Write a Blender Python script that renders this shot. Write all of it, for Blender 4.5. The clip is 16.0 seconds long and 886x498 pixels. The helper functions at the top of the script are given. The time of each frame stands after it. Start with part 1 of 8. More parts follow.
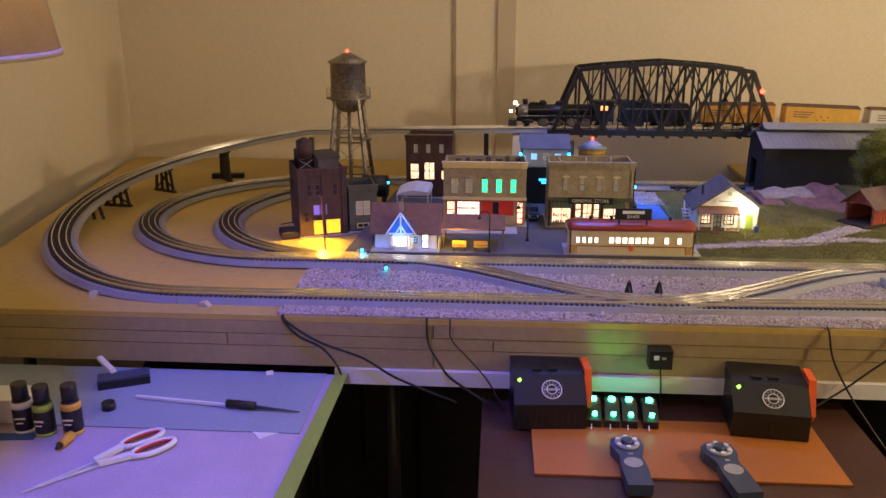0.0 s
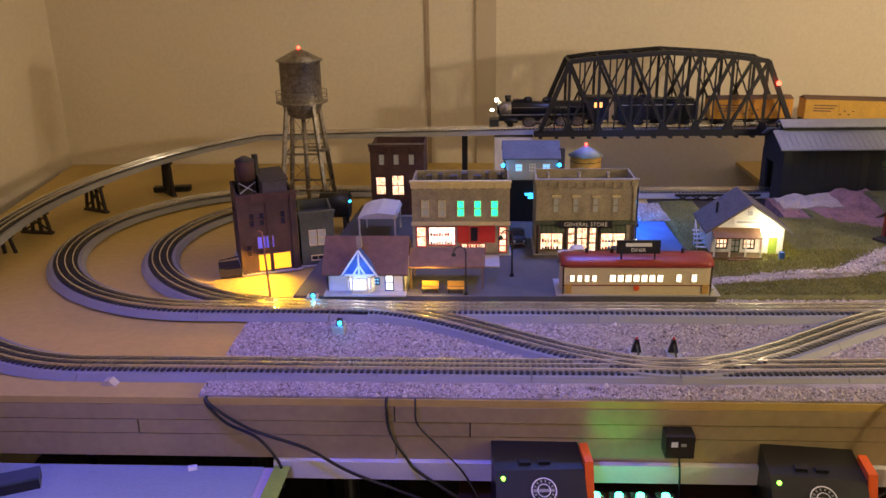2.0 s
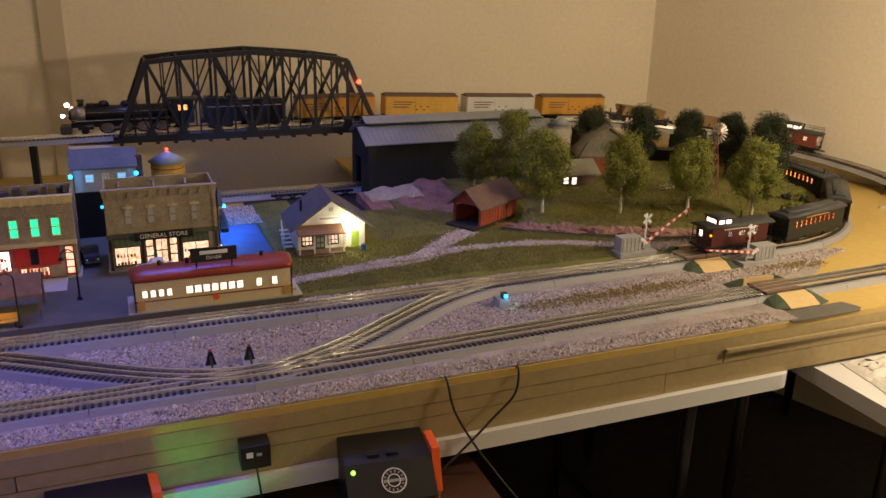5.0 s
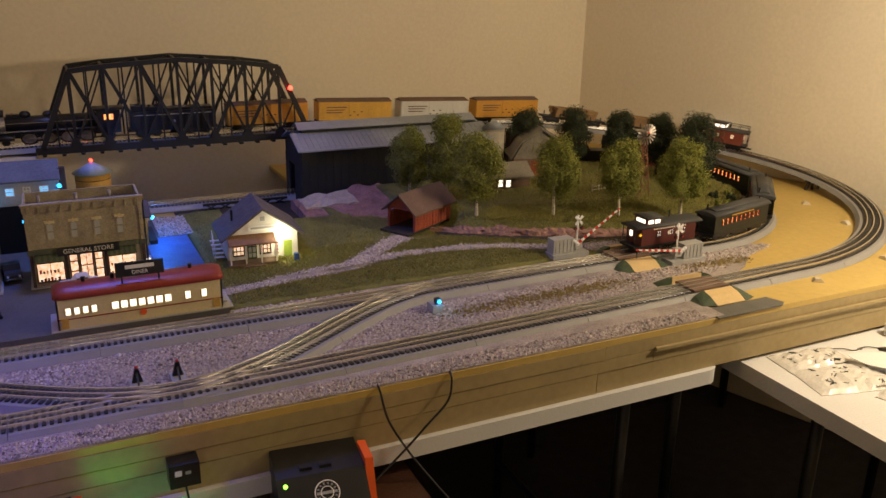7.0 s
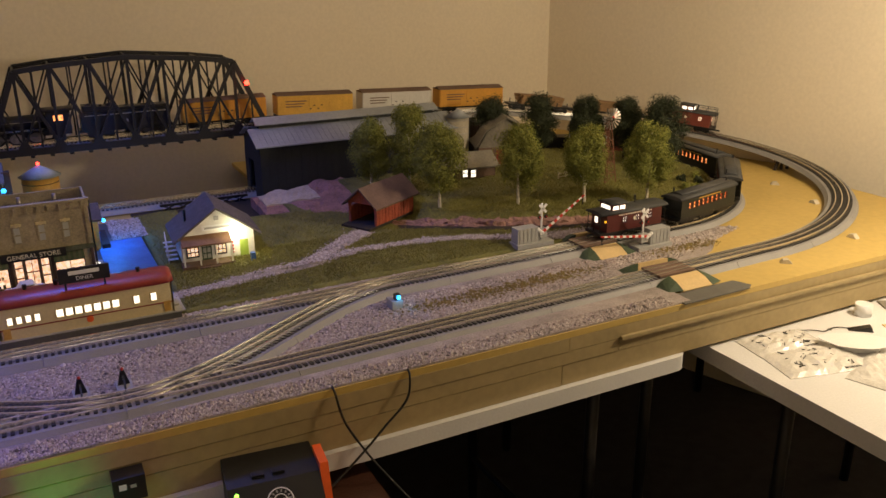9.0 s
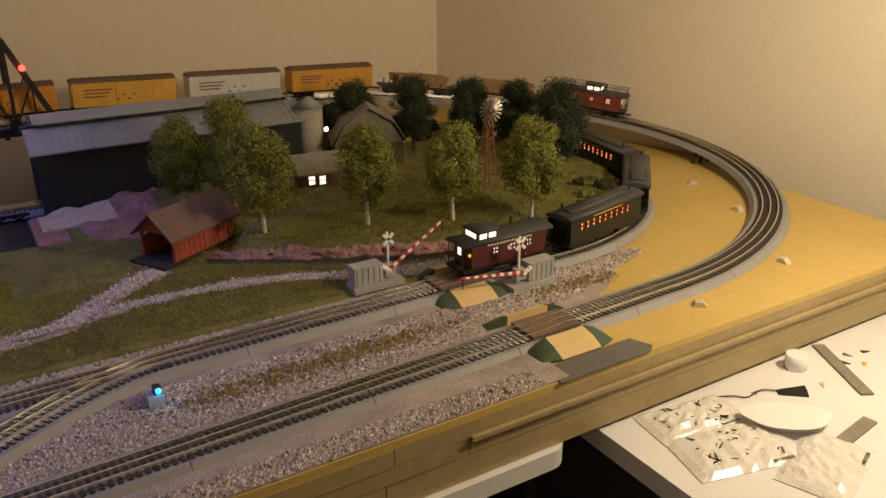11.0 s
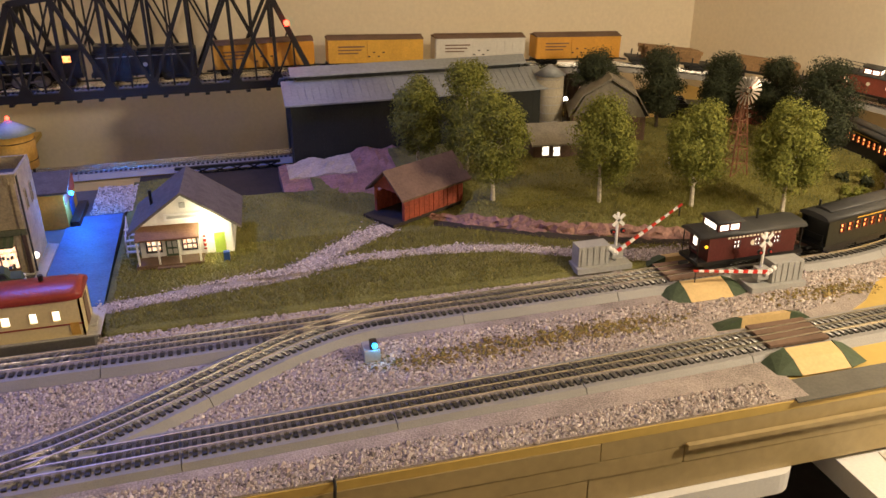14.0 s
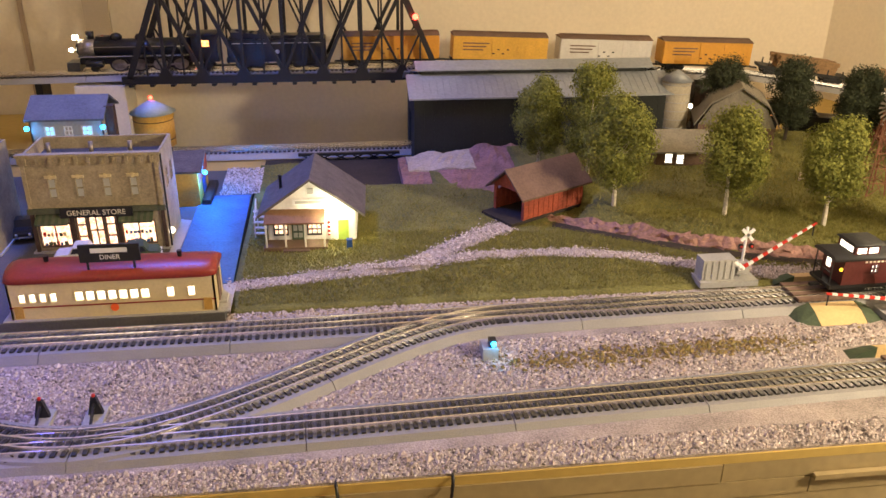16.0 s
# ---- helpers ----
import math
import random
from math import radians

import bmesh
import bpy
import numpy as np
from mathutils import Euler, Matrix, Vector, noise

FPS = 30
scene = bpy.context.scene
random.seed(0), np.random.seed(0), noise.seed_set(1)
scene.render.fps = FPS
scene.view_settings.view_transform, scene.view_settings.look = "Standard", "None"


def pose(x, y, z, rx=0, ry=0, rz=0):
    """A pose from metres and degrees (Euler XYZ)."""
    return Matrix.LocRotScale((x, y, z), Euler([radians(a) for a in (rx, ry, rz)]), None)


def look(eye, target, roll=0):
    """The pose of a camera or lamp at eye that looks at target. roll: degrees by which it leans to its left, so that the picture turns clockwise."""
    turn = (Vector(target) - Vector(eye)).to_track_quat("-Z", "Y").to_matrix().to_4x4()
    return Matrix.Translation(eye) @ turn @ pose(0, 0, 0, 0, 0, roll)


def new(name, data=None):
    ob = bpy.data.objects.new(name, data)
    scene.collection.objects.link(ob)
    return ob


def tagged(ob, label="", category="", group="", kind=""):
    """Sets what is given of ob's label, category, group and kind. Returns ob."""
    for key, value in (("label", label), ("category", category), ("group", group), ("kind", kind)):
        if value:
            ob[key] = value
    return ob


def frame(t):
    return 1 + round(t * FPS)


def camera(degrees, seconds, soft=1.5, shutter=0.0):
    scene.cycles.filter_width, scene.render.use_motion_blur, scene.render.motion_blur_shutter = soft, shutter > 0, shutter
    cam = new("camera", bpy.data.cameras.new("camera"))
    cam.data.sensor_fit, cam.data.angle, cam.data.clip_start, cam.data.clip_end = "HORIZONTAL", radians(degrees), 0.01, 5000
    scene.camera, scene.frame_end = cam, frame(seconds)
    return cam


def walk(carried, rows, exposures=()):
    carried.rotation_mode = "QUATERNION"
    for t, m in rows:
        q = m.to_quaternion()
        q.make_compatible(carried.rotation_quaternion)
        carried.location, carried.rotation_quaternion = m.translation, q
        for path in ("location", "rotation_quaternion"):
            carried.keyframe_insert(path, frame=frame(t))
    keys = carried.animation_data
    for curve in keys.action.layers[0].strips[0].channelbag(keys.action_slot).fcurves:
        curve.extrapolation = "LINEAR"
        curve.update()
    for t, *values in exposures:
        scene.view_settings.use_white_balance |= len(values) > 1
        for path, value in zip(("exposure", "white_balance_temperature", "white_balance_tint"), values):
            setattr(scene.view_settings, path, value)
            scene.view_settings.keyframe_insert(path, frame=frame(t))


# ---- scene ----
cam = camera(56.9, 16.0)
PATH = [
    (0, (0.022, -0.048, 1.462), (-0.108, 1.86, 0.875), 0.0),
    (0.5, (0.033, 0.104, 1.451), (-0.118, 2.004, 0.843), -0.5),
    (1, (-0.003, 0.291, 1.482), (-0.151, 2.181, 0.846), -0.6),
    (1.5, (0.02, 0.329, 1.486), (-0.117, 2.219, 0.843), -0.6),
    (2, (0.045, 0.316, 1.498), (-0.06, 2.204, 0.847), -1.0),
    (2.5, (0.079, 0.32, 1.49), (0.074, 2.214, 0.85), -0.8),
    (3, (0.109, 0.325, 1.488), (0.279, 2.212, 0.847), -0.1),
    (3.5, (0.134, 0.324, 1.486), (0.474, 2.189, 0.847), 0.3),
    (4, (0.149, 0.335, 1.484), (0.588, 2.176, 0.84), 0.7),
    (4.5, (0.175, 0.339, 1.49), (0.741, 2.147, 0.847), 0.8),
    (5, (0.201, 0.343, 1.489), (0.91, 2.098, 0.844), 1.4),
    (7.5, (0.229, 0.334, 1.502), (1.066, 2.033, 0.86), 1.0),
    (8, (0.226, 0.334, 1.501), (1.078, 2.025, 0.857), 0.6),
    (8.5, (0.243, 0.34, 1.499), (1.103, 2.026, 0.852), -0.2),
    (9, (0.292, 0.352, 1.489), (1.154, 2.031, 0.83), -0.4),
    (9.5, (0.378, 0.418, 1.475), (1.241, 2.086, 0.788), -0.5),
    (10, (0.494, 0.583, 1.468), (1.432, 2.208, 0.777), -0.1),
    (10.2, (0.552, 0.617, 1.469), (1.544, 2.204, 0.763), -0.8),
    (12.3, (0.78, 0.69, 1.481), (1.666, 2.302, 0.696), 1.4),
    (12.5, (0.778, 0.691, 1.479), (1.653, 2.308, 0.693), 1.7),
    (13, (0.766, 0.698, 1.48), (1.578, 2.342, 0.682), 1.6),
    (13.5, (0.744, 0.71, 1.475), (1.396, 2.418, 0.663), 0.4),
    (14, (0.728, 0.717, 1.465), (1.189, 2.484, 0.65), -0.5),
    (14.5, (0.706, 0.722, 1.461), (1.025, 2.519, 0.645), -1.1),
    (15, (0.695, 0.726, 1.464), (0.959, 2.531, 0.645), -0.5),
    (15.5, (0.692, 0.721, 1.468), (0.936, 2.528, 0.644), -0.1),
    (16, (0.68, 0.726, 1.472), (0.923, 2.531, 0.645), 0.7),
]
EXPOSURES = [(0.0, 0.4), (2.5, 0.4), (4.0, 0.4), (5.0, -0.1), (7.5, -0.25), (9.0, -0.3), (10.0, -0.6), (12.5, -0.25), (13.5, 0.0), (14.5, 0.6), (16.0, 0.8)]
walk(cam, [(t, look(eye, target, roll)) for t, eye, target, roll in PATH], EXPOSURES)

# ---- light ----
world = bpy.data.worlds.new("room_dark")
scene.world = world
world.use_nodes = True
world.node_tree.nodes["Background"].inputs[0].default_value = (0.9, 0.7, 0.5, 1)
world.node_tree.nodes["Background"].inputs[1].default_value = 0.007


def lamp(name, kind, place, power, colour, size=0.1, target=None, angle=60):
    data = bpy.data.lights.new(name, kind)
    data.energy, data.color = power, colour
    if kind == "AREA":
        data.shape, data.size = "DISK", size
    else:
        data.shadow_soft_size = size
    if kind == "SPOT":
        data.spot_size, data.spot_blend = radians(angle), 0.6
    ob = new(name, data)
    ob.matrix_world = look(place, target) if target else Matrix.Translation(place)
    return ob


lamp("desk_lamp_light", "POINT", (2.03, 1.08, 1.50), 46, (1.0, 0.79, 0.53), 0.06)
# Added soft fill from above the layout; no fixture known there.
lamp("ceiling_fill_light", "AREA", (0.40, 2.15, 2.37), 2.0, (1.0, 0.81, 0.62), 0.8, (0.40, 2.15, 0.0))
# Unseen fill added behind the viewer to brighten the back wall.
lamp("back_wall_fill_light", "AREA", (-0.5, -1.0, 2.05), 2.6, (1.0, 0.80, 0.60), 0.5, (-0.3, 3.0, 1.75))
# Fill added inside the table lamp's shade, which itself looks unlit.
lamp("shade_fill_light", "POINT", (-0.92, 1.10, 1.60), 3.0, (1.0, 0.76, 0.52), 0.04)
lamp("blue_strip_light", "SPOT", (0.30, 2.22, 1.95), 28, (0.02, 0.14, 1.0), 0.06, (0.46, 2.18, 0.87), 88)
lamp("violet_strip_light", "SPOT", (-0.50, 0.95, 2.2), 62, (0.06, 0.07, 1.0), 0.10, (-0.44, 1.38, 0.74), 64)

# ---- materials ----


def mat(name, col, rough=0.6, metal=0.0, var=0.14, scale=25.0, fine=220.0, bump=0.12, emit=0.0, rand=0.0, spec=0.5, gcol=None):
    m = bpy.data.materials.new(name)
    m.use_nodes = True
    nt = m.node_tree
    b = nt.nodes["Principled BSDF"]
    b.inputs["Roughness"].default_value, b.inputs["Metallic"].default_value = rough, metal
    b.inputs["Specular IOR Level"].default_value = spec
    if emit:
        b.inputs["Base Color"].default_value = (*col, 1)
        b.inputs["Emission Color"].default_value = (*(gcol or col), 1)
        b.inputs["Emission Strength"].default_value = emit
        return m
    geo = nt.nodes.new("ShaderNodeNewGeometry")
    n1, n2 = nt.nodes.new("ShaderNodeTexNoise"), nt.nodes.new("ShaderNodeTexNoise")
    n1.inputs["Scale"].default_value, n2.inputs["Scale"].default_value = scale, fine
    n1.inputs["Detail"].default_value, n2.inputs["Detail"].default_value = 5, 3
    for n in (n1, n2):
        nt.links.new(geo.outputs["Position"], n.inputs["Vector"])
    add = nt.nodes.new("ShaderNodeMath")
    add.operation = "ADD"
    nt.links.new(n1.outputs["Fac"], add.inputs[0])
    nt.links.new(n2.outputs["Fac"], add.inputs[1])
    last = add.outputs[0]
    if rand:
        info = nt.nodes.new("ShaderNodeObjectInfo")
        mad = nt.nodes.new("ShaderNodeMath")
        mad.operation = "MULTIPLY_ADD"
        mad.inputs[1].default_value = rand
        nt.links.new(info.outputs["Random"], mad.inputs[0])
        nt.links.new(last, mad.inputs[2])
        last = mad.outputs[0]
    ramp = nt.nodes.new("ShaderNodeMapRange")
    ramp.inputs[1].default_value, ramp.inputs[2].default_value = 0.6, 1.4 + rand
    ramp.inputs[3].default_value, ramp.inputs[4].default_value = 1 - var * 1.6, 1 + var * 1.6
    nt.links.new(last, ramp.inputs[0])
    mul = nt.nodes.new("ShaderNodeVectorMath")
    mul.operation = "SCALE"
    mul.inputs[0].default_value = col
    nt.links.new(ramp.outputs[0], mul.inputs["Scale"])
    nt.links.new(mul.outputs[0], b.inputs["Base Color"])
    if bump:
        bp = nt.nodes.new("ShaderNodeBump")
        bp.inputs["Strength"].default_value, bp.inputs["Distance"].default_value = min(1, bump * 2), 0.002
        nt.links.new(n2.outputs["Fac"], bp.inputs["Height"])
        nt.links.new(bp.outputs[0], b.inputs["Normal"])
    return m


def stone_mat(name, colours, rough=0.9):
    """Stones in one mesh, each of its own tone."""
    m = bpy.data.materials.new(name)
    m.use_nodes = True
    nt = m.node_tree
    b = nt.nodes["Principled BSDF"]
    b.inputs["Roughness"].default_value = rough
    geo = nt.nodes.new("ShaderNodeNewGeometry")
    ramp = nt.nodes.new("ShaderNodeValToRGB")
    ramp.color_ramp.interpolation = "LINEAR"
    els = ramp.color_ramp.elements
    while len(els) < len(colours):
        els.new(0.5)
    for i, c in enumerate(colours):
        els[i].position = i / (len(colours) - 1)
        els[i].color = (*c, 1)
    nt.links.new(geo.outputs["Random Per Island"], ramp.inputs[0])
    nt.links.new(ramp.outputs[0], b.inputs["Base Color"])
    return m


WALL = mat("wall_paint", (0.77, 0.69, 0.545), 0.75, var=0.05, scale=1.6, fine=90, bump=0.06)
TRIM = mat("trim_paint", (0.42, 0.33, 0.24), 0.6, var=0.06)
CEIL = mat("ceiling_paint", (0.78, 0.74, 0.66), 0.9)
FLOOR = mat("dark_carpet", (0.03, 0.027, 0.03), 0.95, var=0.3, fine=400)
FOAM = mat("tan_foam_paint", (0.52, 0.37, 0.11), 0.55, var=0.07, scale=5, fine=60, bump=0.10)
# Foam strips, core and lip: set darker and duller than the deck top.
FOAMEDGE = mat("tan_foam_edge_tone", (0.36, 0.28, 0.14), 0.6, var=0.09, scale=7, fine=70, bump=0.14)
JOINT = mat("dark_gap", (0.06, 0.045, 0.03), 0.9)
WHITEP = mat("white_plastic", (0.72, 0.72, 0.72), 0.42, var=0.04, scale=8)
BED = mat("grey_roadbed_plastic", (0.27, 0.265, 0.26), 0.55, var=0.08, scale=18, fine=500, bump=0.18)
TIE = mat("black_tie_plastic", (0.028, 0.026, 0.024), 0.5, var=0.2, rand=0.2)
RAIL = mat("nickel_rail", (0.84, 0.82, 0.78), 0.27, 1.0, var=0.05, bump=0)
BALLAST = stone_mat("ballast_stones", [(0.12, 0.10, 0.095), (0.36, 0.31, 0.295), (0.52, 0.46, 0.44), (0.68, 0.62, 0.59), (0.42, 0.33, 0.29), (0.56, 0.49, 0.47)])
GRAVEL = mat("fine_gravel", (0.36, 0.31, 0.285), 0.95, var=0.35, scale=14, fine=420, bump=0.5)
DIRT = mat("brown_turf", (0.22, 0.15, 0.06), 0.95, var=0.3, scale=30, fine=300, bump=0.4)
GRASSG = mat("grass_mat", (0.16, 0.155, 0.045), 0.95, var=0.35, scale=16, fine=260, bump=0.5)
BLADES = stone_mat("grass_blades", [(0.13, 0.135, 0.03), (0.27, 0.25, 0.06), (0.21, 0.20, 0.05), (0.36, 0.31, 0.095)])
CONCRETE = mat("grey_concrete", (0.42, 0.41, 0.40), 0.8, var=0.14, scale=20, fine=300, bump=0.2)
ASPHALT = mat("town_street", (0.10, 0.097, 0.094), 0.8, var=0.16, scale=12, fine=260, bump=0.2)
ROCK = mat("crumpled_rock_paper", (0.27, 0.15, 0.12), 0.75, var=0.35, scale=35, fine=180, bump=0.3)
PALEROCK = mat("pale_plaster_bank", (0.50, 0.42, 0.33), 0.85, var=0.2, scale=22)
BLACK = mat("black_plastic", (0.012, 0.012, 0.013), 0.38, var=0.2, fine=600, bump=0.1)
BLACKM = mat("black_bridge_steel", (0.007, 0.007, 0.007), 0.5, var=0.25)
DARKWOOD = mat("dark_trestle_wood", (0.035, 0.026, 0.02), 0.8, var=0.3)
SILVER = mat("weathered_steel", (0.30, 0.27, 0.24), 0.42, 0.75, var=0.32, scale=30, fine=120)
BRICKD = mat("dark_brick", (0.06, 0.036, 0.030), 0.85, var=0.25, scale=40, fine=300)
BRICKT = mat("tan_brick", (0.34, 0.285, 0.185), 0.85, var=0.22, scale=40, fine=300)
BRICKM = mat("maroon_brick", (0.075, 0.035, 0.03), 0.8, var=0.25, scale=40, fine=300)
GREENB = mat("olive_siding", (0.09, 0.10, 0.065), 0.8, var=0.2)
ROOFD = mat("dark_shingles", (0.10, 0.085, 0.085), 0.85, var=0.25, scale=60, fine=420, bump=0.3)
ROOFB = mat("brown_shingles", (0.20, 0.105, 0.055), 0.85, var=0.2, scale=60, fine=420, bump=0.3)
ROOFT = mat("flat_tar_roof", (0.06, 0.055, 0.05), 0.9, var=0.2)
METALR = mat("grey_metal_roof", (0.27, 0.29, 0.31), 0.5, 0.1, var=0.12, scale=12, fine=150)
SHEDW = mat("dark_green_shed_siding", (0.016, 0.019, 0.017), 0.8, var=0.2, scale=10)
WHITEW = mat("white_siding", (0.74, 0.73, 0.69), 0.6, var=0.06, scale=30)
REDB = mat("barn_red_boards", (0.33, 0.07, 0.035), 0.75, var=0.28, scale=40)
BARNROOF = mat("grey_barn_roof", (0.22, 0.20, 0.16), 0.85, var=0.2, scale=30)
GREYP = mat("grey_painted_plastic", (0.36, 0.36, 0.35), 0.6, var=0.1)
GREENR = mat("dark_green_ramp", (0.05, 0.075, 0.04), 0.7, var=0.2)
TANR = mat("tan_ramp_road", (0.62, 0.45, 0.21), 0.7, var=0.08)
BROWNR = mat("brown_crossing_planks", (0.16, 0.10, 0.07), 0.75, var=0.2)
CREAM = mat("cream_enamel", (0.66, 0.55, 0.30), 0.45, var=0.06)
REDROOF = mat("red_enamel_roof", (0.27, 0.035, 0.022), 0.35, var=0.12, scale=20)
YELLOW = mat("yellow_paint", (0.66, 0.38, 0.05), 0.5, var=0.1)
TANKY = mat("yellow_tank_boards", (0.52, 0.30, 0.06), 0.6, var=0.15)
BLUER = mat("blue_grey_roof", (0.30, 0.36, 0.45), 0.5, var=0.1)
MAROON = mat("maroon_car_body", (0.085, 0.018, 0.016), 0.42, var=0.15, scale=30)
BOXRED = mat("oxide_red_car_body", (0.19, 0.045, 0.03), 0.5, var=0.15, scale=30)
COACHG = mat("dark_green_coach", (0.014, 0.017, 0.014), 0.45, var=0.15, scale=30)
CARROOF = mat("black_car_roof", (0.045, 0.047, 0.05), 0.5, var=0.15, scale=30)
IRON = mat("black_locomotive", (0.018, 0.018, 0.019), 0.32, 0.2, var=0.25, scale=30)
REEFW = mat("white_car_side", (0.62, 0.60, 0.56), 0.5, var=0.08)
REEFY = mat("yellow_orange_car_side", (0.62, 0.30, 0.03), 0.5, var=0.08)
LUMBER = mat("brown_lumber_load", (0.28, 0.17, 0.08), 0.8, var=0.25)
CHROME = mat("chrome", (0.7, 0.7, 0.7), 0.15, 1.0, var=0.03, bump=0)
ORANGE = mat("orange_plastic", (0.85, 0.13, 0.02), 0.4, var=0.04)
ORANGEB = mat("orange_board", (0.44, 0.15, 0.03), 0.4, var=0.08, scale=10)
WOODT = mat("dark_brown_tabletop", (0.065, 0.028, 0.018), 0.35, var=0.25, scale=14)
NAVY = mat("dark_blue_plastic", (0.05, 0.07, 0.12), 0.4, var=0.1)
MATG = mat("blue_grey_cutting_mat", (0.30, 0.36, 0.42), 0.6, var=0.07, scale=6)
MATP = mat("lilac_paper_sheet", (0.50, 0.42, 0.52), 0.7, var=0.10, scale=12)
TAPE = mat("green_masking_tape", (0.30, 0.42, 0.06), 0.6, var=0.08)
WHITE = mat("white_gloss", (0.80, 0.80, 0.80), 0.35, var=0.03)
LEAFL = stone_mat("light_foliage", [(0.11, 0.125, 0.02), (0.19, 0.205, 0.032), (0.26, 0.265, 0.045), (0.15, 0.165, 0.027)], 0.8)
LEAFD = stone_mat("dark_foliage", [(0.022, 0.030, 0.014), (0.036, 0.048, 0.021), (0.055, 0.066, 0.028)], 0.8)
BIRCH = mat("birch_bark", (0.58, 0.53, 0.42), 0.8, var=0.3, scale=120)
BARK = mat("dark_bark", (0.06, 0.045, 0.03), 0.9, var=0.3)
REDS = mat("red_paint", (0.55, 0.03, 0.02), 0.45, var=0.08)
BRASSY = mat("rusty_windmill_metal", (0.26, 0.12, 0.07), 0.6, 0.3, var=0.3)
CLEARB = mat("clear_bag_plastic", (0.70, 0.68, 0.64), 0.18, var=0.10, scale=60)
GREYTRIM = mat("grey_screws", (0.26, 0.25, 0.23), 0.5, 0.5, var=0.4)
SHADE = mat("lamp_shade_cloth", (0.60, 0.44, 0.28), 0.8, var=0.06)
SHADE.node_tree.nodes["Principled BSDF"].inputs["Transmission Weight"].default_value = 0.35
GLASSD = mat("dark_window_glass", (0.03, 0.03, 0.04), 0.08, var=0.05, bump=0)
BLUEP = mat("blue_paint", (0.03, 0.09, 0.30), 0.45)
SIGNB = mat("black_sign_board", (0.012, 0.012, 0.012), 0.5)
LETTER = mat("pale_lettering", (0.75, 0.70, 0.58), 0.6, var=0.03)
# what is lit from within


def lit_mat(name, glow, emit, cell, tints):
    """A lit pane with a blurred, many-coloured shop or room behind it."""
    m = bpy.data.materials.new(name)
    m.use_nodes = True
    nt = m.node_tree
    b = nt.nodes["Principled BSDF"]
    b.inputs["Roughness"].default_value = 0.2
    geo = nt.nodes.new("ShaderNodeNewGeometry")
    vor = nt.nodes.new("ShaderNodeTexVoronoi")
    vor.inputs["Scale"].default_value = cell
    nt.links.new(geo.outputs["Position"], vor.inputs["Vector"])
    sep = nt.nodes.new("ShaderNodeSeparateColor")
    nt.links.new(vor.outputs["Color"], sep.inputs[0])
    ramp = nt.nodes.new("ShaderNodeValToRGB")
    els = ramp.color_ramp.elements
    while len(els) < len(tints):
        els.new(0.5)
    for i, c in enumerate(tints):
        els[i].position = i / (len(tints) - 1)
        els[i].color = (*[p * q for p, q in zip(c, glow)], 1)
    nt.links.new(sep.outputs[0], ramp.inputs[0])
    nt.links.new(ramp.outputs[0], b.inputs["Base Color"])
    nt.links.new(ramp.outputs[0], b.inputs["Emission Color"])
    b.inputs["Emission Strength"].default_value = emit
    return m


WARMWIN = lit_mat("lit_window_warm", (1.0, 0.74, 0.52), 1.5, 210, [(1, 1, 1), (0.55, 0.36, 0.28), (1, 0.95, 0.85), (0.9, 0.5, 0.38), (1, 1, 1), (0.42, 0.5, 0.4)])
WHITEWIN = mat("lit_window_white", (1.0, 0.95, 0.85), emit=2.0, gcol=(1.0, 0.88, 0.70))
ORWIN = lit_mat("lit_coach_window", (1.0, 0.30, 0.075), 2.5, 150, [(1, 1, 1), (1, 1.3, 1.6), (0.6, 0.45, 0.4), (1, 0.9, 0.8)])
GREENWIN = mat("lit_window_green", (0.1, 1.0, 0.5), emit=1.5, gcol=(0.02, 0.80, 0.34))
PALEWIN = mat("dim_window", (0.35, 0.33, 0.28), emit=0.10, gcol=(0.8, 0.7, 0.5))
BLUEWIN = mat("lit_window_blue", (0.4, 0.75, 1.0), emit=1.1, gcol=(0.18, 0.55, 1.0))
NEON = mat("blue_neon", (0.1, 0.6, 1.0), emit=3.0, gcol=(0.03, 0.42, 1.0))
REDLED = mat("red_led", (1.0, 0.05, 0.02), emit=14, gcol=(1.0, 0.03, 0.015))
BLUELED = mat("blue_led", (0.1, 0.6, 1.0), emit=7, gcol=(0.02, 0.38, 1.0))
GREENLED = mat("green_led", (0.1, 1.0, 0.4), emit=9, gcol=(0.05, 1.0, 0.40))
LIMELED = mat("lime_led", (0.3, 1.0, 0.1), emit=5, gcol=(0.25, 1.0, 0.06))
BULB = mat("white_bulb", (1.0, 0.9, 0.7), emit=14, gcol=(1.0, 0.85, 0.6))
AMBER = mat("amber_lit_panel", (1.0, 0.6, 0.05), emit=1.2, gcol=(1.0, 0.48, 0.02))
VIOLETWIN = mat("violet_lit_window", (0.2, 0.15, 0.7), emit=0.35, gcol=(0.2, 0.16, 0.9))

# ---- mesh helpers ----


def box(bm, x0, x1, y0, y1, z0, z1, m=None):
    c = [(x0, y0, z0), (x1, y0, z0), (x1, y1, z0), (x0, y1, z0), (x0, y0, z1), (x1, y0, z1), (x1, y1, z1), (x0, y1, z1)]
    v = [bm.verts.new(m @ Vector(p) if m else p) for p in c]
    for f in ((3, 2, 1, 0), (4, 5, 6, 7), (0, 1, 5, 4), (1, 2, 6, 5), (2, 3, 7, 6), (3, 0, 4, 7)):
        bm.faces.new([v[i] for i in f])
    return bm


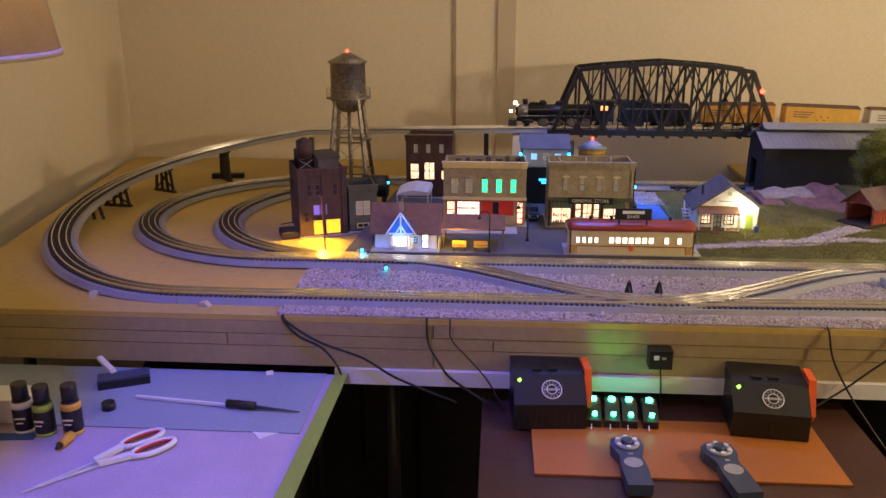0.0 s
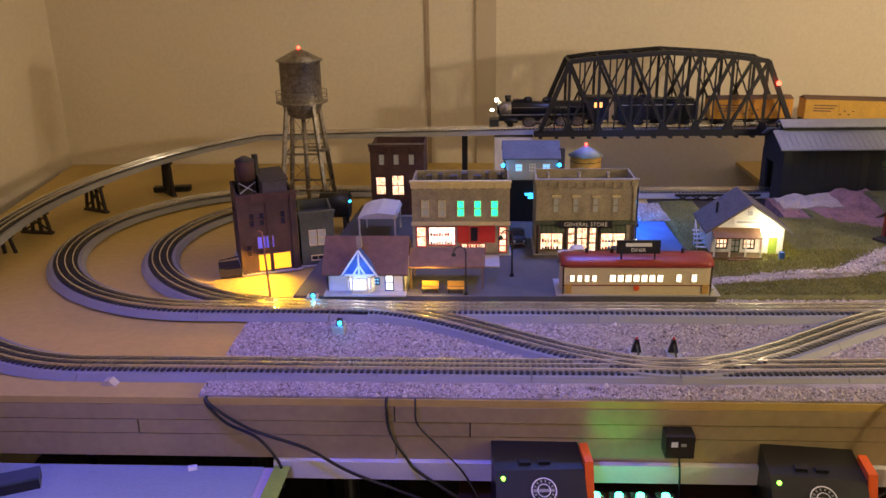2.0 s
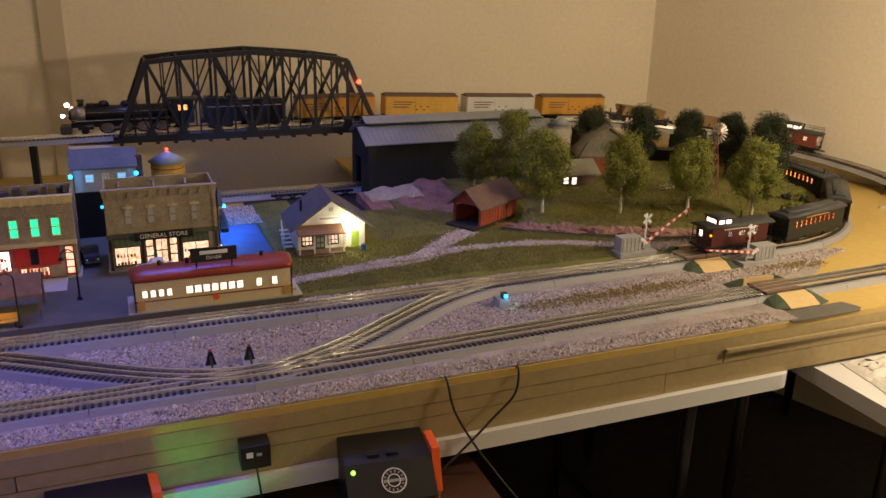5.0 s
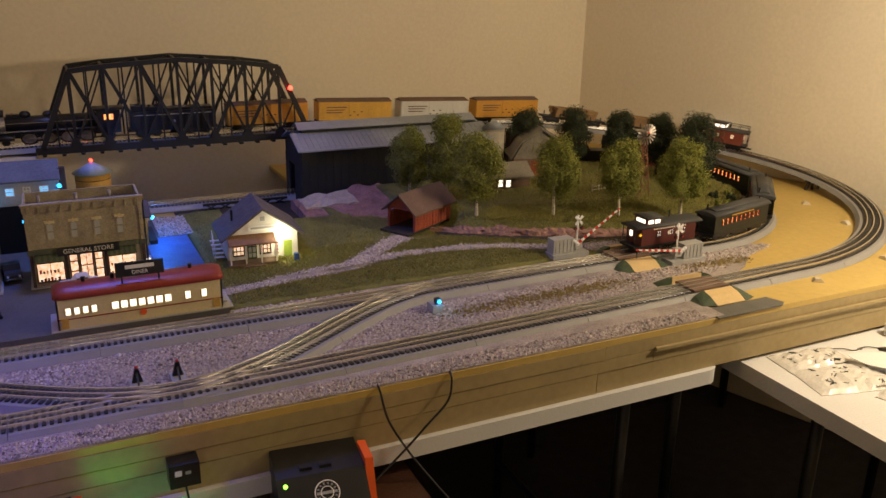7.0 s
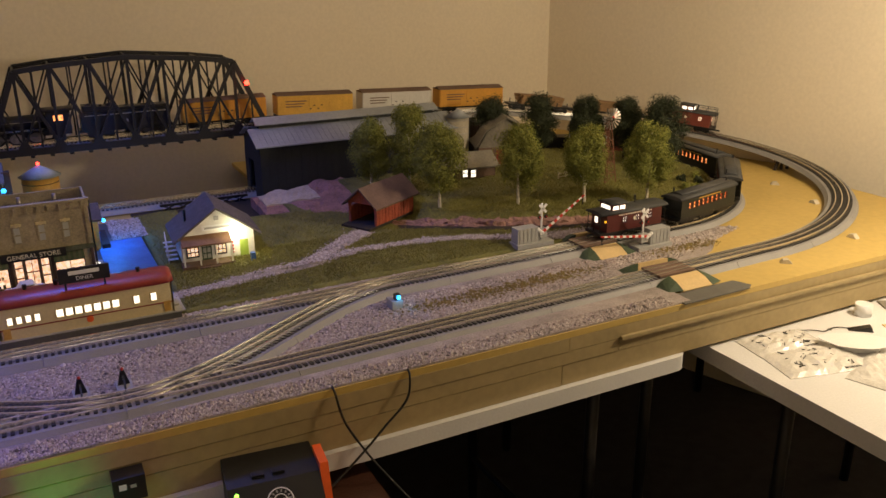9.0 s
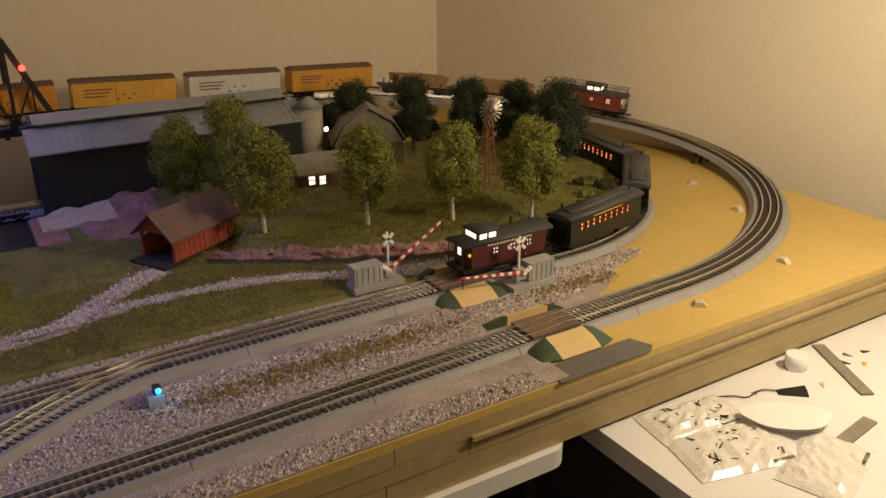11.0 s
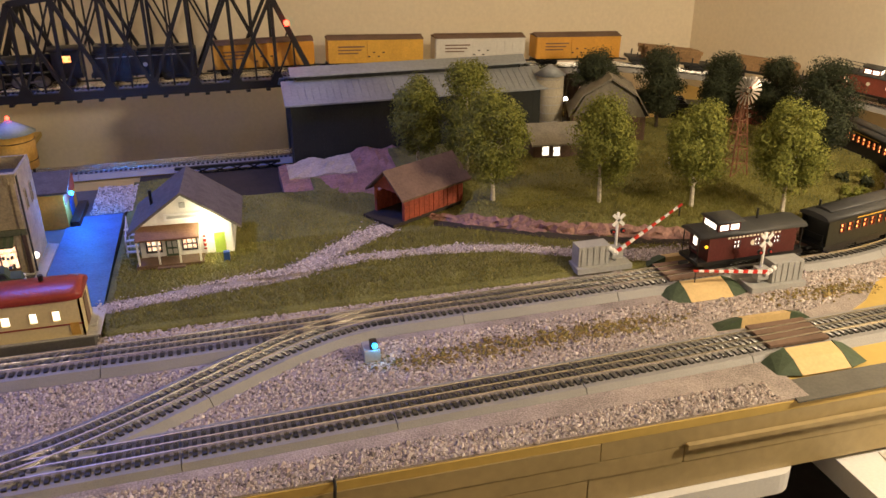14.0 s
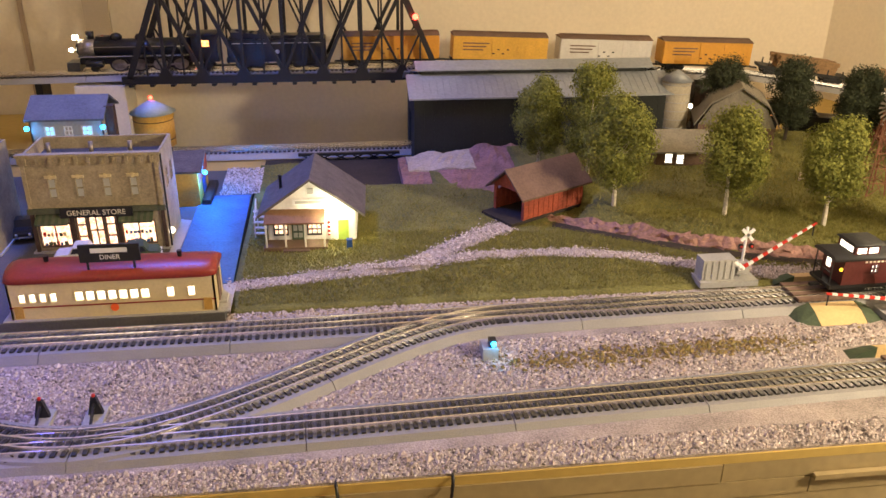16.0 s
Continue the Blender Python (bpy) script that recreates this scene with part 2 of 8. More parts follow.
def prism(bm, pts, vec):
    """A flat outline pushed along vec."""
    a = [bm.verts.new(p) for p in pts]
    b = [bm.verts.new(Vector(p) + Vector(vec)) for p in pts]
    n = len(pts)
    bm.faces.new(a[::-1]), bm.faces.new(b)
    for i in range(n):
        bm.faces.new((a[i], a[(i + 1) % n], b[(i + 1) % n], b[i]))
    return bm


def cyl(bm, p, q, r0, r1=None, n=12):
    p, q = Vector(p), Vector(q)
    r1 = r0 if r1 is None else r1
    d = (q - p).normalized()
    u = d.orthogonal().normalized()
    w = d.cross(u)
    a, b = [], []
    for i in range(n):
        e = u * math.cos(2 * math.pi * i / n) + w * math.sin(2 * math.pi * i / n)
        a.append(bm.verts.new(p + e * r0))
        b.append(bm.verts.new(q + e * max(r1, 1e-5)))
    for i in range(n):
        f = bm.faces.new((a[i], a[(i + 1) % n], b[(i + 1) % n], b[i]))
        f.smooth = n > 8
    bm.faces.new(a[::-1]), bm.faces.new(b)
    return bm


def bar(bm, p, q, w, h=None):
    """A square bar from p to q."""
    p, q = Vector(p), Vector(q)
    h = h or w
    d = (q - p)
    m = Matrix.Translation(p) @ d.to_track_quat("X", "Z").to_matrix().to_4x4()
    return box(bm, 0, d.length, -w / 2, w / 2, -h / 2, h / 2, m)


def ball(bm, c, r, n=10, sz=1.0):
    bmesh.ops.create_uvsphere(bm, u_segments=n, v_segments=max(5, n // 2 + 1), radius=r, matrix=Matrix.Translation(c) @ Matrix.Diagonal((1, 1, sz, 1)))
    return bm


def lathe(bm, prof, n=20, c=(0, 0, 0)):
    """Rings of (radius, height) round z."""
    rings = []
    for r, z in prof:
        rings.append([bm.verts.new((c[0] + r * math.cos(2 * math.pi * i / n), c[1] + r * math.sin(2 * math.pi * i / n), c[2] + z)) for i in range(n)])
    for a, b in zip(rings, rings[1:]):
        for i in range(n):
            bm.faces.new((a[i], a[(i + 1) % n], b[(i + 1) % n], b[i])).smooth = True
    bm.faces.new(rings[0][::-1]), bm.faces.new(rings[-1])
    return bm


def sweep(bm, path, prof):
    """A closed outline (side, up) along points with headings; path rows: x, y, z, heading."""
    rings = []
    for x, y, z, a in path:
        sx, sy = -math.sin(a), math.cos(a)
        rings.append([bm.verts.new((x + s * sx, y + s * sy, z + u)) for s, u in prof])
    n = len(prof)
    for a, b in zip(rings, rings[1:]):
        for i in range(n):
            bm.faces.new((a[i], b[i], b[(i + 1) % n], a[(i + 1) % n]))
    bm.faces.new(rings[0]), bm.faces.new(rings[-1][::-1])
    return bm


def hose(bm, pts, r, n=8, closed=False):
    """One smooth round tube through points."""
    pts = [Vector(p) for p in pts]
    rings, m = [], len(pts)
    for i, p in enumerate(pts):
        a = pts[i - 1] if (i or closed) else p
        b = pts[(i + 1) % m] if (i < m - 1 or closed) else p
        d = (b - a).normalized()
        u = d.cross(Vector((0.12, 0.2, 1))).normalized()
        w = d.cross(u)
        rings.append([bm.verts.new(p + (u * math.cos(2 * math.pi * k / n) + w * math.sin(2 * math.pi * k / n)) * r) for k in range(n)])
    for i in range(m if closed else m - 1):
        a, b = rings[i], rings[(i + 1) % m]
        for k in range(n):
            bm.faces.new((a[k], a[(k + 1) % n], b[(k + 1) % n], b[k])).smooth = True
    if not closed:
        bm.faces.new(rings[0][::-1]), bm.faces.new(rings[-1])
    return bm


def nb():
    return bmesh.new()


def part(name, bm, material, parent=None, label="", bevel=0.0, m=None):
    if bevel:
        bmesh.ops.bevel(bm, geom=[e for e in bm.edges if e.is_manifold and e.calc_face_angle(0) > 0.6], offset=bevel, segments=2, affect="EDGES", profile=0.6)
    if m:
        bm.transform(m)
    bmesh.ops.recalc_face_normals(bm, faces=bm.faces)
    me = bpy.data.meshes.new(name)
    bm.to_mesh(me)
    bm.free()
    me.materials.append(material)
    ob = new(name, me)
    if parent:
        ob.parent = parent
    return tagged(ob, label) if label else ob


def thing(name, label, category, place=(0, 0, 0), turn=0.0, group="", kind=""):
    ob = new(name)
    ob.empty_display_size = 0.02
    ob.matrix_world = pose(*place, 0, 0, turn)
    return tagged(ob, label, category, group, kind)


def letters(name, text, size, material, parent, m, label=""):
    cu = bpy.data.curves.new(name, "FONT")
    cu.body, cu.size, cu.align_x, cu.align_y, cu.extrude = text, size, "CENTER", "CENTER", 0.0004
    tmp = bpy.data.objects.new(name, cu)
    me = bpy.data.meshes.new_from_object(tmp)
    bpy.data.objects.remove(tmp)
    me.transform(m)
    me.materials.append(material)
    ob = new(name, me)
    ob.parent = parent
    return tagged(ob, label) if label else ob


FRONT = pose(0, 0, 0, 90, 0, 0)


def wall_panel(bm, w, h, th, holes, m):
    """A wall w wide, h high; its outer face at y = 0; holes (x0, x1, z0, z1) go through."""
    xs = sorted({0, w, *[v for q in holes for v in q[:2]]})
    zs = sorted({0, h, *[v for q in holes for v in q[2:]]})
    for a, b in zip(xs, xs[1:]):
        for c, d in zip(zs, zs[1:]):
            mx, mz = (a + b) / 2, (c + d) / 2
            if not any(q[0] < mx < q[1] and q[2] < mz < q[3] for q in holes):
                box(bm, a, b, 0, th, c, d, m)
    bmesh.ops.remove_doubles(bm, verts=bm.verts, dist=1e-6)
    return bm


def window(parent, q, m, fm, pm, nx=1, nz=2, name="window", fw=0.0022):
    """A framed window in the hole q, with its pane set back."""
    x0, x1, z0, z1 = q
    w_, h_, mb_ = x1 - x0, z1 - z0, 0.0007
    holes = []
    for i in range(nx):
        for k in range(nz):
            holes.append((w_ * i / nx + (mb_ if i else fw), w_ * (i + 1) / nx - (mb_ if i < nx - 1 else fw), h_ * k / nz + (mb_ if k else fw), h_ * (k + 1) / nz - (mb_ if k < nz - 1 else fw)))
    bm = wall_panel(nb(), w_, h_, 0.0042, holes, m @ pose(x0, -0.0012, z0))
    w = part(name, bm, fm, parent)
    part("pane", box(nb(), x0 + fw * 0.5, x1 - fw * 0.5, 0.0034, 0.0044, z0 + fw * 0.5, z1 - fw * 0.5, m), pm, w)
    return w


def sides(w, d):
    """Poses of the four walls of a block: front, right, back, left; outer faces outward."""
    return [pose(0, 0, 0), pose(w, 0, 0, 0, 0, 90), pose(w, d, 0, 0, 0, 180), pose(0, d, 0, 0, 0, 270)]


def rng(seed):
    return random.Random(seed)

# ---- the room ----
DECK = 0.853
LEFT = ((-0.62, -2.0), (-1.44, 3.12))
RIGHT = ((3.956, -2.0), (2.19, 3.12))


def wall_between(name, p, q, side, label):
    """An upright wall from p to q, thick to the given side."""
    p, q = Vector((*p, 0)), Vector((*q, 0))
    d = (q - p).normalized()
    n = Vector((-d.y, d.x, 0)) * side * 0.1
    ob = part(name, prism(nb(), [p, q, q + n, p + n], (0, 0, 2.4)), WALL)
    return tagged(ob, label, "wall", kind="structure")


wall_between("wall_north", (-1.60, 3.12), (2.40, 3.12), 1, "cream painted wall behind the train layout")
wall_between("wall_west", (-0.62 - 0.64, -2.0), LEFT[1], 1, "cream painted side wall by the curved tracks")
wall_between("wall_east", RIGHT[0], RIGHT[1], -1, "cream painted side wall lit by a lamp")
wall_between("wall_south", (-1.6, -2.0), (4.1, -2.0), -1, "cream painted wall behind the viewer")
tagged(part("floor", box(nb(), -1.7, 4.1, -2.1, 3.24, -0.08, 0), FLOOR), "dark carpeted floor under the tables", "floor", kind="structure")
tagged(part("ceiling", box(nb(), -1.7, 4.2, -2.2, 3.3, 2.4, 2.5), CEIL), "plain off-white ceiling", "ceiling", kind="structure")
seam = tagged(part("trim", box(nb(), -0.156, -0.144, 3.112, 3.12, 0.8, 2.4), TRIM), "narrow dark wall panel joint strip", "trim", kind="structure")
# Thin strip in place of a soft shadow, its shade put into the beige.
strip = tagged(part("trim", box(nb(), 0.012, 0.078, 3.105, 3.12, 0.8, 2.4), mat("beige_shade_stripe", (0.58, 0.50, 0.38), 0.7, var=0.05, scale=4)), "beige upright strip standing in for a wall shadow", "trim", kind="structure")

# ---- the layout's table and foam deck ----
deck = thing("layout_deck", "tan painted foam board deck of the train layout", "table top", kind="structure")
top = [(-1.175, 1.455), (2.425, 1.455), (2.435, 1.90), (2.52, 2.15), (2.195, 3.11), (0.90, 3.11), (0.90, 2.712), (0.215, 2.712), (0.215, 3.11), (-1.43, 3.11)]
part("deck_board", prism(nb(), [(x, y, DECK - 0.012) for x, y in top], (0, 0, 0.012)), FOAM, deck)
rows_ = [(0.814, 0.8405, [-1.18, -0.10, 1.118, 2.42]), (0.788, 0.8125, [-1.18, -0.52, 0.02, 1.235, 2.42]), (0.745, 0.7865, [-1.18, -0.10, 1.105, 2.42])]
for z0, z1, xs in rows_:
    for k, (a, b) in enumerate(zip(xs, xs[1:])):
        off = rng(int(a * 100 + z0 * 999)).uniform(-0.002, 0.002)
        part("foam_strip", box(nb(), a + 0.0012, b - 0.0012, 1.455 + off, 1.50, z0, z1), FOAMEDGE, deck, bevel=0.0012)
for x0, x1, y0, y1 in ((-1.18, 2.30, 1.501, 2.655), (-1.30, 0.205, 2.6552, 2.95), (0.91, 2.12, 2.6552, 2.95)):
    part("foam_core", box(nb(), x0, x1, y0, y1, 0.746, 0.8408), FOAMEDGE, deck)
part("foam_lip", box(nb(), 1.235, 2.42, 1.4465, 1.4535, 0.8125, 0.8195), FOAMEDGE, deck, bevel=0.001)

folding = thing("folding_table", "white plastic folding table under the layout", "table", (0, 0, 0))
bm = prism(nb(), [(1.38 + 0.03 * math.sin(a), 1.475 - 0.03 * math.cos(a), 0.712) for a in np.linspace(0, math.pi / 2, 6)] + [(1.41, 2.2, 0.712), (-0.30, 2.2, 0.712), (-0.30, 1.445, 0.712)], (0, 0, 0.032))
part("tabletop", bm, WHITEP, folding, bevel=0.005)
for x, y in ((-0.2, 1.58), (1.28, 1.58), (-0.2, 2.1), (1.28, 2.1)):
    part("leg", cyl(nb(), (x, y, 0), (x, y, 0.712), 0.014), BLACK, folding, "dark metal leg")
part("crossbar", cyl(nb(), (1.28, 1.58, 0.16), (1.28, 2.1, 0.16), 0.01), BLACK, folding)
for nm, x0, x1 in (("folding_table", 1.46, 2.40), ("folding_table", -1.15, -0.34)):
    t2 = thing(nm, "white folding table holding up the layout's end", "table")
    part("tabletop", box(nb(), x0, x1, 1.62, 2.4, 0.712, 0.744), WHITEP, t2, bevel=0.005)
    for x in (x0 + 0.06, x1 - 0.06):
        for y in (1.68, 2.3):
            part("leg", cyl(nb(), (x, y, 0), (x, y, 0.712), 0.014), BLACK, t2, "dark metal leg")

# white work table at the right
wt = thing("work_table", "white plastic folding table with craft clutter", "table")
bm = prism(nb(), [(1.48, 1.60, 0.70), (1.48, 0.99, 0.70), (1.49, 0.93, 0.70), (1.56, 0.895, 0.70), (1.62, 0.885, 0.70), (2.55, 0.885, 0.70), (2.50, 1.60, 0.70)], (0, 0, 0.036))
part("tabletop", bm, WHITEP, wt, bevel=0.006)
for x, y in ((1.62, 1.0), (1.62, 1.36), (2.25, 1.0), (2.25, 1.36)):
    part("leg", cyl(nb(), (x, y, 0), (x, y, 0.70), 0.014), BLACK, wt, "dark metal leg")

# craft table at the left
ct = thing("craft_table", "table covered by a blue-grey mat and a lilac sheet", "table")
part("tabletop", box(nb(), -1.10, -0.292, 0.40, 1.443, 0.70, 0.732), MATP, ct, "lilac paint-spotted paper cover", bevel=0.003)
part("mat", box(nb(), -1.10, -0.315, 1.205, 1.442, 0.7325, 0.7345), MATG, ct, "blue-grey cutting mat")
bm = prism(nb(), [(-0.322, 0.40, 0.735), (-0.286, 0.40, 0.735), (-0.272, 1.443, 0.735), (-0.298, 1.443, 0.735)], (0, 0, 0.0012))
part("tape_edge", bm, TAPE, ct, "crinkled green tape along the edge")
for x, y in ((-1.02, 0.5), (-0.38, 0.5), (-1.02, 1.38), (-0.38, 1.38)):
    part("leg", box(nb(), x - 0.02, x + 0.02, y - 0.02, y + 0.02, 0, 0.70), BLACK, ct)

# low control table
lt = thing("control_table", "low dark brown wooden table under the front edge", "table")
part("tabletop", box(nb(), 0.0, 0.72, 1.02, 1.49, 0.655, 0.68), WOODT, lt, bevel=0.002)
for x in (0.04, 0.68):
    for y in (1.06, 1.45):
        part("leg", box(nb(), x - 0.018, x + 0.018, y - 0.018, y + 0.018, 0, 0.655), WOODT, lt)
ob = tagged(part("board", box(nb(), 0.095, 0.625, 1.185, 1.385, 0.6805, 0.6845), ORANGEB), "thin orange-brown board on the control table", "board")

# ---- tracks ----
FLAT = 0.853  # foot of the roadbed at the front
RISE = 0.019  # from roadbed foot to rail top


def line(p, q, z0=FLAT, z1=FLAT):
    n = max(2, int((Vector(q) - Vector(p)).length / 0.02))
    a = math.atan2(q[1] - p[1], q[0] - p[0])
    return [(p[0] + (q[0] - p[0]) * i / n, p[1] + (q[1] - p[1]) * i / n, z0 + (z1 - z0) * i / n, a) for i in range(n + 1)]


def arc(c, r, a0, a1, z=lambda f: FLAT):
    n = max(3, int(abs(radians(a1 - a0)) * r / 0.02))
    s = 1 if a1 > a0 else -1
    out = []
    for i in range(n + 1):
        a = radians(a0 + (a1 - a0) * i / n)
        out.append((c[0] + r * math.cos(a), c[1] + r * math.sin(a), z(i / n), a + s * math.pi / 2))
    return out


def glide(x0, y0, x1, y1, z=FLAT):
    """An S-shaped crossover."""
    out, n = [], 34
    for i in range(n + 1):
        f = i / n
        g = f * f * (3 - 2 * f)
        dy = (y1 - y0) * 6 * f * (1 - f) / (x1 - x0)
        out.append((x0 + (x1 - x0) * f, y0 + (y1 - y0) * g, z, math.atan(dy)))
    return out


def joined(*runs):
    out = list(runs[0])
    for r in runs[1:]:
        out += r[1:]
    return out


def oval(c, rx, ry, a0, a1, z=lambda f: FLAT):
    """A stretched arc round c."""
    n = max(3, int(abs(radians(a1 - a0)) * max(rx, ry) / 0.02))
    s = 1 if a1 > a0 else -1
    out = []
    for i in range(n + 1):
        a = radians(a0 + (a1 - a0) * i / n)
        out.append((c[0] + rx * math.cos(a), c[1] + ry * math.sin(a), z(i / n), math.atan2(s * ry * math.cos(a), -s * rx * math.sin(a))))
    return out


YF, YI = 1.548, 1.787    # the two front lines
YB = 2.775               # the high back line
CXR, CXL, CIR, CIL = 1.745, -0.641, 1.68, -0.515
INZ = 0.857
front_run = joined(
    line((CXL, YF), (0.45, YF)),
    line((0.45, YF), (CXR, 1.598)),
    oval((CXR, 2.1865), 0.712, 0.5885, -90, 90, lambda f: FLAT + 0.145 * f ** 2.0),
)
outer = joined(
    front_run,
    line((CXR, YB), (0.93, YB), FLAT + 0.145, FLAT + 0.175),
    line((0.93, YB), (0.19, YB), FLAT + 0.175, FLAT + 0.172),
    line((0.19, YB), (CXL, 2.816), FLAT + 0.172, FLAT + 0.150),
    oval((CXL, 2.182), 0.505, 0.634, 90, 270, lambda f: FLAT + 0.150 * (1 - f) ** 1.6),
)
inner = joined(
    line((CIL, YI), (0.60, YI), INZ, INZ),
    line((0.60, YI), (CIR, 1.815), INZ, INZ),
    oval((CIR, 2.2425), 0.46, 0.4275, -90, 90, lambda f: INZ),
    line((CIR, 2.67), (0.35, 2.666), INZ, INZ),
    line((0.35, 2.666), (CIL, 2.697), INZ, INZ),
    oval((CIL, 2.242), 0.455, 0.455, 90, 270, lambda f: INZ),
)
yard = joined(line((-0.18, YI), (-0.34, 1.802), INZ, INZ), arc((-0.325, 2.215), 0.413, 268, 122, lambda f: INZ), line((-0.544, 2.565), (-0.42, 2.61), INZ, INZ))
cross_w = glide(-0.20, YI, 0.36, YF, INZ - 0.002)
cross_e = glide(0.36, YF, 0.92, 1.795, INZ - 0.002)

BEDP = [(-0.043, 0), (0.043, 0), (0.034, 0.011), (-0.034, 0.011)]
bm = box(nb(), -0.0028, 0.0028, -0.0262, 0.0262, 0, 0.0026)
tie_mesh = bpy.data.meshes.new("tie")
bm.to_mesh(tie_mesh)
bm.free()
tie_mesh.materials.append(TIE)


def at_len(path, s):
    """The place and heading at s metres along a path."""
    for a, b in zip(path, path[1:]):
        d = math.hypot(b[0] - a[0], b[1] - a[1])
        if s <= d or b is path[-1]:
            f = s / d if d else 0
            turn = (b[3] - a[3] + math.pi) % (2 * math.pi) - math.pi
            return (a[0] + (b[0] - a[0]) * f, a[1] + (b[1] - a[1]) * f, a[2] + (b[2] - a[2]) * f, a[3] + turn * f)
        s -= d


def length(path):
    return sum(math.hypot(b[0] - a[0], b[1] - a[1]) for a, b in zip(path, path[1:]))


def lay(path, group, bed=True, lift=0.0, what="grey plastic roadbed track section with three rails"):
    total = length(path)
    count = max(1, round(total / 0.254))
    step = total / count
    for k in range(count):
        n = 3 if abs(at_len(path, k * step + 0.001)[3] - at_len(path, (k + 1) * step - 0.001)[3]) < 1e-3 else 13
        pts = [at_len(path, k * step + 0.0006 + (step - 0.0012) * i / (n - 1)) for i in range(n)]
        o = pts[0]
        sec = thing("track_section", what, "model track", o[:3], group=group)
        loc = [(x - o[0], y - o[1], z - o[2] + lift, a) for x, y, z, a in pts]
        if bed:
            part("roadbed", sweep(nb(), loc, BEDP), BED, sec)
        for s in (-0.0165, 0, 0.0165):
            part("rail", sweep(nb(), loc, [(s - 0.0019, 0.0136), (s + 0.0019, 0.0136), (s + 0.0012, 0.019), (s - 0.0012, 0.019)]), RAIL, sec)
        m = round(step / 0.0106)
        for i in range(m):
            x, y, z, a = at_len(path, k * step + (i + 0.5) * step / m)
            ob = new("tie", tie_mesh)
            ob.parent = sec
            ob.matrix_basis = pose(x - o[0], y - o[1], z - o[2] + lift + 0.0111, 0, 0, math.degrees(a))


lay(outer, "outer loop track")
lay(inner, "inner loop track")
lay(yard, "inner siding track")
lay(cross_w, "crossover track", lift=0.0012, what="crossover track section between the two front lines")
lay(cross_e, "crossover track", lift=0.0012, what="crossover track section between the two front lines")

# ---- ground on the deck ----
G = 0.874   # town and lower grass
HILL = 0.903


def bank_y(x):
    """The line of the river bank: below it lower grass, above it the farm's plateau."""
    pts = [(0.55, 2.36), (0.72, 2.32), (0.95, 2.26), (1.11, 2.145), (1.30, 2.02), (1.56, 1.915), (1.75, 1.87), (2.2, 1.86)]
    for (a, b), (c, d) in zip(pts, pts[1:]):
        if x <= c:
            return b + (d - b) * max(0, (x - a)) / (c - a)
    return 1.86


def land(x, y):
    """Height of the scenery."""
    e = y - bank_y(x)
    f = min(1, max(0, e / 0.02)) if x > 1.06 else 0
    l, w = (x - 1.0) * 0.875 + (y - 2.155) * 0.485, (y - 2.155) * 0.875 - (x - 1.0) * 0.485
    if -0.02 < l < 0.165 and -0.078 < w < 0.05:
        f = 0
    z = G + (HILL - G) * f
    hump = 0.010 * noise.noise((x * 6, y * 6, 1.3)) + 0.004 * noise.noise((x * 22, y * 22, 4.1))
    edge = min(1, max(0, (y - 1.862) / 0.04))
    if 0.5 < x < 1.0 and y > 1.95:
        z += 0.006 * math.sin((x - 0.5) * 6.2) * edge
    return 0.860 + (z + hump * 0.5 - 0.860) * edge


def inside_curve(x, y):
    """True within the inner loop's right end."""
    return x < 1.66 or ((x - 1.68) / 0.405) ** 2 + ((y - 2.2425) / 0.372) ** 2 < 1


def sheet(name, x0, x1, y0, y1, keep, material, label, category, lift=0.0, n=0.012):
    bm = nb()
    nx, ny = int((x1 - x0) / n), int((y1 - y0) / n)
    vs = {}
    for i in range(nx + 1):
        for j in range(ny + 1):
            x, y = x0 + i * n, y0 + j * n
            if keep(x, y):
                vs[i, j] = bm.verts.new((x, y, land(x, y) + lift))
    for i in range(nx):
        for j in range(ny):
            q = [vs.get(k) for k in ((i, j), (i + 1, j), (i + 1, j + 1), (i, j + 1))]
            if all(q):
                bm.faces.new(q).smooth = True
    rim = [e for e in bm.edges if len(e.link_faces) == 1]
    out = bmesh.ops.extrude_edge_only(bm, edges=rim)
    for v in out["geom"]:
        if isinstance(v, bmesh.types.BMVert):
            v.co.z = DECK + 0.0005
    return tagged(part(name, bm, material), label, category, kind="structure")


sheet("grass_ground", 0.505, 2.09, 1.862, 2.61, lambda x, y: inside_curve(x, y) and not (x < 1.46 and y > 2.53) and not (0.615 < x < 0.87 and y > 2.36), GRASSG, "dull green static grass over low hills", "grass")


def flat(name, pts, z0, z1, material, label, category, kind="structure"):
    return tagged(part(name, prism(nb(), [(x, y, z0) for x, y in pts], (0, 0, z1 - z0)), material, bevel=0.0008), label, category, kind=kind)


flat("town_street", [(-0.345, 1.835), (0.50, 1.835), (0.50, 2.50), (-0.30, 2.50)], DECK, G, ASPHALT, "grey painted town street board", "street")
flat("pavement", [(0.400, 1.9305), (0.503, 1.9305), (0.498, 2.333), (0.400, 2.335)], G, G + 0.0025, mat("blue_painted_lot", (0.06, 0.135, 0.31), 0.6, var=0.22, scale=30), "worn blue painted lot beside the store", "pavement")
flat("pavement", [(0.382, 1.9305), (0.3985, 1.9305), (0.3985, 2.205), (0.382, 2.21)], G, G + 0.003, CONCRETE, "pale concrete walk beside the store wall", "pavement")
flat("pavement", [(0.185, 1.838), (0.508, 1.838), (0.508, 1.93), (0.185, 1.93)], G, G + 0.002, CONCRETE, "pale concrete diner lot", "pavement")
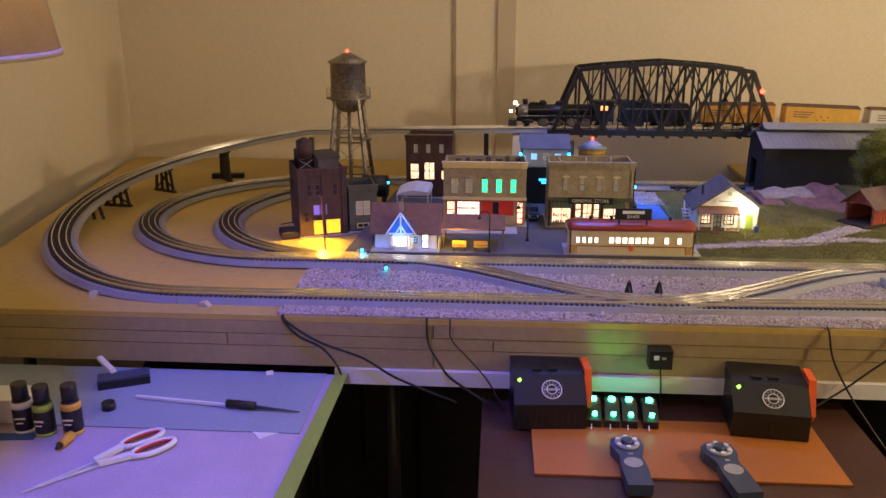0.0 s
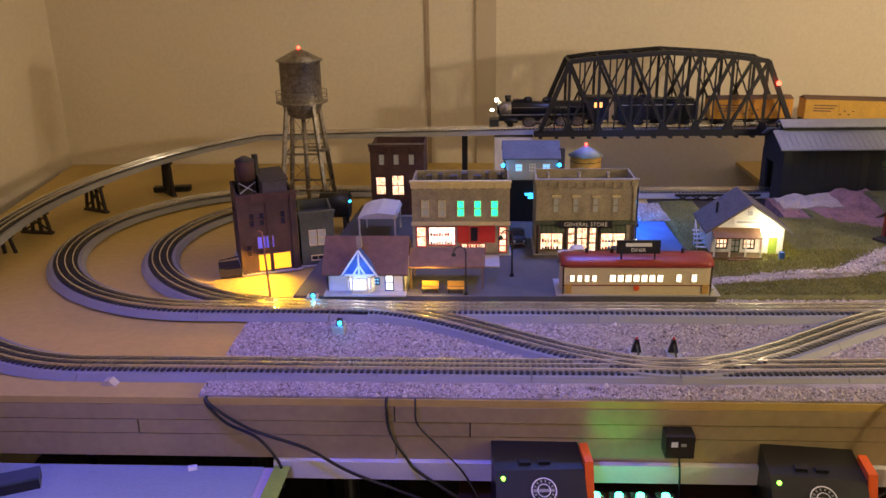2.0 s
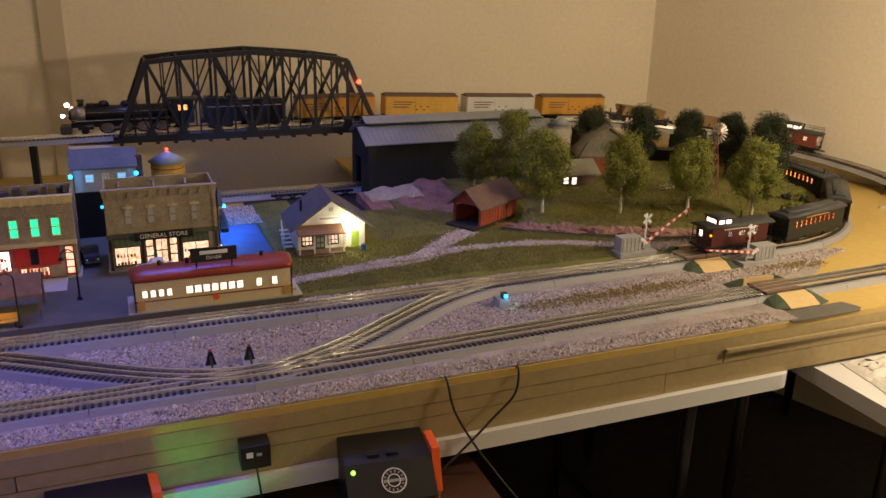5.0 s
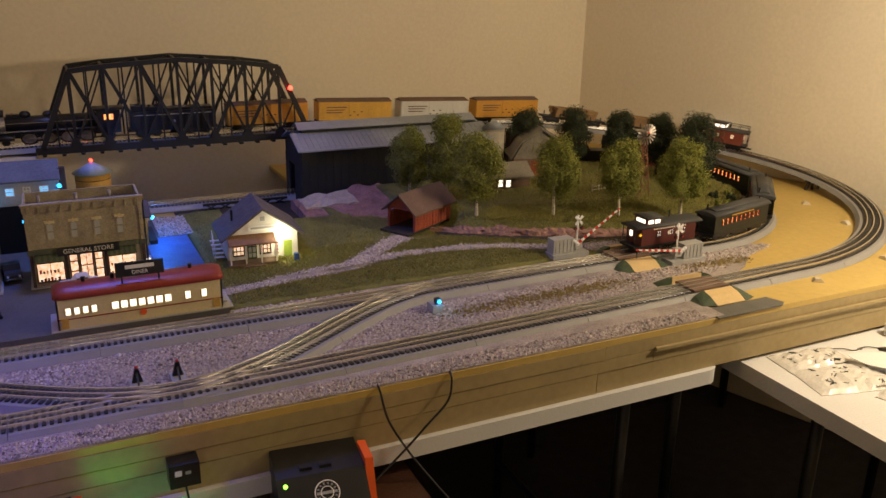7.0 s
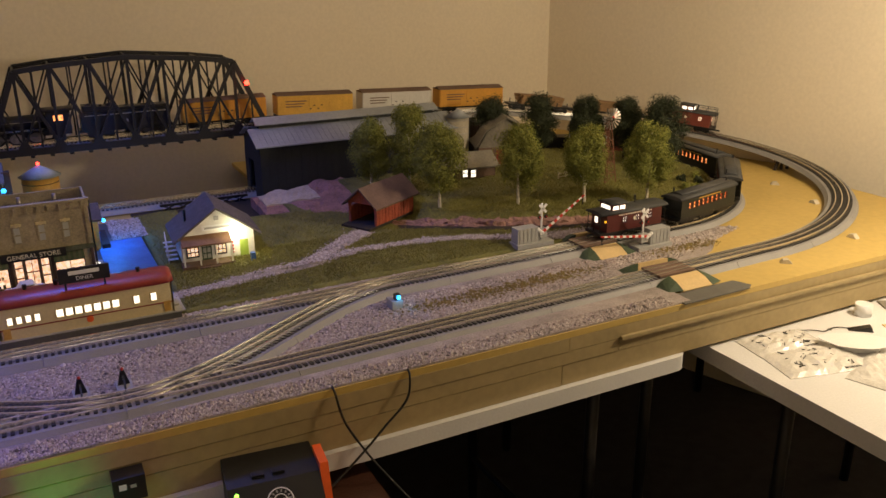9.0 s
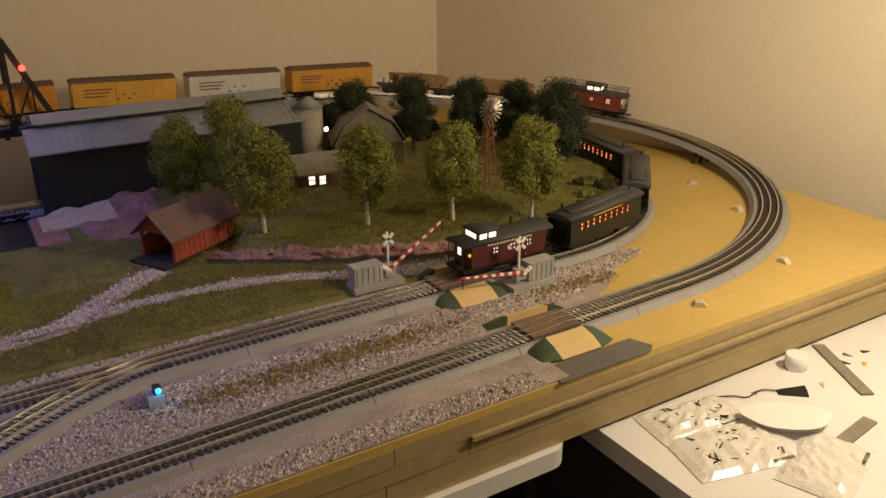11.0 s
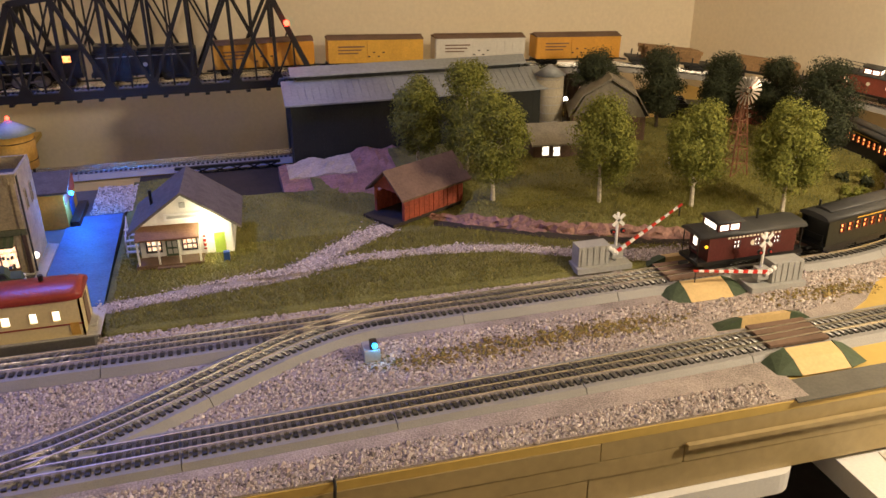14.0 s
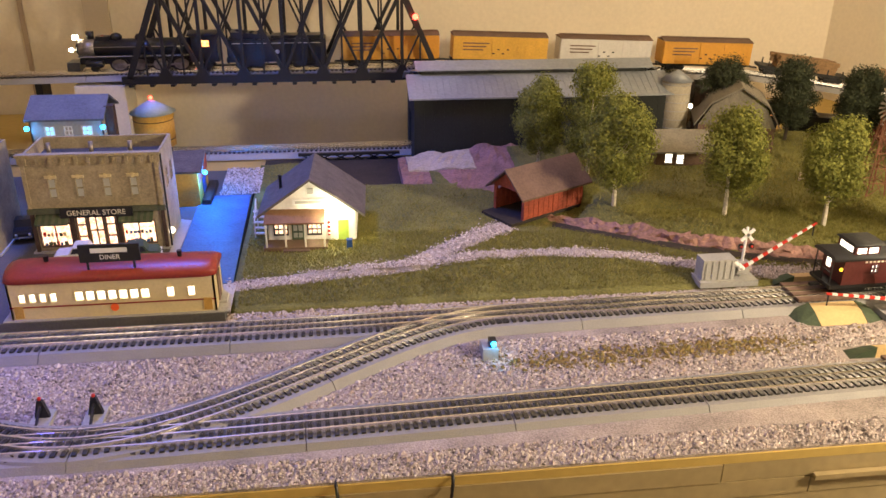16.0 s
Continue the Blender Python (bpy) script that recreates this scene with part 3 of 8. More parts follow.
flat("pavement", [(-0.17, 2.0), (0.075, 2.0), (0.075, 2.10), (-0.17, 2.10)], G, G + 0.003, CONCRETE, "pale pavement before the corner shop", "pavement")
flat("gravel_bed", [(-0.415, 1.4575), (1.41, 1.4575), (1.41, 1.62), (1.612, 1.635), (1.673, 1.666), (1.755, 1.733), (1.85, 1.765), (1.80, 1.80), (1.66, 1.862), (-0.415, 1.83)], DECK, DECK + 0.0035, GRAVEL, "fine pinkish grey gravel between the tracks", "gravel")


def road(name, pts, w, material, label):
    """A gravel road that follows the land."""
    bm = nb()
    n = 60
    seg = []
    for i in range(n + 1):
        f = i / n * (len(pts) - 1)
        k = min(int(f), len(pts) - 2)
        f -= k
        p = [pts[max(0, k - 1)], pts[k], pts[k + 1], pts[min(len(pts) - 1, k + 2)]]
        seg.append([0.5 * ((2 * p[1][c]) + (p[2][c] - p[0][c]) * f + (2 * p[0][c] - 5 * p[1][c] + 4 * p[2][c] - p[3][c]) * f * f + (3 * p[1][c] - p[0][c] - 3 * p[2][c] + p[3][c]) * f ** 3) for c in (0, 1)])
    rows = []
    for i, (x, y) in enumerate(seg):
        a, b = seg[max(0, i - 1)], seg[min(n, i + 1)]
        d = Vector((b[0] - a[0], b[1] - a[1])).normalized()
        ww = w * (1 + 0.22 * noise.noise((i * 0.35, w * 50, 0)))
        row = []
        for s in (-1, -0.5, 0, 0.5, 1):
            px, py = x - d.y * s * ww, y + d.x * s * ww
            row.append(bm.verts.new((px, py, land(px, py) + 0.0045 * (1 - s * s) - 0.001)))
        rows.append(row)
    for a, b in zip(rows, rows[1:]):
        for i in range(4):
            bm.faces.new((a[i], b[i], b[i + 1], a[i + 1])).smooth = True
    tagged(part(name, bm, material), label, "road", kind="structure")
    return seg


lane = road("gravel_road", [(0.505, 1.925), (0.66, 1.945), (0.80, 1.965), (1.0, 1.995), (1.16, 1.975), (1.28, 1.925), (1.40, 1.89), (1.50, 1.872)], 0.020, GRAVEL, "narrow pale gravel lane through the grass")
spur = road("gravel_road", [(0.80, 1.965), (0.88, 2.03), (0.945, 2.09), (0.985, 2.12)], 0.026, GRAVEL, "gravel branch road to the covered bridge")
# ---- town ----


def flat_block(name, label, place, w, d, h, wm, front, right=(), left=(), turn=0.0, cornice=True, trimm=None):
    """A shop block with parapet, flat roof and cornice. Openings: (x0, x1, z0, z1, frame material, pane material, nx, nz)."""
    t = thing(name, label, "model building", place, turn)
    th = 0.004
    for i, (m, ops, ww) in enumerate(zip(sides(w, d), (front, right, (), left), (w, d, w, d))):
        inset = 0 if i in (0, 2) else th + 0.0002
        mm = m @ pose(inset, 0, 0)
        part("wall", wall_panel(nb(), ww - 2 * inset, h, th, [(q[0] - inset, q[1] - inset, q[2], q[3]) for q in ops], mm), wm, t)
        for q in ops:
            window(t, q[:4], m, q[4], q[5], q[6], q[7])
    part("roof", box(nb(), th, w - th, th, d - th, h - 0.026, h - 0.022), ROOFT, t, "flat tar roof behind the parapet")
    part("floor_plate", box(nb(), -0.004, w + 0.004, -0.006, d + 0.004, -0.001, 0.003), CONCRETE, t)
    if cornice:
        bm = nb()
        box(bm, -0.004, w + 0.004, -0.006, 0.006, h + 0.0002, h + 0.005)
        box(bm, -0.002, w + 0.002, -0.0035, -0.0003, h - 0.012, h - 0.0002)
        for i in range(int(w / 0.02)):
            c = (i + 0.5) * w / int(w / 0.02)
            box(bm, c - 0.0025, c + 0.0025, -0.0065, -0.0037, h - 0.013, h - 0.001)
        part("cornice", bm, trimm or wm, t)
    return t


def tall_windows(xs, w, z0, z1, fm, pm, nz=2):
    return [(x - w / 2, x + w / 2, z0, z1, fm, pm, 1, nz) for x in xs]


def pilasters(t, xs, z0, z1, material, w=0.006, d=0.003):
    for x in xs:
        part("pilaster", box(nb(), x - w / 2, x + w / 2, -d - 0.0002, -0.0002, z0, z1), material, t)


def lintels(t, xs, w, z, material):
    for x in xs:
        bm = box(nb(), x - w / 2 - 0.002, x + w / 2 + 0.002, -0.003, -0.0002, z, z + 0.005)
        box(bm, x - 0.002, x + 0.002, -0.004, -0.0031, z - 0.001, z + 0.007)
        part("lintel", bm, material, t)


def awning(t, x0, x1, z, material, stripes):
    n = max(4, int((x1 - x0) / 0.005))
    for i in range(n):
        a, b = x0 + (x1 - x0) * i / n, x0 + (x1 - x0) * (i + 1) / n
        part("awning_stripe", prism(nb(), [(a, -0.0005, z), (a, -0.018, z - 0.012), (a, -0.018, z - 0.015), (a, -0.0005, z - 0.003)], (b - a, 0, 0)), material if i % 2 else stripes, t)


def shop_goods(t, x0, x1, z0, z1, y, seed, tints):
    """Small goods on shelves inside a lit shop window."""
    r = rng(seed)
    for k in range(int((x1 - x0) / 0.0065)):
        for row in range(2):
            a = x0 + k * 0.0065
            h = r.uniform(0.003, 0.008)
            z = z0 + row * (z1 - z0) * 0.5
            part("packet", box(nb(), a, a + r.uniform(0.003, 0.0055), y, y + 0.003, z, z + h), r.choice(tints), t)


# general store
W, D, H = 0.222, 0.12, 0.172
gs = flat_block(
    "general_store", "two-storey tan brick general store with lit shop windows", (0.157, 2.088, G), W, D, H, BRICKT,
    tall_windows([0.045, 0.089, 0.133, 0.177], 0.015, 0.098, 0.134, BRICKT, PALEWIN)
    + [(0.010, 0.063, 0.010, 0.054, BROWNR, WARMWIN, 2, 1), (0.072, 0.090, 0.006, 0.070, BROWNR, WARMWIN, 1, 3), (0.092, 0.118, 0.006, 0.070, BROWNR, WARMWIN, 2, 2), (0.120, 0.138, 0.006, 0.070, BROWNR, WARMWIN, 1, 3), (0.146, 0.203, 0.010, 0.054, BROWNR, WARMWIN, 2, 1)],
    [(0.04, 0.056, 0.098, 0.134, BRICKT, GLASSD, 1, 2), (0.08, 0.096, 0.098, 0.134, BRICKT, GLASSD, 1, 2)],
)
pilasters(gs, [0.004, 0.218], 0.082, 0.162, BRICKT)
pilasters(gs, [0.004, 0.067, 0.143, 0.218], 0.003, 0.080, BRICKD)
lintels(gs, [0.045, 0.089, 0.133, 0.177], 0.015, 0.1345, CREAM)
part("belt_course", box(nb(), -0.002, W + 0.002, -0.0045, -0.0003, 0.072, 0.0815), GREENB, gs)
sb = part("sign_board", box(nb(), 0.052, 0.17, -0.010, -0.006, 0.066, 0.083), SIGNB, gs, "black sign board with pale letters", bevel=0.0008)
letters("lettering", "GENERAL STORE", 0.0128, LETTER, sb, pose(0.111, -0.0106, 0.0745) @ FRONT)
awning(gs, 0.010, 0.064, 0.071, GREENB, GREENR)
awning(gs, 0.146, 0.202, 0.071, GREENB, GREENR)
shop_goods(gs, 0.015, 0.06, 0.0125, 0.046, 0.0002, 3, [REDS, CREAM, BLUEP, GREENB])
shop_goods(gs, 0.151, 0.197, 0.0125, 0.046, 0.0002, 4, [REDS, CREAM, BLUEP, GREENB])
for x in (0.03, 0.1, 0.165):
    part("roof_vent", cyl(nb(), (x, 0.06, H - 0.022), (x, 0.06, H + 0.006), 0.004), SILVER, gs)
part("downpipe", cyl(nb(), (W + 0.003, 0.004, 0.003), (W + 0.003, 0.004, H), 0.0018, n=6), BLACK, gs)
part("wall_lamp", ball(nb(), (W + 0.004, 0.012, 0.028), 0.006), WHITEWIN, gs, "small white lamp on the side wall")

# corner shop with green upper windows
W2, H2 = 0.220, 0.170
cs = flat_block(
    "corner_shop", "two-storey tan brick shop with green-lit upper windows", (-0.122, 2.085, G), W2, 0.12, H2, BRICKT,
    tall_windows([0.030, 0.068], 0.018, 0.090, 0.130, CREAM, PALEWIN) + tall_windows([0.110, 0.148, 0.186], 0.018, 0.090, 0.130, CREAM, GREENWIN)
    + [(0.008, 0.032, 0.018, 0.068, REDS, WARMWIN, 1, 2), (0.036, 0.098, 0.022, 0.068, REDS, WHITEWIN, 3, 1), (0.130, 0.150, 0.030, 0.068, REDS, GLASSD, 1, 1), (0.108, 0.166, 0.006, 0.028, REDS, WARMWIN, 3, 1), (0.196, 0.214, 0.006, 0.068, REDS, WARMWIN, 1, 4)],
    trimm=CREAM,
)
part("shop_front_panel", box(nb(), 0.102, 0.129, -0.002, -0.0003, 0.030, 0.070), REDS, cs, "red painted shop front")
part("shop_front_panel", box(nb(), 0.151, 0.188, -0.002, -0.0003, 0.030, 0.070), REDS, cs, "red painted shop front")
part("belt_course", box(nb(), -0.002, W2 + 0.002, -0.006, -0.0003, 0.072, 0.080), CREAM, cs)
lintels(cs, [0.030, 0.068, 0.110, 0.148, 0.186], 0.018, 0.1305, BRICKT)
shop_goods(cs, 0.04, 0.095, 0.025, 0.064, 0.0002, 5, [REDS, CREAM, BROWNR])
shop_goods(cs, 0.11, 0.162, 0.008, 0.026, 0.0002, 6, [REDS, CREAM])
for i in range(7):
    r = rng(50 + i)
    x = 0.03 + i * 0.027
    part("roof_unit", box(nb(), x, x + r.uniform(0.008, 0.018), 0.05, 0.07, H2 - 0.0218, H2 + r.uniform(0.002, 0.010)), ROOFD, cs)
part("chimney", cyl(nb(), (0.205, 0.05, H2 - 0.0218), (0.205, 0.05, H2 + 0.012), 0.005), BLACK, cs)

# tall dark building
dk = flat_block(
    "dark_brick_building", "tall narrow dark maroon brick building with lit doors", (-0.257, 2.395, G), 0.140, 0.13, 0.188, BRICKM,
    tall_windows([0.030, 0.068, 0.108], 0.013, 0.140, 0.166, GREYP, PALEWIN) + [(0.012, 0.040, 0.058, 0.108, BRICKM, WARMWIN, 1, 2), (0.054, 0.088, 0.056, 0.112, BRICKM, WARMWIN, 2, 2), (0.106, 0.130, 0.056, 0.088, BRICKM, WARMWIN, 1, 1)],
    trimm=BRICKM,
)
part("roof_railing", box(nb(), -0.002, 0.142, -0.004, -0.001, 0.1935, 0.197), SILVER, dk, "pale metal coping")

# white canopy roof before the dark building
cp = thing("market_canopy", "low white flat canopy on posts before the shops", "canopy", (-0.262, 2.17, G))
part("canopy_roof", prism(nb(), [(0, 0, 0.060), (0.02, 0, 0.070), (0.05, 0, 0.075), (0.09, 0, 0.070), (0.095, 0, 0.060)], (0, 0.13, 0)), WHITEW, cp)
for x in (0.004, 0.09):
    for y in (0.005, 0.125):
        part("post", box(nb(), x - 0.002, x + 0.002, y - 0.002, y + 0.002, 0, 0.0602), WHITEW, cp)

# brewery with rooftop tank and side wing
br = flat_block(
    "brick_brewery", "dark brick brewery with a roof tank and amber doorway", (-0.492, 1.992, DECK + 0.004), 0.126, 0.165, 0.178, BRICKD,
    [(0.020, 0.034, 0.108, 0.142, BRICKM, GLASSD, 1, 2), (0.042, 0.056, 0.108, 0.142, BRICKM, GLASSD, 1, 2), (0.088, 0.102, 0.108, 0.142, BRICKM, GLASSD, 1, 2), (0.034, 0.074, 0.056, 0.088, BRICKM, VIOLETWIN, 2, 1), (0.034, 0.108, 0.004, 0.046, BROWNR, AMBER, 1, 1), (0.010, 0.024, 0.04, 0.07, BRICKM, GLASSD, 1, 2)],
    left=[(0.025, 0.045, 0.108, 0.142, BRICKM, GLASSD, 1, 2), (0.075, 0.095, 0.108, 0.142, BRICKM, GLASSD, 1, 2), (0.118, 0.138, 0.108, 0.142, BRICKM, GLASSD, 1, 2), (0.118, 0.138, 0.05, 0.08, BRICKM, GLASSD, 1, 2)], turn=22, trimm=BRICKM,
)
for x in (0.002, 0.064, 0.116):
    part("pier", box(nb(), x - 0.004, x + 0.004, -0.0042, -0.0003, 0.003, 0.166), BRICKD, br)
part("loading_dock", box(nb(), -0.05, -0.0045, 0.0, 0.06, 0, 0.018), DARKWOOD, br)
part("dock_rail", bar(nb(), (-0.05, 0.005, 0.04), (-0.006, 0.005, 0.045), 0.003), DARKWOOD, br)
rt = part("roof_tank", cyl(nb(), (0.03, 0.07, 0.20), (0.03, 0.07, 0.245), 0.021, n=18), BRICKM, br, "dark round roof tank")
part("tank_roof", cyl(nb(), (0.03, 0.07, 0.2452), (0.03, 0.07, 0.254), 0.022, 0.004, n=18), ROOFT, rt)
for a, b in ((-1, -1), (1, -1), (1, 1), (-1, 1)):
    part("tank_leg", bar(nb(), (0.03 + a * 0.018, 0.07 + b * 0.018, 0.155), (0.03 + a * 0.016, 0.07 + b * 0.016, 0.20), 0.003), BLACKM, br)
part("brace", bar(nb(), (0.012, 0.050, 0.174), (0.048, 0.050, 0.198), 0.002), GREYP, br)
part("brace", bar(nb(), (0.048, 0.050, 0.174), (0.012, 0.050, 0.198), 0.002), GREYP, br)
part("chimney", cyl(nb(), (0.058, 0.12, 0.155), (0.058, 0.12, 0.245), 0.008, 0.007, n=14), BLACKM, br, "black stack")
part("chimney", cyl(nb(), (0.015, 0.13, 0.155), (0.015, 0.13, 0.215), 0.006, 0.005, n=12), BLACKM, br, "black stack")
part("penthouse", box(nb(), 0.060, 0.114, 0.03, 0.15, 0.155, 0.200), ROOFD, br)
part("penthouse_roof", prism(nb(), [(0.057, 0.027, 0.2002), (0.117, 0.027, 0.2002), (0.117, 0.027, 0.206), (0.057, 0.027, 0.204)], (0, 0.126, 0)), ROOFT, br)
wg = flat_block(
    "brewery_wing", "olive green side wing with pale double windows", (-0.372, 2.05, DECK + 0.004), 0.075, 0.12, 0.125, GREENB,
    [(0.018, 0.036, 0.048, 0.086, CREAM, PALEWIN, 1, 2), (0.038, 0.056, 0.048, 0.086, CREAM, PALEWIN, 1, 2), (0.02, 0.052, 0.012, 0.026, CREAM, GLASSD, 2, 1)], turn=16, trimm=GREENB,
)
lamp("brewery_door_light", "SPOT", (-0.432, 1.985, 0.935), 2.2, (1.0, 0.52, 0.02), 0.006, (-0.46, 1.90, 0.853), 148)
fl = thing("lamp_post", "thin rusty flagpole style lamp post", "lamp post", (-0.397, 1.853, DECK))
part("base", cyl(nb(), (0, 0, 0), (0, 0, 0.006), 0.010, 0.006), BRASSY, fl)
part("pole", cyl(nb(), (0, 0, 0.006), (-0.006, 0, 0.15), 0.0024, 0.0018, n=8), BRASSY, fl)
part("arm", cyl(nb(), (-0.006, 0, 0.15), (-0.014, 0, 0.153), 0.0018, n=6), BRASSY, fl)

# tudor cottage shop
TX, TY = -0.278, 1.855
td = thing("tudor_shop", "small white half-timbered shop with brown shingle roof", "model building", (TX, TY, G), 0)
WT, DT, HT = 0.158, 0.10, 0.044
for i, (m, ops, ww) in enumerate(zip(sides(WT, DT), ([(0.118, 0.136, 0.003, 0.040, BLUEP, WHITEWIN, 1, 2), (0.095, 0.108, 0.016, 0.032, BLUEP, BLUEWIN, 2, 2)], (), (), ()), (WT, DT, WT, DT))):
    part("wall", wall_panel(nb(), ww, HT, 0.003, [q[:4] for q in ops], m), WHITEW, td)
    for q in ops:
        window(td, q[:4], m, q[4], q[5], q[6], q[7])
part("roof", prism(nb(), [(-0.008, -0.012, HT - 0.004), (-0.008, DT / 2, 0.100), (-0.008, DT + 0.012, HT - 0.004), (-0.008, DT + 0.012, HT), (-0.008, DT / 2, 0.105), (-0.008, -0.012, HT)], (WT + 0.016, 0, 0)), ROOFB, td, "brown shingle roof")
for x in (0.0015, WT - 0.0015):
    part("gable", prism(nb(), [(x - 0.0015, 0, HT), (x - 0.0015, DT, HT), (x - 0.0015, DT / 2, 0.099)], (0.003, 0, 0)), WHITEW, td)
# bay with front gable
bay = part("bay", prism(nb(), [(0.045, -0.0005, 0), (0.053, -0.018, 0), (0.087, -0.018, 0), (0.095, -0.0005, 0)], (0, 0, 0.044)), WHITEW, td)
for x0, x1, y0, y1 in ((0.0465, 0.0525, -0.004, -0.0175), (0.0555, 0.0845, -0.0183, -0.0183), (0.0875, 0.0935, -0.0175, -0.004)):
    d = Vector((x1 - x0, y1 - y0, 0))
    mm = Matrix.Translation((x0, y0, 0)) @ d.to_track_quat("X", "Z").to_matrix().to_4x4() @ pose(0, -0.0042, 0)
    window(td, (0, d.length, 0.012, 0.038), mm, WHITEW, WHITEWIN, 2, 2)
part("front_gable", prism(nb(), [(0.035, -0.020, 0.044), (0.105, -0.020, 0.044), (0.070, -0.020, 0.094)], (0, 0.03, 0)), BLUEP, td, "blue gable with white timbers")
for p, q in (((0.033, -0.022, 0.042), (0.070, -0.022, 0.097)), ((0.107, -0.022, 0.042), (0.070, -0.022, 0.097)), ((0.040, -0.022, 0.0455), (0.100, -0.022, 0.0455)), ((0.070, -0.022, 0.046), (0.070, -0.022, 0.090)), ((0.058, -0.022, 0.046), (0.070, -0.022, 0.066)), ((0.082, -0.022, 0.046), (0.070, -0.022, 0.066))):
    part("timber", bar(nb(), p, q, 0.0035), WHITEW, td)
part("chimney", box(nb(), 0.064, 0.074, 0.0, 0.012, 0.095, 0.118), BRICKT, td)
part("stone_base", box(nb(), -0.004, WT + 0.004, -0.024, DT, -0.0005, 0.003), CONCRETE, td)
# Blue fill added to tint the shop front; it belongs to no fixture.
lamp("tudor_front_fill", "POINT", (-0.21, 1.80, 0.925), 0.09, (0.16, 0.40, 1.0), 0.004)

pv = thing("pavilion", "low brown-roofed open pavilion with amber light", "pavilion", (-0.112, 1.875, G))
part("roof", prism(nb(), [(0, -0.01, 0.048), (0, 0.04, 0.072), (0, 0.09, 0.048), (0, 0.09, 0.052), (0, 0.04, 0.076), (0, -0.01, 0.052)], (0.155, 0, 0)), ROOFB, pv, "brown shingle roof")
for x in (0.004, 0.15):
    for y in (0.0, 0.08):
        part("post", box(nb(), x - 0.002, x + 0.002, y - 0.002, y + 0.002, 0, 0.052), BROWNR, pv)
for i in range(2):
    bn = thing("bench", "small wooden bench lit amber", "bench", (-0.085 + 0.052 * i, 1.848, G), group="pavilion benches")
    for k in range(3):
        part("slat", box(nb(), 0, 0.034, k * 0.004, k * 0.004 + 0.003, 0.010, 0.0115), YELLOW, bn)
    part("backrest", box(nb(), 0, 0.034, 0.013, 0.0145, 0.0118, 0.023), YELLOW, bn)
    for x in (0.003, 0.031):
        part("leg", box(nb(), x - 0.001, x + 0.001, 0.001, 0.012, 0, 0.0099), BLACK, bn)
lamp("pavilion_light", "POINT", (-0.072, 1.842, 0.918), 0.16, (1.0, 0.60, 0.05), 0.004)

# street lamps
for x, y in ((0.005, 1.845), (0.10, 1.95)):
    sl = thing("street_lamp", "black goose-neck model street lamp", "street lamp", (x, y, G), group="street lamps")
    part("post", cyl(nb(), (0, 0, 0), (0, 0, 0.09), 0.0022, 0.0014, n=8), BLACK, sl)
    part("foot", cyl(nb(), (0, 0, 0), (0, 0, 0.008), 0.0055, 0.003, n=10), BLACK, sl)
    bm = nb()
    pts = [(0.012 * (math.cos(a) - 1), 0, 0.09 + 0.012 * math.sin(a)) for a in np.linspace(0, math.pi, 8)]
    hose(bm, pts, 0.0013, 6)
    part("neck", bm, BLACK, sl)
    part("lamp_head", cyl(nb(), (-0.024, 0, 0.089), (-0.024, 0, 0.083), 0.003, 0.006, n=10), BLACK, sl)

# blue-lit restaurant behind the street
bh = thing("blue_lit_house", "grey siding house above a dark diner front with neon", "model building", (0.092, 2.345, G))
part("lower_wall", box(nb(), 0, 0.135, 0, 0.11, 0, 0.110), BLACKM, bh, "black lower front", bevel=0.001)
for m, ops, ww in zip(sides(0.135, 0.11), ([(0.026, 0.045, 0.022, 0.042, WHITEW, BLUEWIN, 2, 2), (0.062, 0.078, 0.022, 0.042, WHITEW, PALEWIN, 2, 2), (0.095, 0.115, 0.022, 0.042, WHITEW, BLUEWIN, 2, 2)], (), (), ()), (0.135, 0.11, 0.135, 0.11)):
    mm = pose(0, 0, 0.1102) @ m
    part("upper_wall", wall_panel(nb(), ww, 0.058, 0.003, [q[:4] for q in ops], mm), GREYP, bh, "grey clapboard")
    for q in ops:
        window(bh, q[:4], mm, q[4], q[5], q[6], q[7])
part("roof", prism(nb(), [(-0.006, -0.010, 0.164), (-0.006, 0.055, 0.196), (-0.006, 0.12, 0.164), (-0.006, 0.12, 0.168), (-0.006, 0.055, 0.201), (-0.006, -0.010, 0.168)], (0.147, 0, 0)), mat("slate_grey_roof", (0.11, 0.12, 0.14), 0.6, var=0.2), bh, "grey metal roof")
for x in (-0.004, 0.137):
    part("corner_lamp", ball(nb(), (x, -0.006, 0.150), 0.005), BLUELED, bh, "blue corner lamp")
ns = part("neon_sign", box(nb(), 0.052, 0.094, -0.004, -0.0005, 0.070, 0.076), NEON, bh, "blue neon sign")
part("neon_line", box(nb(), 0.060, 0.088, -0.004, -0.0005, 0.062, 0.067), NEON, ns)
part("chimney", box(nb(), 0.137, 0.153, 0.02, 0.04, 0.0, 0.185), BRICKD, bh)
lamp("blue_house_light", "POINT", (0.080, 2.320, 1.015), 0.05, (0.05, 0.4, 1.0), 0.004)
lamp("blue_house_light", "POINT", (0.242, 2.320, 1.015), 0.035, (0.05, 0.4, 1.0), 0.004)

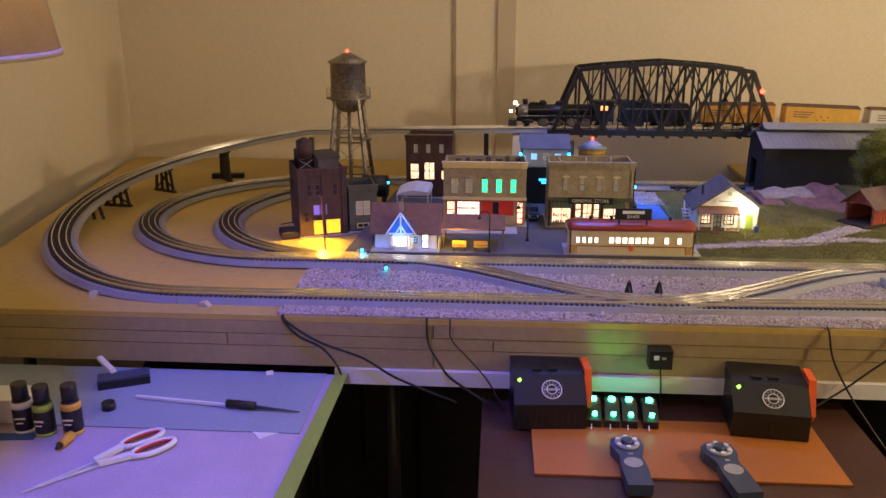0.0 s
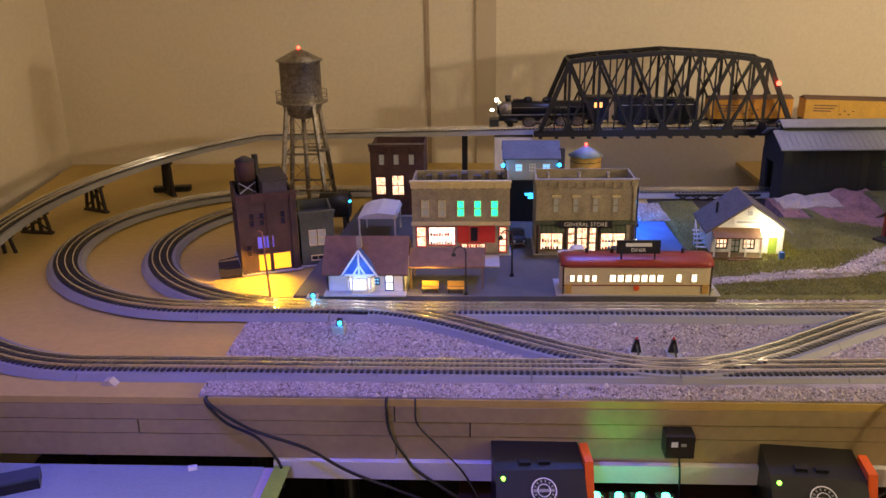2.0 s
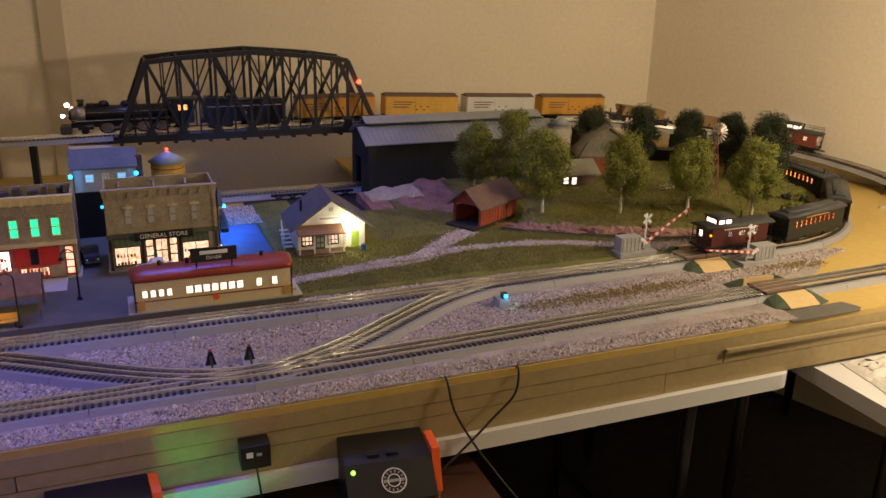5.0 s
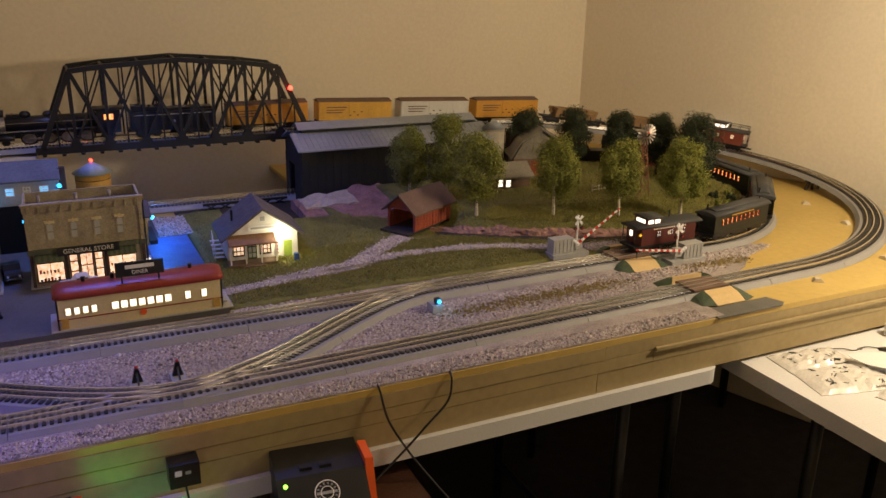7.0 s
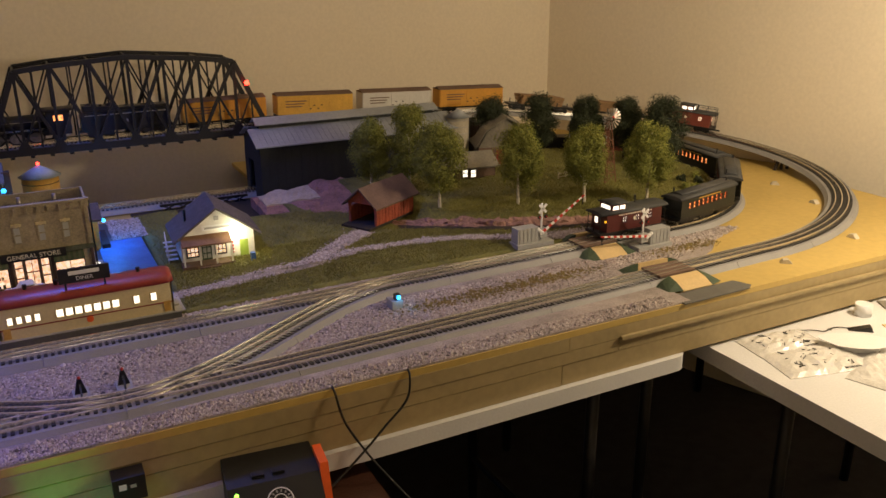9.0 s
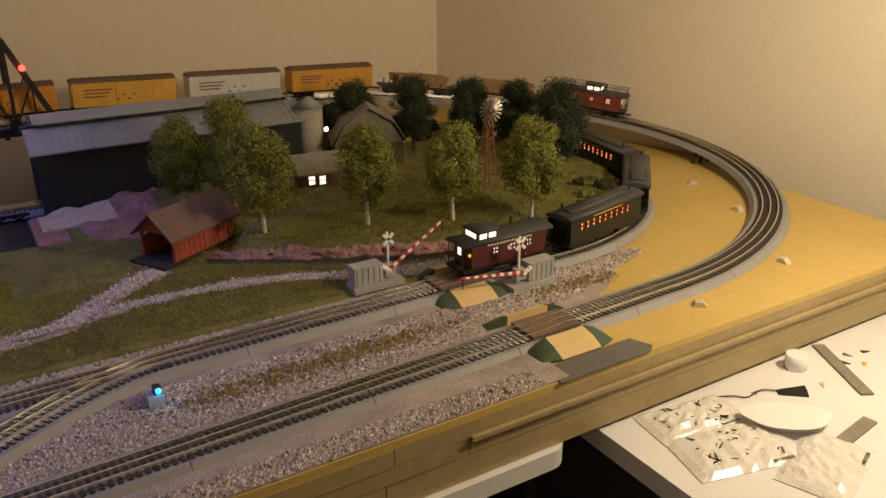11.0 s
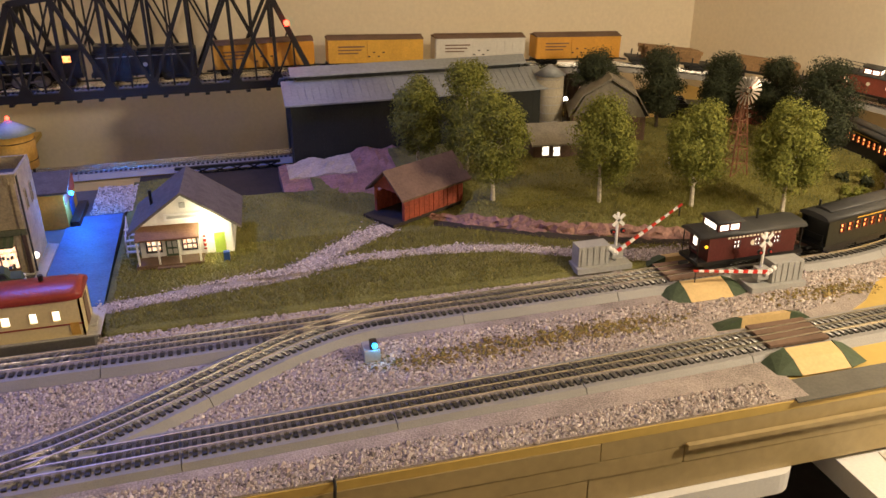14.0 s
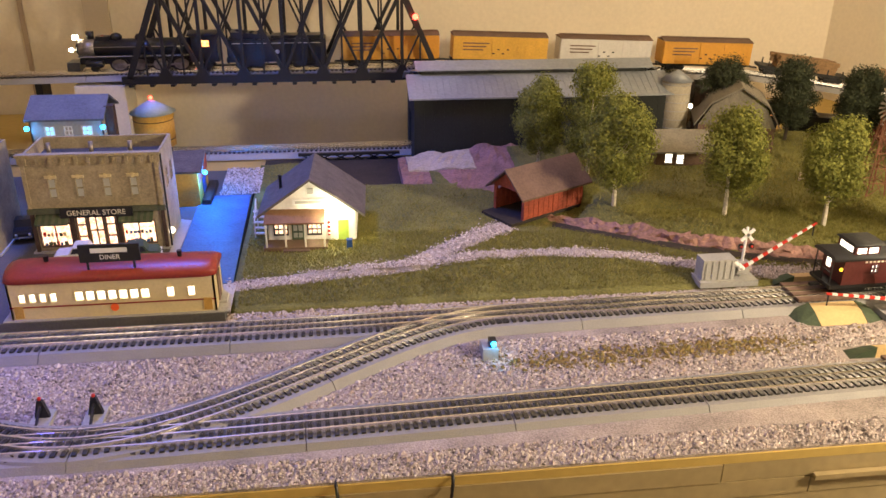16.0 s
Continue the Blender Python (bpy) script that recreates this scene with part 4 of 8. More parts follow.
# yellow water tank behind the store
yt = thing("yellow_tank_tower", "round yellow tank with a blue conical roof", "water tank", (0.305, 2.43, G))
part("drum", cyl(nb(), (0, 0, 0.085), (0, 0, 0.155), 0.040, n=24), TANKY, yt, "yellow vertical boards")
part("cone_roof", cyl(nb(), (0, 0, 0.1552), (0, 0, 0.180), 0.046, 0.003, n=24), BLUER, yt, "blue-grey cone")
part("beacon", ball(nb(), (0, 0, 0.184), 0.004), REDLED, yt, "red beacon")
for k in range(4):
    a = radians(45 + 90 * k)
    part("leg", cyl(nb(), (0.036 * math.cos(a), 0.036 * math.sin(a), 0), (0.032 * math.cos(a), 0.032 * math.sin(a), 0.085), 0.003, n=8), DARKWOOD, yt)
for z in (0.1, 0.14):
    part("hoop", cyl(nb(), (0, 0, z), (0, 0, z + 0.0015), 0.0408, n=24), BLACKM, yt)
rs = thing("freight_house", "small red and yellow freight house behind the store", "model building", (0.270, 2.285, G))
part("wall", box(nb(), 0.068, 0.135, 0, 0.12, 0, 0.072), YELLOW, rs, "ochre wall", bevel=0.0008)
part("wall_band", box(nb(), 0.1353, 0.1365, 0.004, 0.116, 0.045, 0.072), REDB, rs, "red upper boards")
part("roof", prism(nb(), [(0.060, -0.008, 0.0705), (0.060, 0.06, 0.092), (0.060, 0.128, 0.0705), (0.060, 0.128, 0.0745), (0.060, 0.06, 0.097), (0.060, -0.008, 0.0745)], (0.085, 0, 0)), ROOFD, rs)
part("door", box(nb(), 0.1367, 0.138, 0.04, 0.075, 0.002, 0.044), BLUEP, rs)
part("platform", box(nb(), 0.138, 0.155, 0.0, 0.12, 0, 0.012), DARKWOOD, rs)

# Glowing ball and point light added to tint the lot blue.
part("eave_glow_ball", ball(nb(), (0.148, 0.012, 0.066), 0.0045), BLUELED, rs, "added blue glowing ball above the lot")
lamp("lot_blue_fill", "POINT", (0.428, 2.285, 0.935), 0.6, (0.02, 0.22, 1.0), 0.005)

# water tower
wtw = thing("water_tower", "tall weathered steel water tower with a red beacon", "water tower", (-0.437, 2.45, DECK + 0.004))
wtw.scale = (1.0, 1.0, 0.945)
tk = part("tank", lathe(nb(), [(0.004, 0.285), (0.022, 0.288), (0.040, 0.298), (0.051, 0.318), (0.053, 0.335), (0.053, 0.440), (0.055, 0.441), (0.055, 0.444)], 32), SILVER, wtw, "round-bottomed steel tank")
part("cone_roof", lathe(nb(), [(0.060, 0.4442), (0.060, 0.447), (0.012, 0.473), (0.004, 0.476)], 24), SILVER, wtw)
part("beacon", ball(nb(), (0, 0, 0.479), 0.0045), REDLED, wtw, "red beacon")
part("walkway", lathe(nb(), [(0.0535, 0.331), (0.068, 0.331), (0.068, 0.334), (0.0535, 0.334)], 28), SILVER, wtw)
for z in (0.348, 0.362):
    part("handrail", hose(nb(), [(0.067 * math.cos(a), 0.067 * math.sin(a), z) for a in np.linspace(0, 2 * math.pi, 29)[:-1]], 0.001, 5, True), SILVER, wtw)
for i in range(14):
    a = 2 * math.pi * i / 14
    part("baluster", cyl(nb(), (0.067 * math.cos(a), 0.067 * math.sin(a), 0.334), (0.067 * math.cos(a), 0.067 * math.sin(a), 0.362), 0.0009, n=4), SILVER, wtw)
legs = []
for k in range(4):
    a = radians(45 + 90 * k)
    c, s = math.cos(a), math.sin(a)
    legs.append(((0.048 * c, 0.048 * s, 0.335), (0.092 * c, 0.092 * s, 0.0)))
    bm = nb()
    bar(bm, legs[-1][0], legs[-1][1], 0.009, 0.009)
    part("leg", bm, SILVER, wtw)
for f in (0.42, 0.72):
    for k in range(4):
        p = Vector(legs[k][0]).lerp(Vector(legs[k][1]), f)
        q = Vector(legs[(k + 1) % 4][0]).lerp(Vector(legs[(k + 1) % 4][1]), f)
        part("girt", bar(nb(), p, q, 0.005), SILVER, wtw)
for k in range(4):
    for f, g in ((0.05, 0.42), (0.42, 0.72)):
        p = Vector(legs[k][0]).lerp(Vector(legs[k][1]), f)
        q = Vector(legs[(k + 1) % 4][0]).lerp(Vector(legs[(k + 1) % 4][1]), g)
        part("cross_rod", cyl(nb(), p, q, 0.001, n=4), SILVER, wtw)
part("riser_pipe", cyl(nb(), (0, 0, 0), (0, 0, 0.288), 0.006, n=12), SILVER, wtw)
part("lower_walkway", box(nb(), 0.02, 0.075, -0.06, -0.045, 0.205, 0.209), SILVER, wtw)
part("lower_handrail", bar(nb(), (0.02, -0.06, 0.227), (0.075, -0.06, 0.227), 0.002), SILVER, wtw)
for x in (0.022, 0.048, 0.073):
    part("baluster", bar(nb(), (x, -0.06, 0.209), (x, -0.06, 0.227), 0.0015), SILVER, wtw)

ft = thing("fuel_tank", "black horizontal fuel tank on saddles", "tank", (-0.335, 2.33, G - 0.01))
part("drum", cyl(nb(), (-0.045, 0, 0.06), (0.03, 0, 0.06), 0.033, n=20), BLACK, ft, bevel=0.003)
for x in (-0.03, 0.018):
    part("saddle", box(nb(), x - 0.004, x + 0.004, -0.025, 0.025, 0, 0.035), DARKWOOD, ft)
part("gauge_lamp", ball(nb(), (0.034, -0.02, 0.075), 0.0035), BLUELED, ft, "small blue lamp")

# diner
dn = thing("railcar_diner", "cream railcar diner with a red roof and lit windows", "model building", (0.197, 1.842, G + 0.002))
L, DW, DH = 0.292, 0.072, 0.058
ops = [(0.014 + 0.0145 * i, 0.014 + 0.0145 * i + 0.0105, 0.026, 0.042) for i in range(4)] + [(0.092 + 0.0155 * i, 0.092 + 0.0155 * i + 0.0135, 0.026, 0.043) for i in range(7)] + [(0.222, 0.234, 0.026, 0.044), (0.252, 0.264, 0.026, 0.044)]
for m, oo, ww in zip(sides(L, DW), (ops, (), (), ()), (L, DW, L, DW)):
    part("wall", wall_panel(nb(), ww, DH, 0.003, oo, m), CREAM, dn)
for q in ops:
    window(dn, q, pose(0, 0, 0), CREAM, WHITEWIN, 1, 1, fw=0.0012)
prof = [(-0.004, 0.0005), (0.004, 0.010), (0.018, 0.016), (DW / 2, 0.0185), (DW - 0.018, 0.016), (DW - 0.004, 0.010), (DW + 0.004, 0.0005)]
bm = nb()
rings = []
for x, f in ((-0.004, 0.82), (0.006, 0.97), (0.02, 1.0), (L - 0.02, 1.0), (L - 0.006, 0.97), (L + 0.004, 0.82)):
    rings.append([bm.verts.new((x, DW / 2 + (y - DW / 2) * f, DH + z * f)) for y, z in prof])
for a, b in zip(rings, rings[1:]):
    for i in range(len(prof) - 1):
        bm.faces.new((a[i], b[i], b[i + 1], a[i + 1])).smooth = True
    bm.faces.new((a[-1], b[-1], b[0], a[0]))
bm.faces.new(rings[0]), bm.faces.new(rings[-1][::-1])
part("roof", bm, REDROOF, dn, "rounded glossy red roof")
part("stripe", box(nb(), 0.0, L, -0.0012, -0.0002, 0.019, 0.021), REDROOF, dn)
part("emblem", cyl(nb(), (0.146, -0.0004, 0.014), (0.146, -0.0016, 0.014), 0.006, n=16), ORANGE, dn)
part("door", box(nb(), L + 0.0003, L + 0.0018, 0.024, 0.048, 0.003, 0.048), BROWNR, dn)
part("step", box(nb(), L + 0.0003, L + 0.012, 0.022, 0.05, -0.001, 0.004), CONCRETE, dn)
for x in (0.012, 0.280):
    part("end_panel", box(nb(), x - 0.006, x + 0.006, -0.0018, -0.0003, 0.003, 0.022), TANKY, dn)
sg = part("roof_sign", box(nb(), 0.105, 0.190, 0.010, 0.014, 0.083, 0.110), SIGNB, dn, "black roof sign with white letters", bevel=0.0006)
part("letter_bar", box(nb(), 0.122, 0.173, 0.0085, 0.0098, 0.098, 0.105), WHITE, sg)
letters("lettering", "DINER", 0.010, WHITE, sg, pose(0.1475, 0.0094, 0.0905) @ FRONT)
for x in (0.115, 0.18):
    part("sign_post", bar(nb(), (x, 0.012, DH + 0.012), (x, 0.012, 0.0829), 0.003), BLACK, dn)
for x in (0.05, 0.1, 0.24):
    part("roof_vent", cyl(nb(), (x, DW / 2, DH + 0.017), (x, DW / 2, DH + 0.027), 0.003, 0.004, n=8), BLACK, dn)


# parked cars
def model_car(x, y, turn, paint, label):
    t = thing("parked_car", label, "toy car", (x, y, G + 0.003), turn, group="parked toy cars")
    bd = [(-0.040, 0.008), (-0.040, 0.018), (-0.036, 0.021), (-0.016, 0.022), (-0.008, 0.033), (0.014, 0.033), (0.021, 0.022), (0.036, 0.020), (0.040, 0.015), (0.040, 0.008)]
    part("body", prism(nb(), [(a, -0.016, b) for a, b in bd], (0, 0.032, 0)), paint, t, bevel=0.002)
    for s in (-1, 1):
        part("side_window", prism(nb(), [(-0.012, s * 0.0162, 0.0225), (0.017, s * 0.0162, 0.0225), (0.012, s * 0.0162, 0.0315), (-0.007, s * 0.0162, 0.0315)], (0, s * 0.0004, 0)), GLASSD, t)
        for xx in (-0.024, 0.025):
            w = part("wheel", cyl(nb(), (xx, s * 0.012, 0.008), (xx, s * 0.0168, 0.008), 0.008, n=14), BLACK, t)
            part("hubcap", cyl(nb(), (xx, s * 0.0169, 0.008), (xx, s * 0.0174, 0.008), 0.004, n=10), CHROME, w)
        part("headlight", ball(nb(), (0.040, s * 0.011, 0.014), 0.0025, 8), WHITE, t)
    part("bumper", box(nb(), 0.0402, 0.0425, -0.015, 0.015, 0.008, 0.011), CHROME, t)
    return t


model_car(0.117, 2.17, -82, BLACK, "black vintage toy sedan in the street")
model_car(0.245, 2.035, 4, REEFW, "cream vintage toy car before the store")
model_car(0.335, 2.03, 12, GREENR, "dark green toy pickup before the store")

# white station with porch
st = thing("white_station", "small white clapboard station with grey gable roof", "model building", (0.550, 2.085, G + 0.004), -3)
SW, SD, SH = 0.156, 0.125, 0.062
ops_f = [(0.010, 0.036, 0.012, 0.046, SIGNB, WARMWIN, 3, 3), (0.042, 0.063, 0.004, 0.046, GREENR, PALEWIN, 2, 3), (0.069, 0.095, 0.012, 0.046, SIGNB, WARMWIN, 3, 3)]
for m, oo, ww in zip(sides(SW, SD), (ops_f, [(0.05, 0.07, 0.016, 0.044)], (), [(0.05, 0.07, 0.016, 0.044)]), (SW, SD, SW, SD)):
    part("wall", wall_panel(nb(), ww, SH, 0.003, [q[:4] for q in oo], m), WHITEW, st, "white clapboard")
for q in ops_f:
    window(st, q[:4], pose(0, 0, 0), q[4], q[5], q[6], q[7])
for k in (1, 3):
    window(st, (0.05, 0.07, 0.016, 0.044), sides(SW, SD)[k], WHITEW, GLASSD, 2, 2)
part("gable", prism(nb(), [(0, 0, SH), (SW, 0, SH), (SW / 2, 0, 0.114)], (0, 0.003, 0)), WHITEW, st)
part("gable", prism(nb(), [(0, SD - 0.003, SH), (SW, SD - 0.003, SH), (SW / 2, SD - 0.003, 0.114)], (0, 0.003, 0)), WHITEW, st)
for s, nm in ((-1, "roof"), (1, "roof")):
    e = SW / 2 + s * (SW / 2 + 0.016)
    part(nm, prism(nb(), [(e, -0.012, SH - 0.013), (SW / 2, -0.012, 0.116), (SW / 2, -0.012, 0.121), (e, -0.012, SH - 0.008)], (0, SD + 0.024, 0)), ROOFD, st, "dark grey shingle slope")
part("chimney", cyl(nb(), (0.02, 0.06, 0.075), (0.02, 0.06, 0.105), 0.003, n=8), BLACK, st)
part("porch_roof", prism(nb(), [(-0.002, -0.0005, 0.062), (-0.002, -0.034, 0.049), (-0.002, -0.034, 0.046), (-0.002, -0.0005, 0.059)], (0.104, 0, 0)), ROOFB, st, "brown porch roof")
part("porch_floor", box(nb(), -0.004, 0.106, -0.036, -0.0005, -0.003, 0.004), BROWNR, st, "weathered plank porch")
part("porch_step", box(nb(), 0.03, 0.075, -0.044, -0.0365, -0.004, 0.0015), BROWNR, st)
for x in (0.001, 0.034, 0.068, 0.101):
    part("porch_post", box(nb(), x - 0.0015, x + 0.0015, -0.034, -0.031, 0.004, 0.0462), WHITEW, st)
sgn = part("sign_board", box(nb(), 0.046, 0.110, -0.0032, -0.0003, 0.070, 0.081), WHITE, st, "white name board with dark edge")
part("letter_bar", box(nb(), 0.051, 0.105, -0.0042, -0.0033, 0.0732, 0.0776), GREYP, sgn)
part("vent_grille", box(nb(), 0.073, 0.083, -0.0028, -0.0003, 0.091, 0.100), GREYP, st)
part("door", box(nb(), 0.124, 0.142, -0.0025, -0.0003, 0.003, 0.040), TAPE, st, "green side door")
part("wall_lamp", ball(nb(), (0.109, -0.008, 0.052), 0.0032), BULB, st, "bright bulb by the porch")
part("striped_pole", cyl(nb(), (0.108, -0.006, 0.014), (0.108, -0.006, 0.040), 0.0025, n=10), REDS, st, "red and white striped pole")
for k in range(3):
    part("pole_band", cyl(nb(), (0.108, -0.006, 0.017 + 0.008 * k), (0.108, -0.006, 0.020 + 0.008 * k), 0.0027, n=10), WHITE, st)
lamp("station_porch_light", "POINT", (0.664, 2.050, 0.936), 0.22, (1.0, 0.88, 0.55), 0.004)
for k in range(5):
    part("stair_tread", box(nb(), -0.028 - 0.001 * k, -0.006, 0.02 + 0.008 * k, 0.027 + 0.008 * k, 0.006 + 0.0075 * k, 0.008 + 0.0075 * k), WHITEW, st)
part("stair_rail", bar(nb(), (-0.026, 0.02, 0.028), (-0.026, 0.06, 0.060), 0.002), WHITEW, st)
part("stair_rail", bar(nb(), (-0.026, 0.022, 0.0), (-0.026, 0.022, 0.029), 0.002), WHITEW, st)
part("stair_rail", bar(nb(), (-0.026, 0.058, 0.0), (-0.026, 0.058, 0.059), 0.002), WHITEW, st)
mb = thing("mail_box", "small blue street mail box", "mail box", (0.692, 2.040, G + 0.005))
part("body", box(nb(), -0.005, 0.005, -0.005, 0.005, 0.004, 0.018), BLUEP, mb, bevel=0.0012)
for a in (-1, 1):
    for b in (-1, 1):
        part("leg", box(nb(), a * 0.004 - 0.0008, a * 0.004 + 0.0008, b * 0.004 - 0.0008, b * 0.004 + 0.0008, -0.004, 0.0041), BLUEP, mb)
# ---- railway structures ----
tb = thing("truss_bridge", "long black curved-top steel truss railway bridge", "model bridge", (0, 0, 0))
BX = np.linspace(0.193, 0.925, 10)


def chord_z(x):
    pts = [(0.203, 1.040), (0.285, 1.237), (0.37, 1.247), (0.56, 1.260), (0.74, 1.247), (0.842, 1.233), (0.93, 1.040)]
    for (a, b), (c, d) in zip(pts, pts[1:]):
        if x <= c + 1e-9:
            return b + (d - b) * (x - a) / (c - a)
    return 1.04


TOPX = [0.285, 0.37, 0.465, 0.56, 0.652, 0.745, 0.842]
for y in (YB - 0.062, YB + 0.062):
    part("bottom_chord", box(nb(), 0.185, 0.933, y - 0.006, y + 0.006, 1.022, 1.040), BLACKM, tb)
    part("end_post", bar(nb(), (0.203, y, 1.036), (0.285, y, 1.237), 0.012, 0.013), BLACKM, tb)
    part("end_post", bar(nb(), (0.93, y, 1.036), (0.842, y, 1.233), 0.012, 0.013), BLACKM, tb)
    for a, b in zip(TOPX, TOPX[1:]):
        part("top_chord", bar(nb(), (a, y, chord_z(a)), (b, y, chord_z(b)), 0.012, 0.013), BLACKM, tb)
    for i, x in enumerate(TOPX):
        part("vertical", bar(nb(), (x, y, 1.04), (x, y, chord_z(x) - 0.004), 0.0075, 0.0075), BLACKM, tb)
        part("gusset", prism(nb(), [(x - 0.016, y - 0.007, 1.040), (x + 0.016, y - 0.007, 1.040), (x + 0.005, y - 0.007, 1.060), (x - 0.005, y - 0.007, 1.060)], (0, 0.014, 0)), BLACKM, tb)
    for i, (a, b) in enumerate(zip(TOPX, TOPX[1:])):
        m = (a + b) / 2
        zt, zb = chord_z(m) - 0.004, 1.042
        if i < 3:
            p, q = (a, chord_z(a)), (b, 1.042)
        else:
            p, q = (b, chord_z(b)), (a, 1.042)
        part("diagonal", bar(nb(), (p[0], y, p[1]), (q[0], y, q[1]), 0.010, 0.008), BLACKM, tb)
        r = (q[0], chord_z(q[0])), (p[0], 1.042)
        half = ((p[0] + q[0]) / 2, (p[1] + q[1]) / 2)
        part("sub_diagonal", bar(nb(), (r[1][0], y, r[1][1]), (half[0], y, half[1]), 0.0055), BLACKM, tb)
        part("sub_diagonal", bar(nb(), (r[0][0], y, r[0][1]), (half[0], y, half[1]), 0.0042), BLACKM, tb)
        part("sub_vertical", bar(nb(), (half[0], y, zb), (half[0], y, zt), 0.0042), BLACKM, tb)
    for x0, x1, xt in ((0.203, 0.285, 0.244), (0.93, 0.842, 0.886)):
        part("sub_vertical", bar(nb(), (xt, y, 1.04), (xt, y, chord_z(xt)), 0.004), BLACKM, tb)
        part("sub_diagonal", bar(nb(), (x1, y, 1.042), (xt, y, chord_z(xt)), 0.004), BLACKM, tb)
for i, x in enumerate(np.linspace(0.205, 0.913, 16)):
    part("floor_beam", box(nb(), x - 0.005, x + 0.005, YB - 0.070, YB + 0.070, 1.016, 1.0215), BLACKM, tb)
for a, b in zip(TOPX, TOPX[1:]):
    for s in (-1, 1):
        part("top_lattice", bar(nb(), (a, YB - s * 0.06, chord_z(a)), (b, YB + s * 0.06, chord_z(b)), 0.003), BLACKM, tb)
for x in TOPX:
    part("top_strut", bar(nb(), (x, YB - 0.06, chord_z(x)), (x, YB + 0.06, chord_z(x)), 0.006), BLACKM, tb)
part("stringer", box(nb(), 0.19, 0.928, YB - 0.03, YB + 0.03, 1.0217, 1.0255), BLACKM, tb)
part("beacon", ball(nb(), (0.873, YB - 0.073, 1.172), 0.007), REDLED, tb, "red signal light on the end post")
lamp("bridge_beacon_light", "POINT", (0.873, YB - 0.09, 1.172), 0.02, (1.0, 0.05, 0.02), 0.004)

bb = thing("bridge_pier", "cream block pier under the bridge end", "bridge pier", (0.145, YB, DECK))
part("block", box(nb(), -0.075, 0.04, -0.05, 0.05, 0, 0.162), mat("cream_block", (0.66, 0.60, 0.45), 0.8, var=0.06), bb, bevel=0.002)
bb2 = thing("bridge_pier", "black timber pier under the bridge end", "bridge pier", (0.93, YB, DECK))
part("block", box(nb(), -0.03, 0.03, -0.05, 0.05, 0, 0.158), DARKWOOD, bb2, bevel=0.002)

# trestle bents under the rising loop
for bx_, by_ in ((-0.95, 2.72), (-1.075, 2.52), (-1.13, 2.32), (-1.146, 2.16), (2.43, 2.14), (2.30, 2.53), (2.04, 2.71), (1.62, 2.775)):
    x, y, z, a = min(outer, key=lambda q: (q[0] - bx_) ** 2 + (q[1] - by_) ** 2)
    h = z - DECK
    tr = thing("trestle_bent", "dark timber trestle bent under the raised track", "trestle", (x, y, DECK), math.degrees(a), group="trestle bents")
    part("cap", box(nb(), -0.008, 0.008, -0.038, 0.038, h - 0.007, h - 0.0005), DARKWOOD, tr)
    for k in (-1, -0.33, 0.33, 1):
        part("post", bar(nb(), (0, k * 0.040, 0), (0, k * 0.030, h - 0.007), 0.007), DARKWOOD, tr)
    if h > 0.05:
        part("brace", bar(nb(), (0.005, -0.038, 0.006), (0.005, 0.034, h - 0.012), 0.004), DARKWOOD, tr)
        part("brace", bar(nb(), (-0.005, 0.038, 0.006), (-0.005, -0.034, h - 0.012), 0.004), DARKWOOD, tr)
        part("sill", box(nb(), -0.007, 0.007, -0.046, 0.046, -0.0005, 0.006), DARKWOOD, tr)
pil = thing("track_pillar", "plain black pillar under the raised back line", "pillar", (-0.02, 2.79, DECK))
part("shaft", box(nb(), -0.008, 0.008, -0.03, 0.03, 0, 0.166), BLACKM, pil, bevel=0.001)
part("foot", box(nb(), -0.014, 0.014, -0.038, 0.038, 0, 0.004), BLACKM, pil)
tb_ = thing("tie_bundle", "black plastic girder lying beside the inner curve", "girder", (-0.93, 2.74, DECK), 8)
part("girder", box(nb(), -0.055, 0.055, -0.014, 0.014, 0, 0.016), BLACKM, tb_, bevel=0.002)

# side girder of the back line over the dry creek
gd = thing("trestle_girder", "black cross-braced trestle side below the back line", "trestle", (0, 0, 0))
part("top_beam", box(nb(), 0.585, 0.825, 2.604, 2.612, 0.868, 0.874), BLACKM, gd)
part("bottom_beam", box(nb(), 0.585, 0.825, 2.604, 2.612, DECK, DECK + 0.003), BLACKM, gd)
for i in range(6):
    a = 0.59 + i * 0.039
    part("brace", bar(nb(), (a, 2.608, DECK + 0.002), (a + 0.035, 2.608, 0.870), 0.003), BLACKM, gd)
    part("brace", bar(nb(), (a + 0.035, 2.608, DECK + 0.002), (a, 2.608, 0.870), 0.003), BLACKM, gd)

# big dark shed over the back line
sh = thing("engine_shed", "long dark green shed with a grey metal monitor roof", "model building", (0.855, 2.545, DECK))
sh.scale = (1.09, 0.74, 0.88)
SL, SDp = 0.55, 0.235
n = 26
part("front_wall", box(nb(), 0, SL, 0, 0.006, 0, 0.190), SHEDW, sh)
for i in range(n):
    x = i * SL / n
    part("board", box(nb(), x + 0.0003, x + SL / n - 0.0003, -0.0014, -0.0002, 0, 0.189), SHEDW, sh)
part("back_wall", box(nb(), 0, SL, SDp - 0.006, SDp, 0, 0.150), SHEDW, sh)
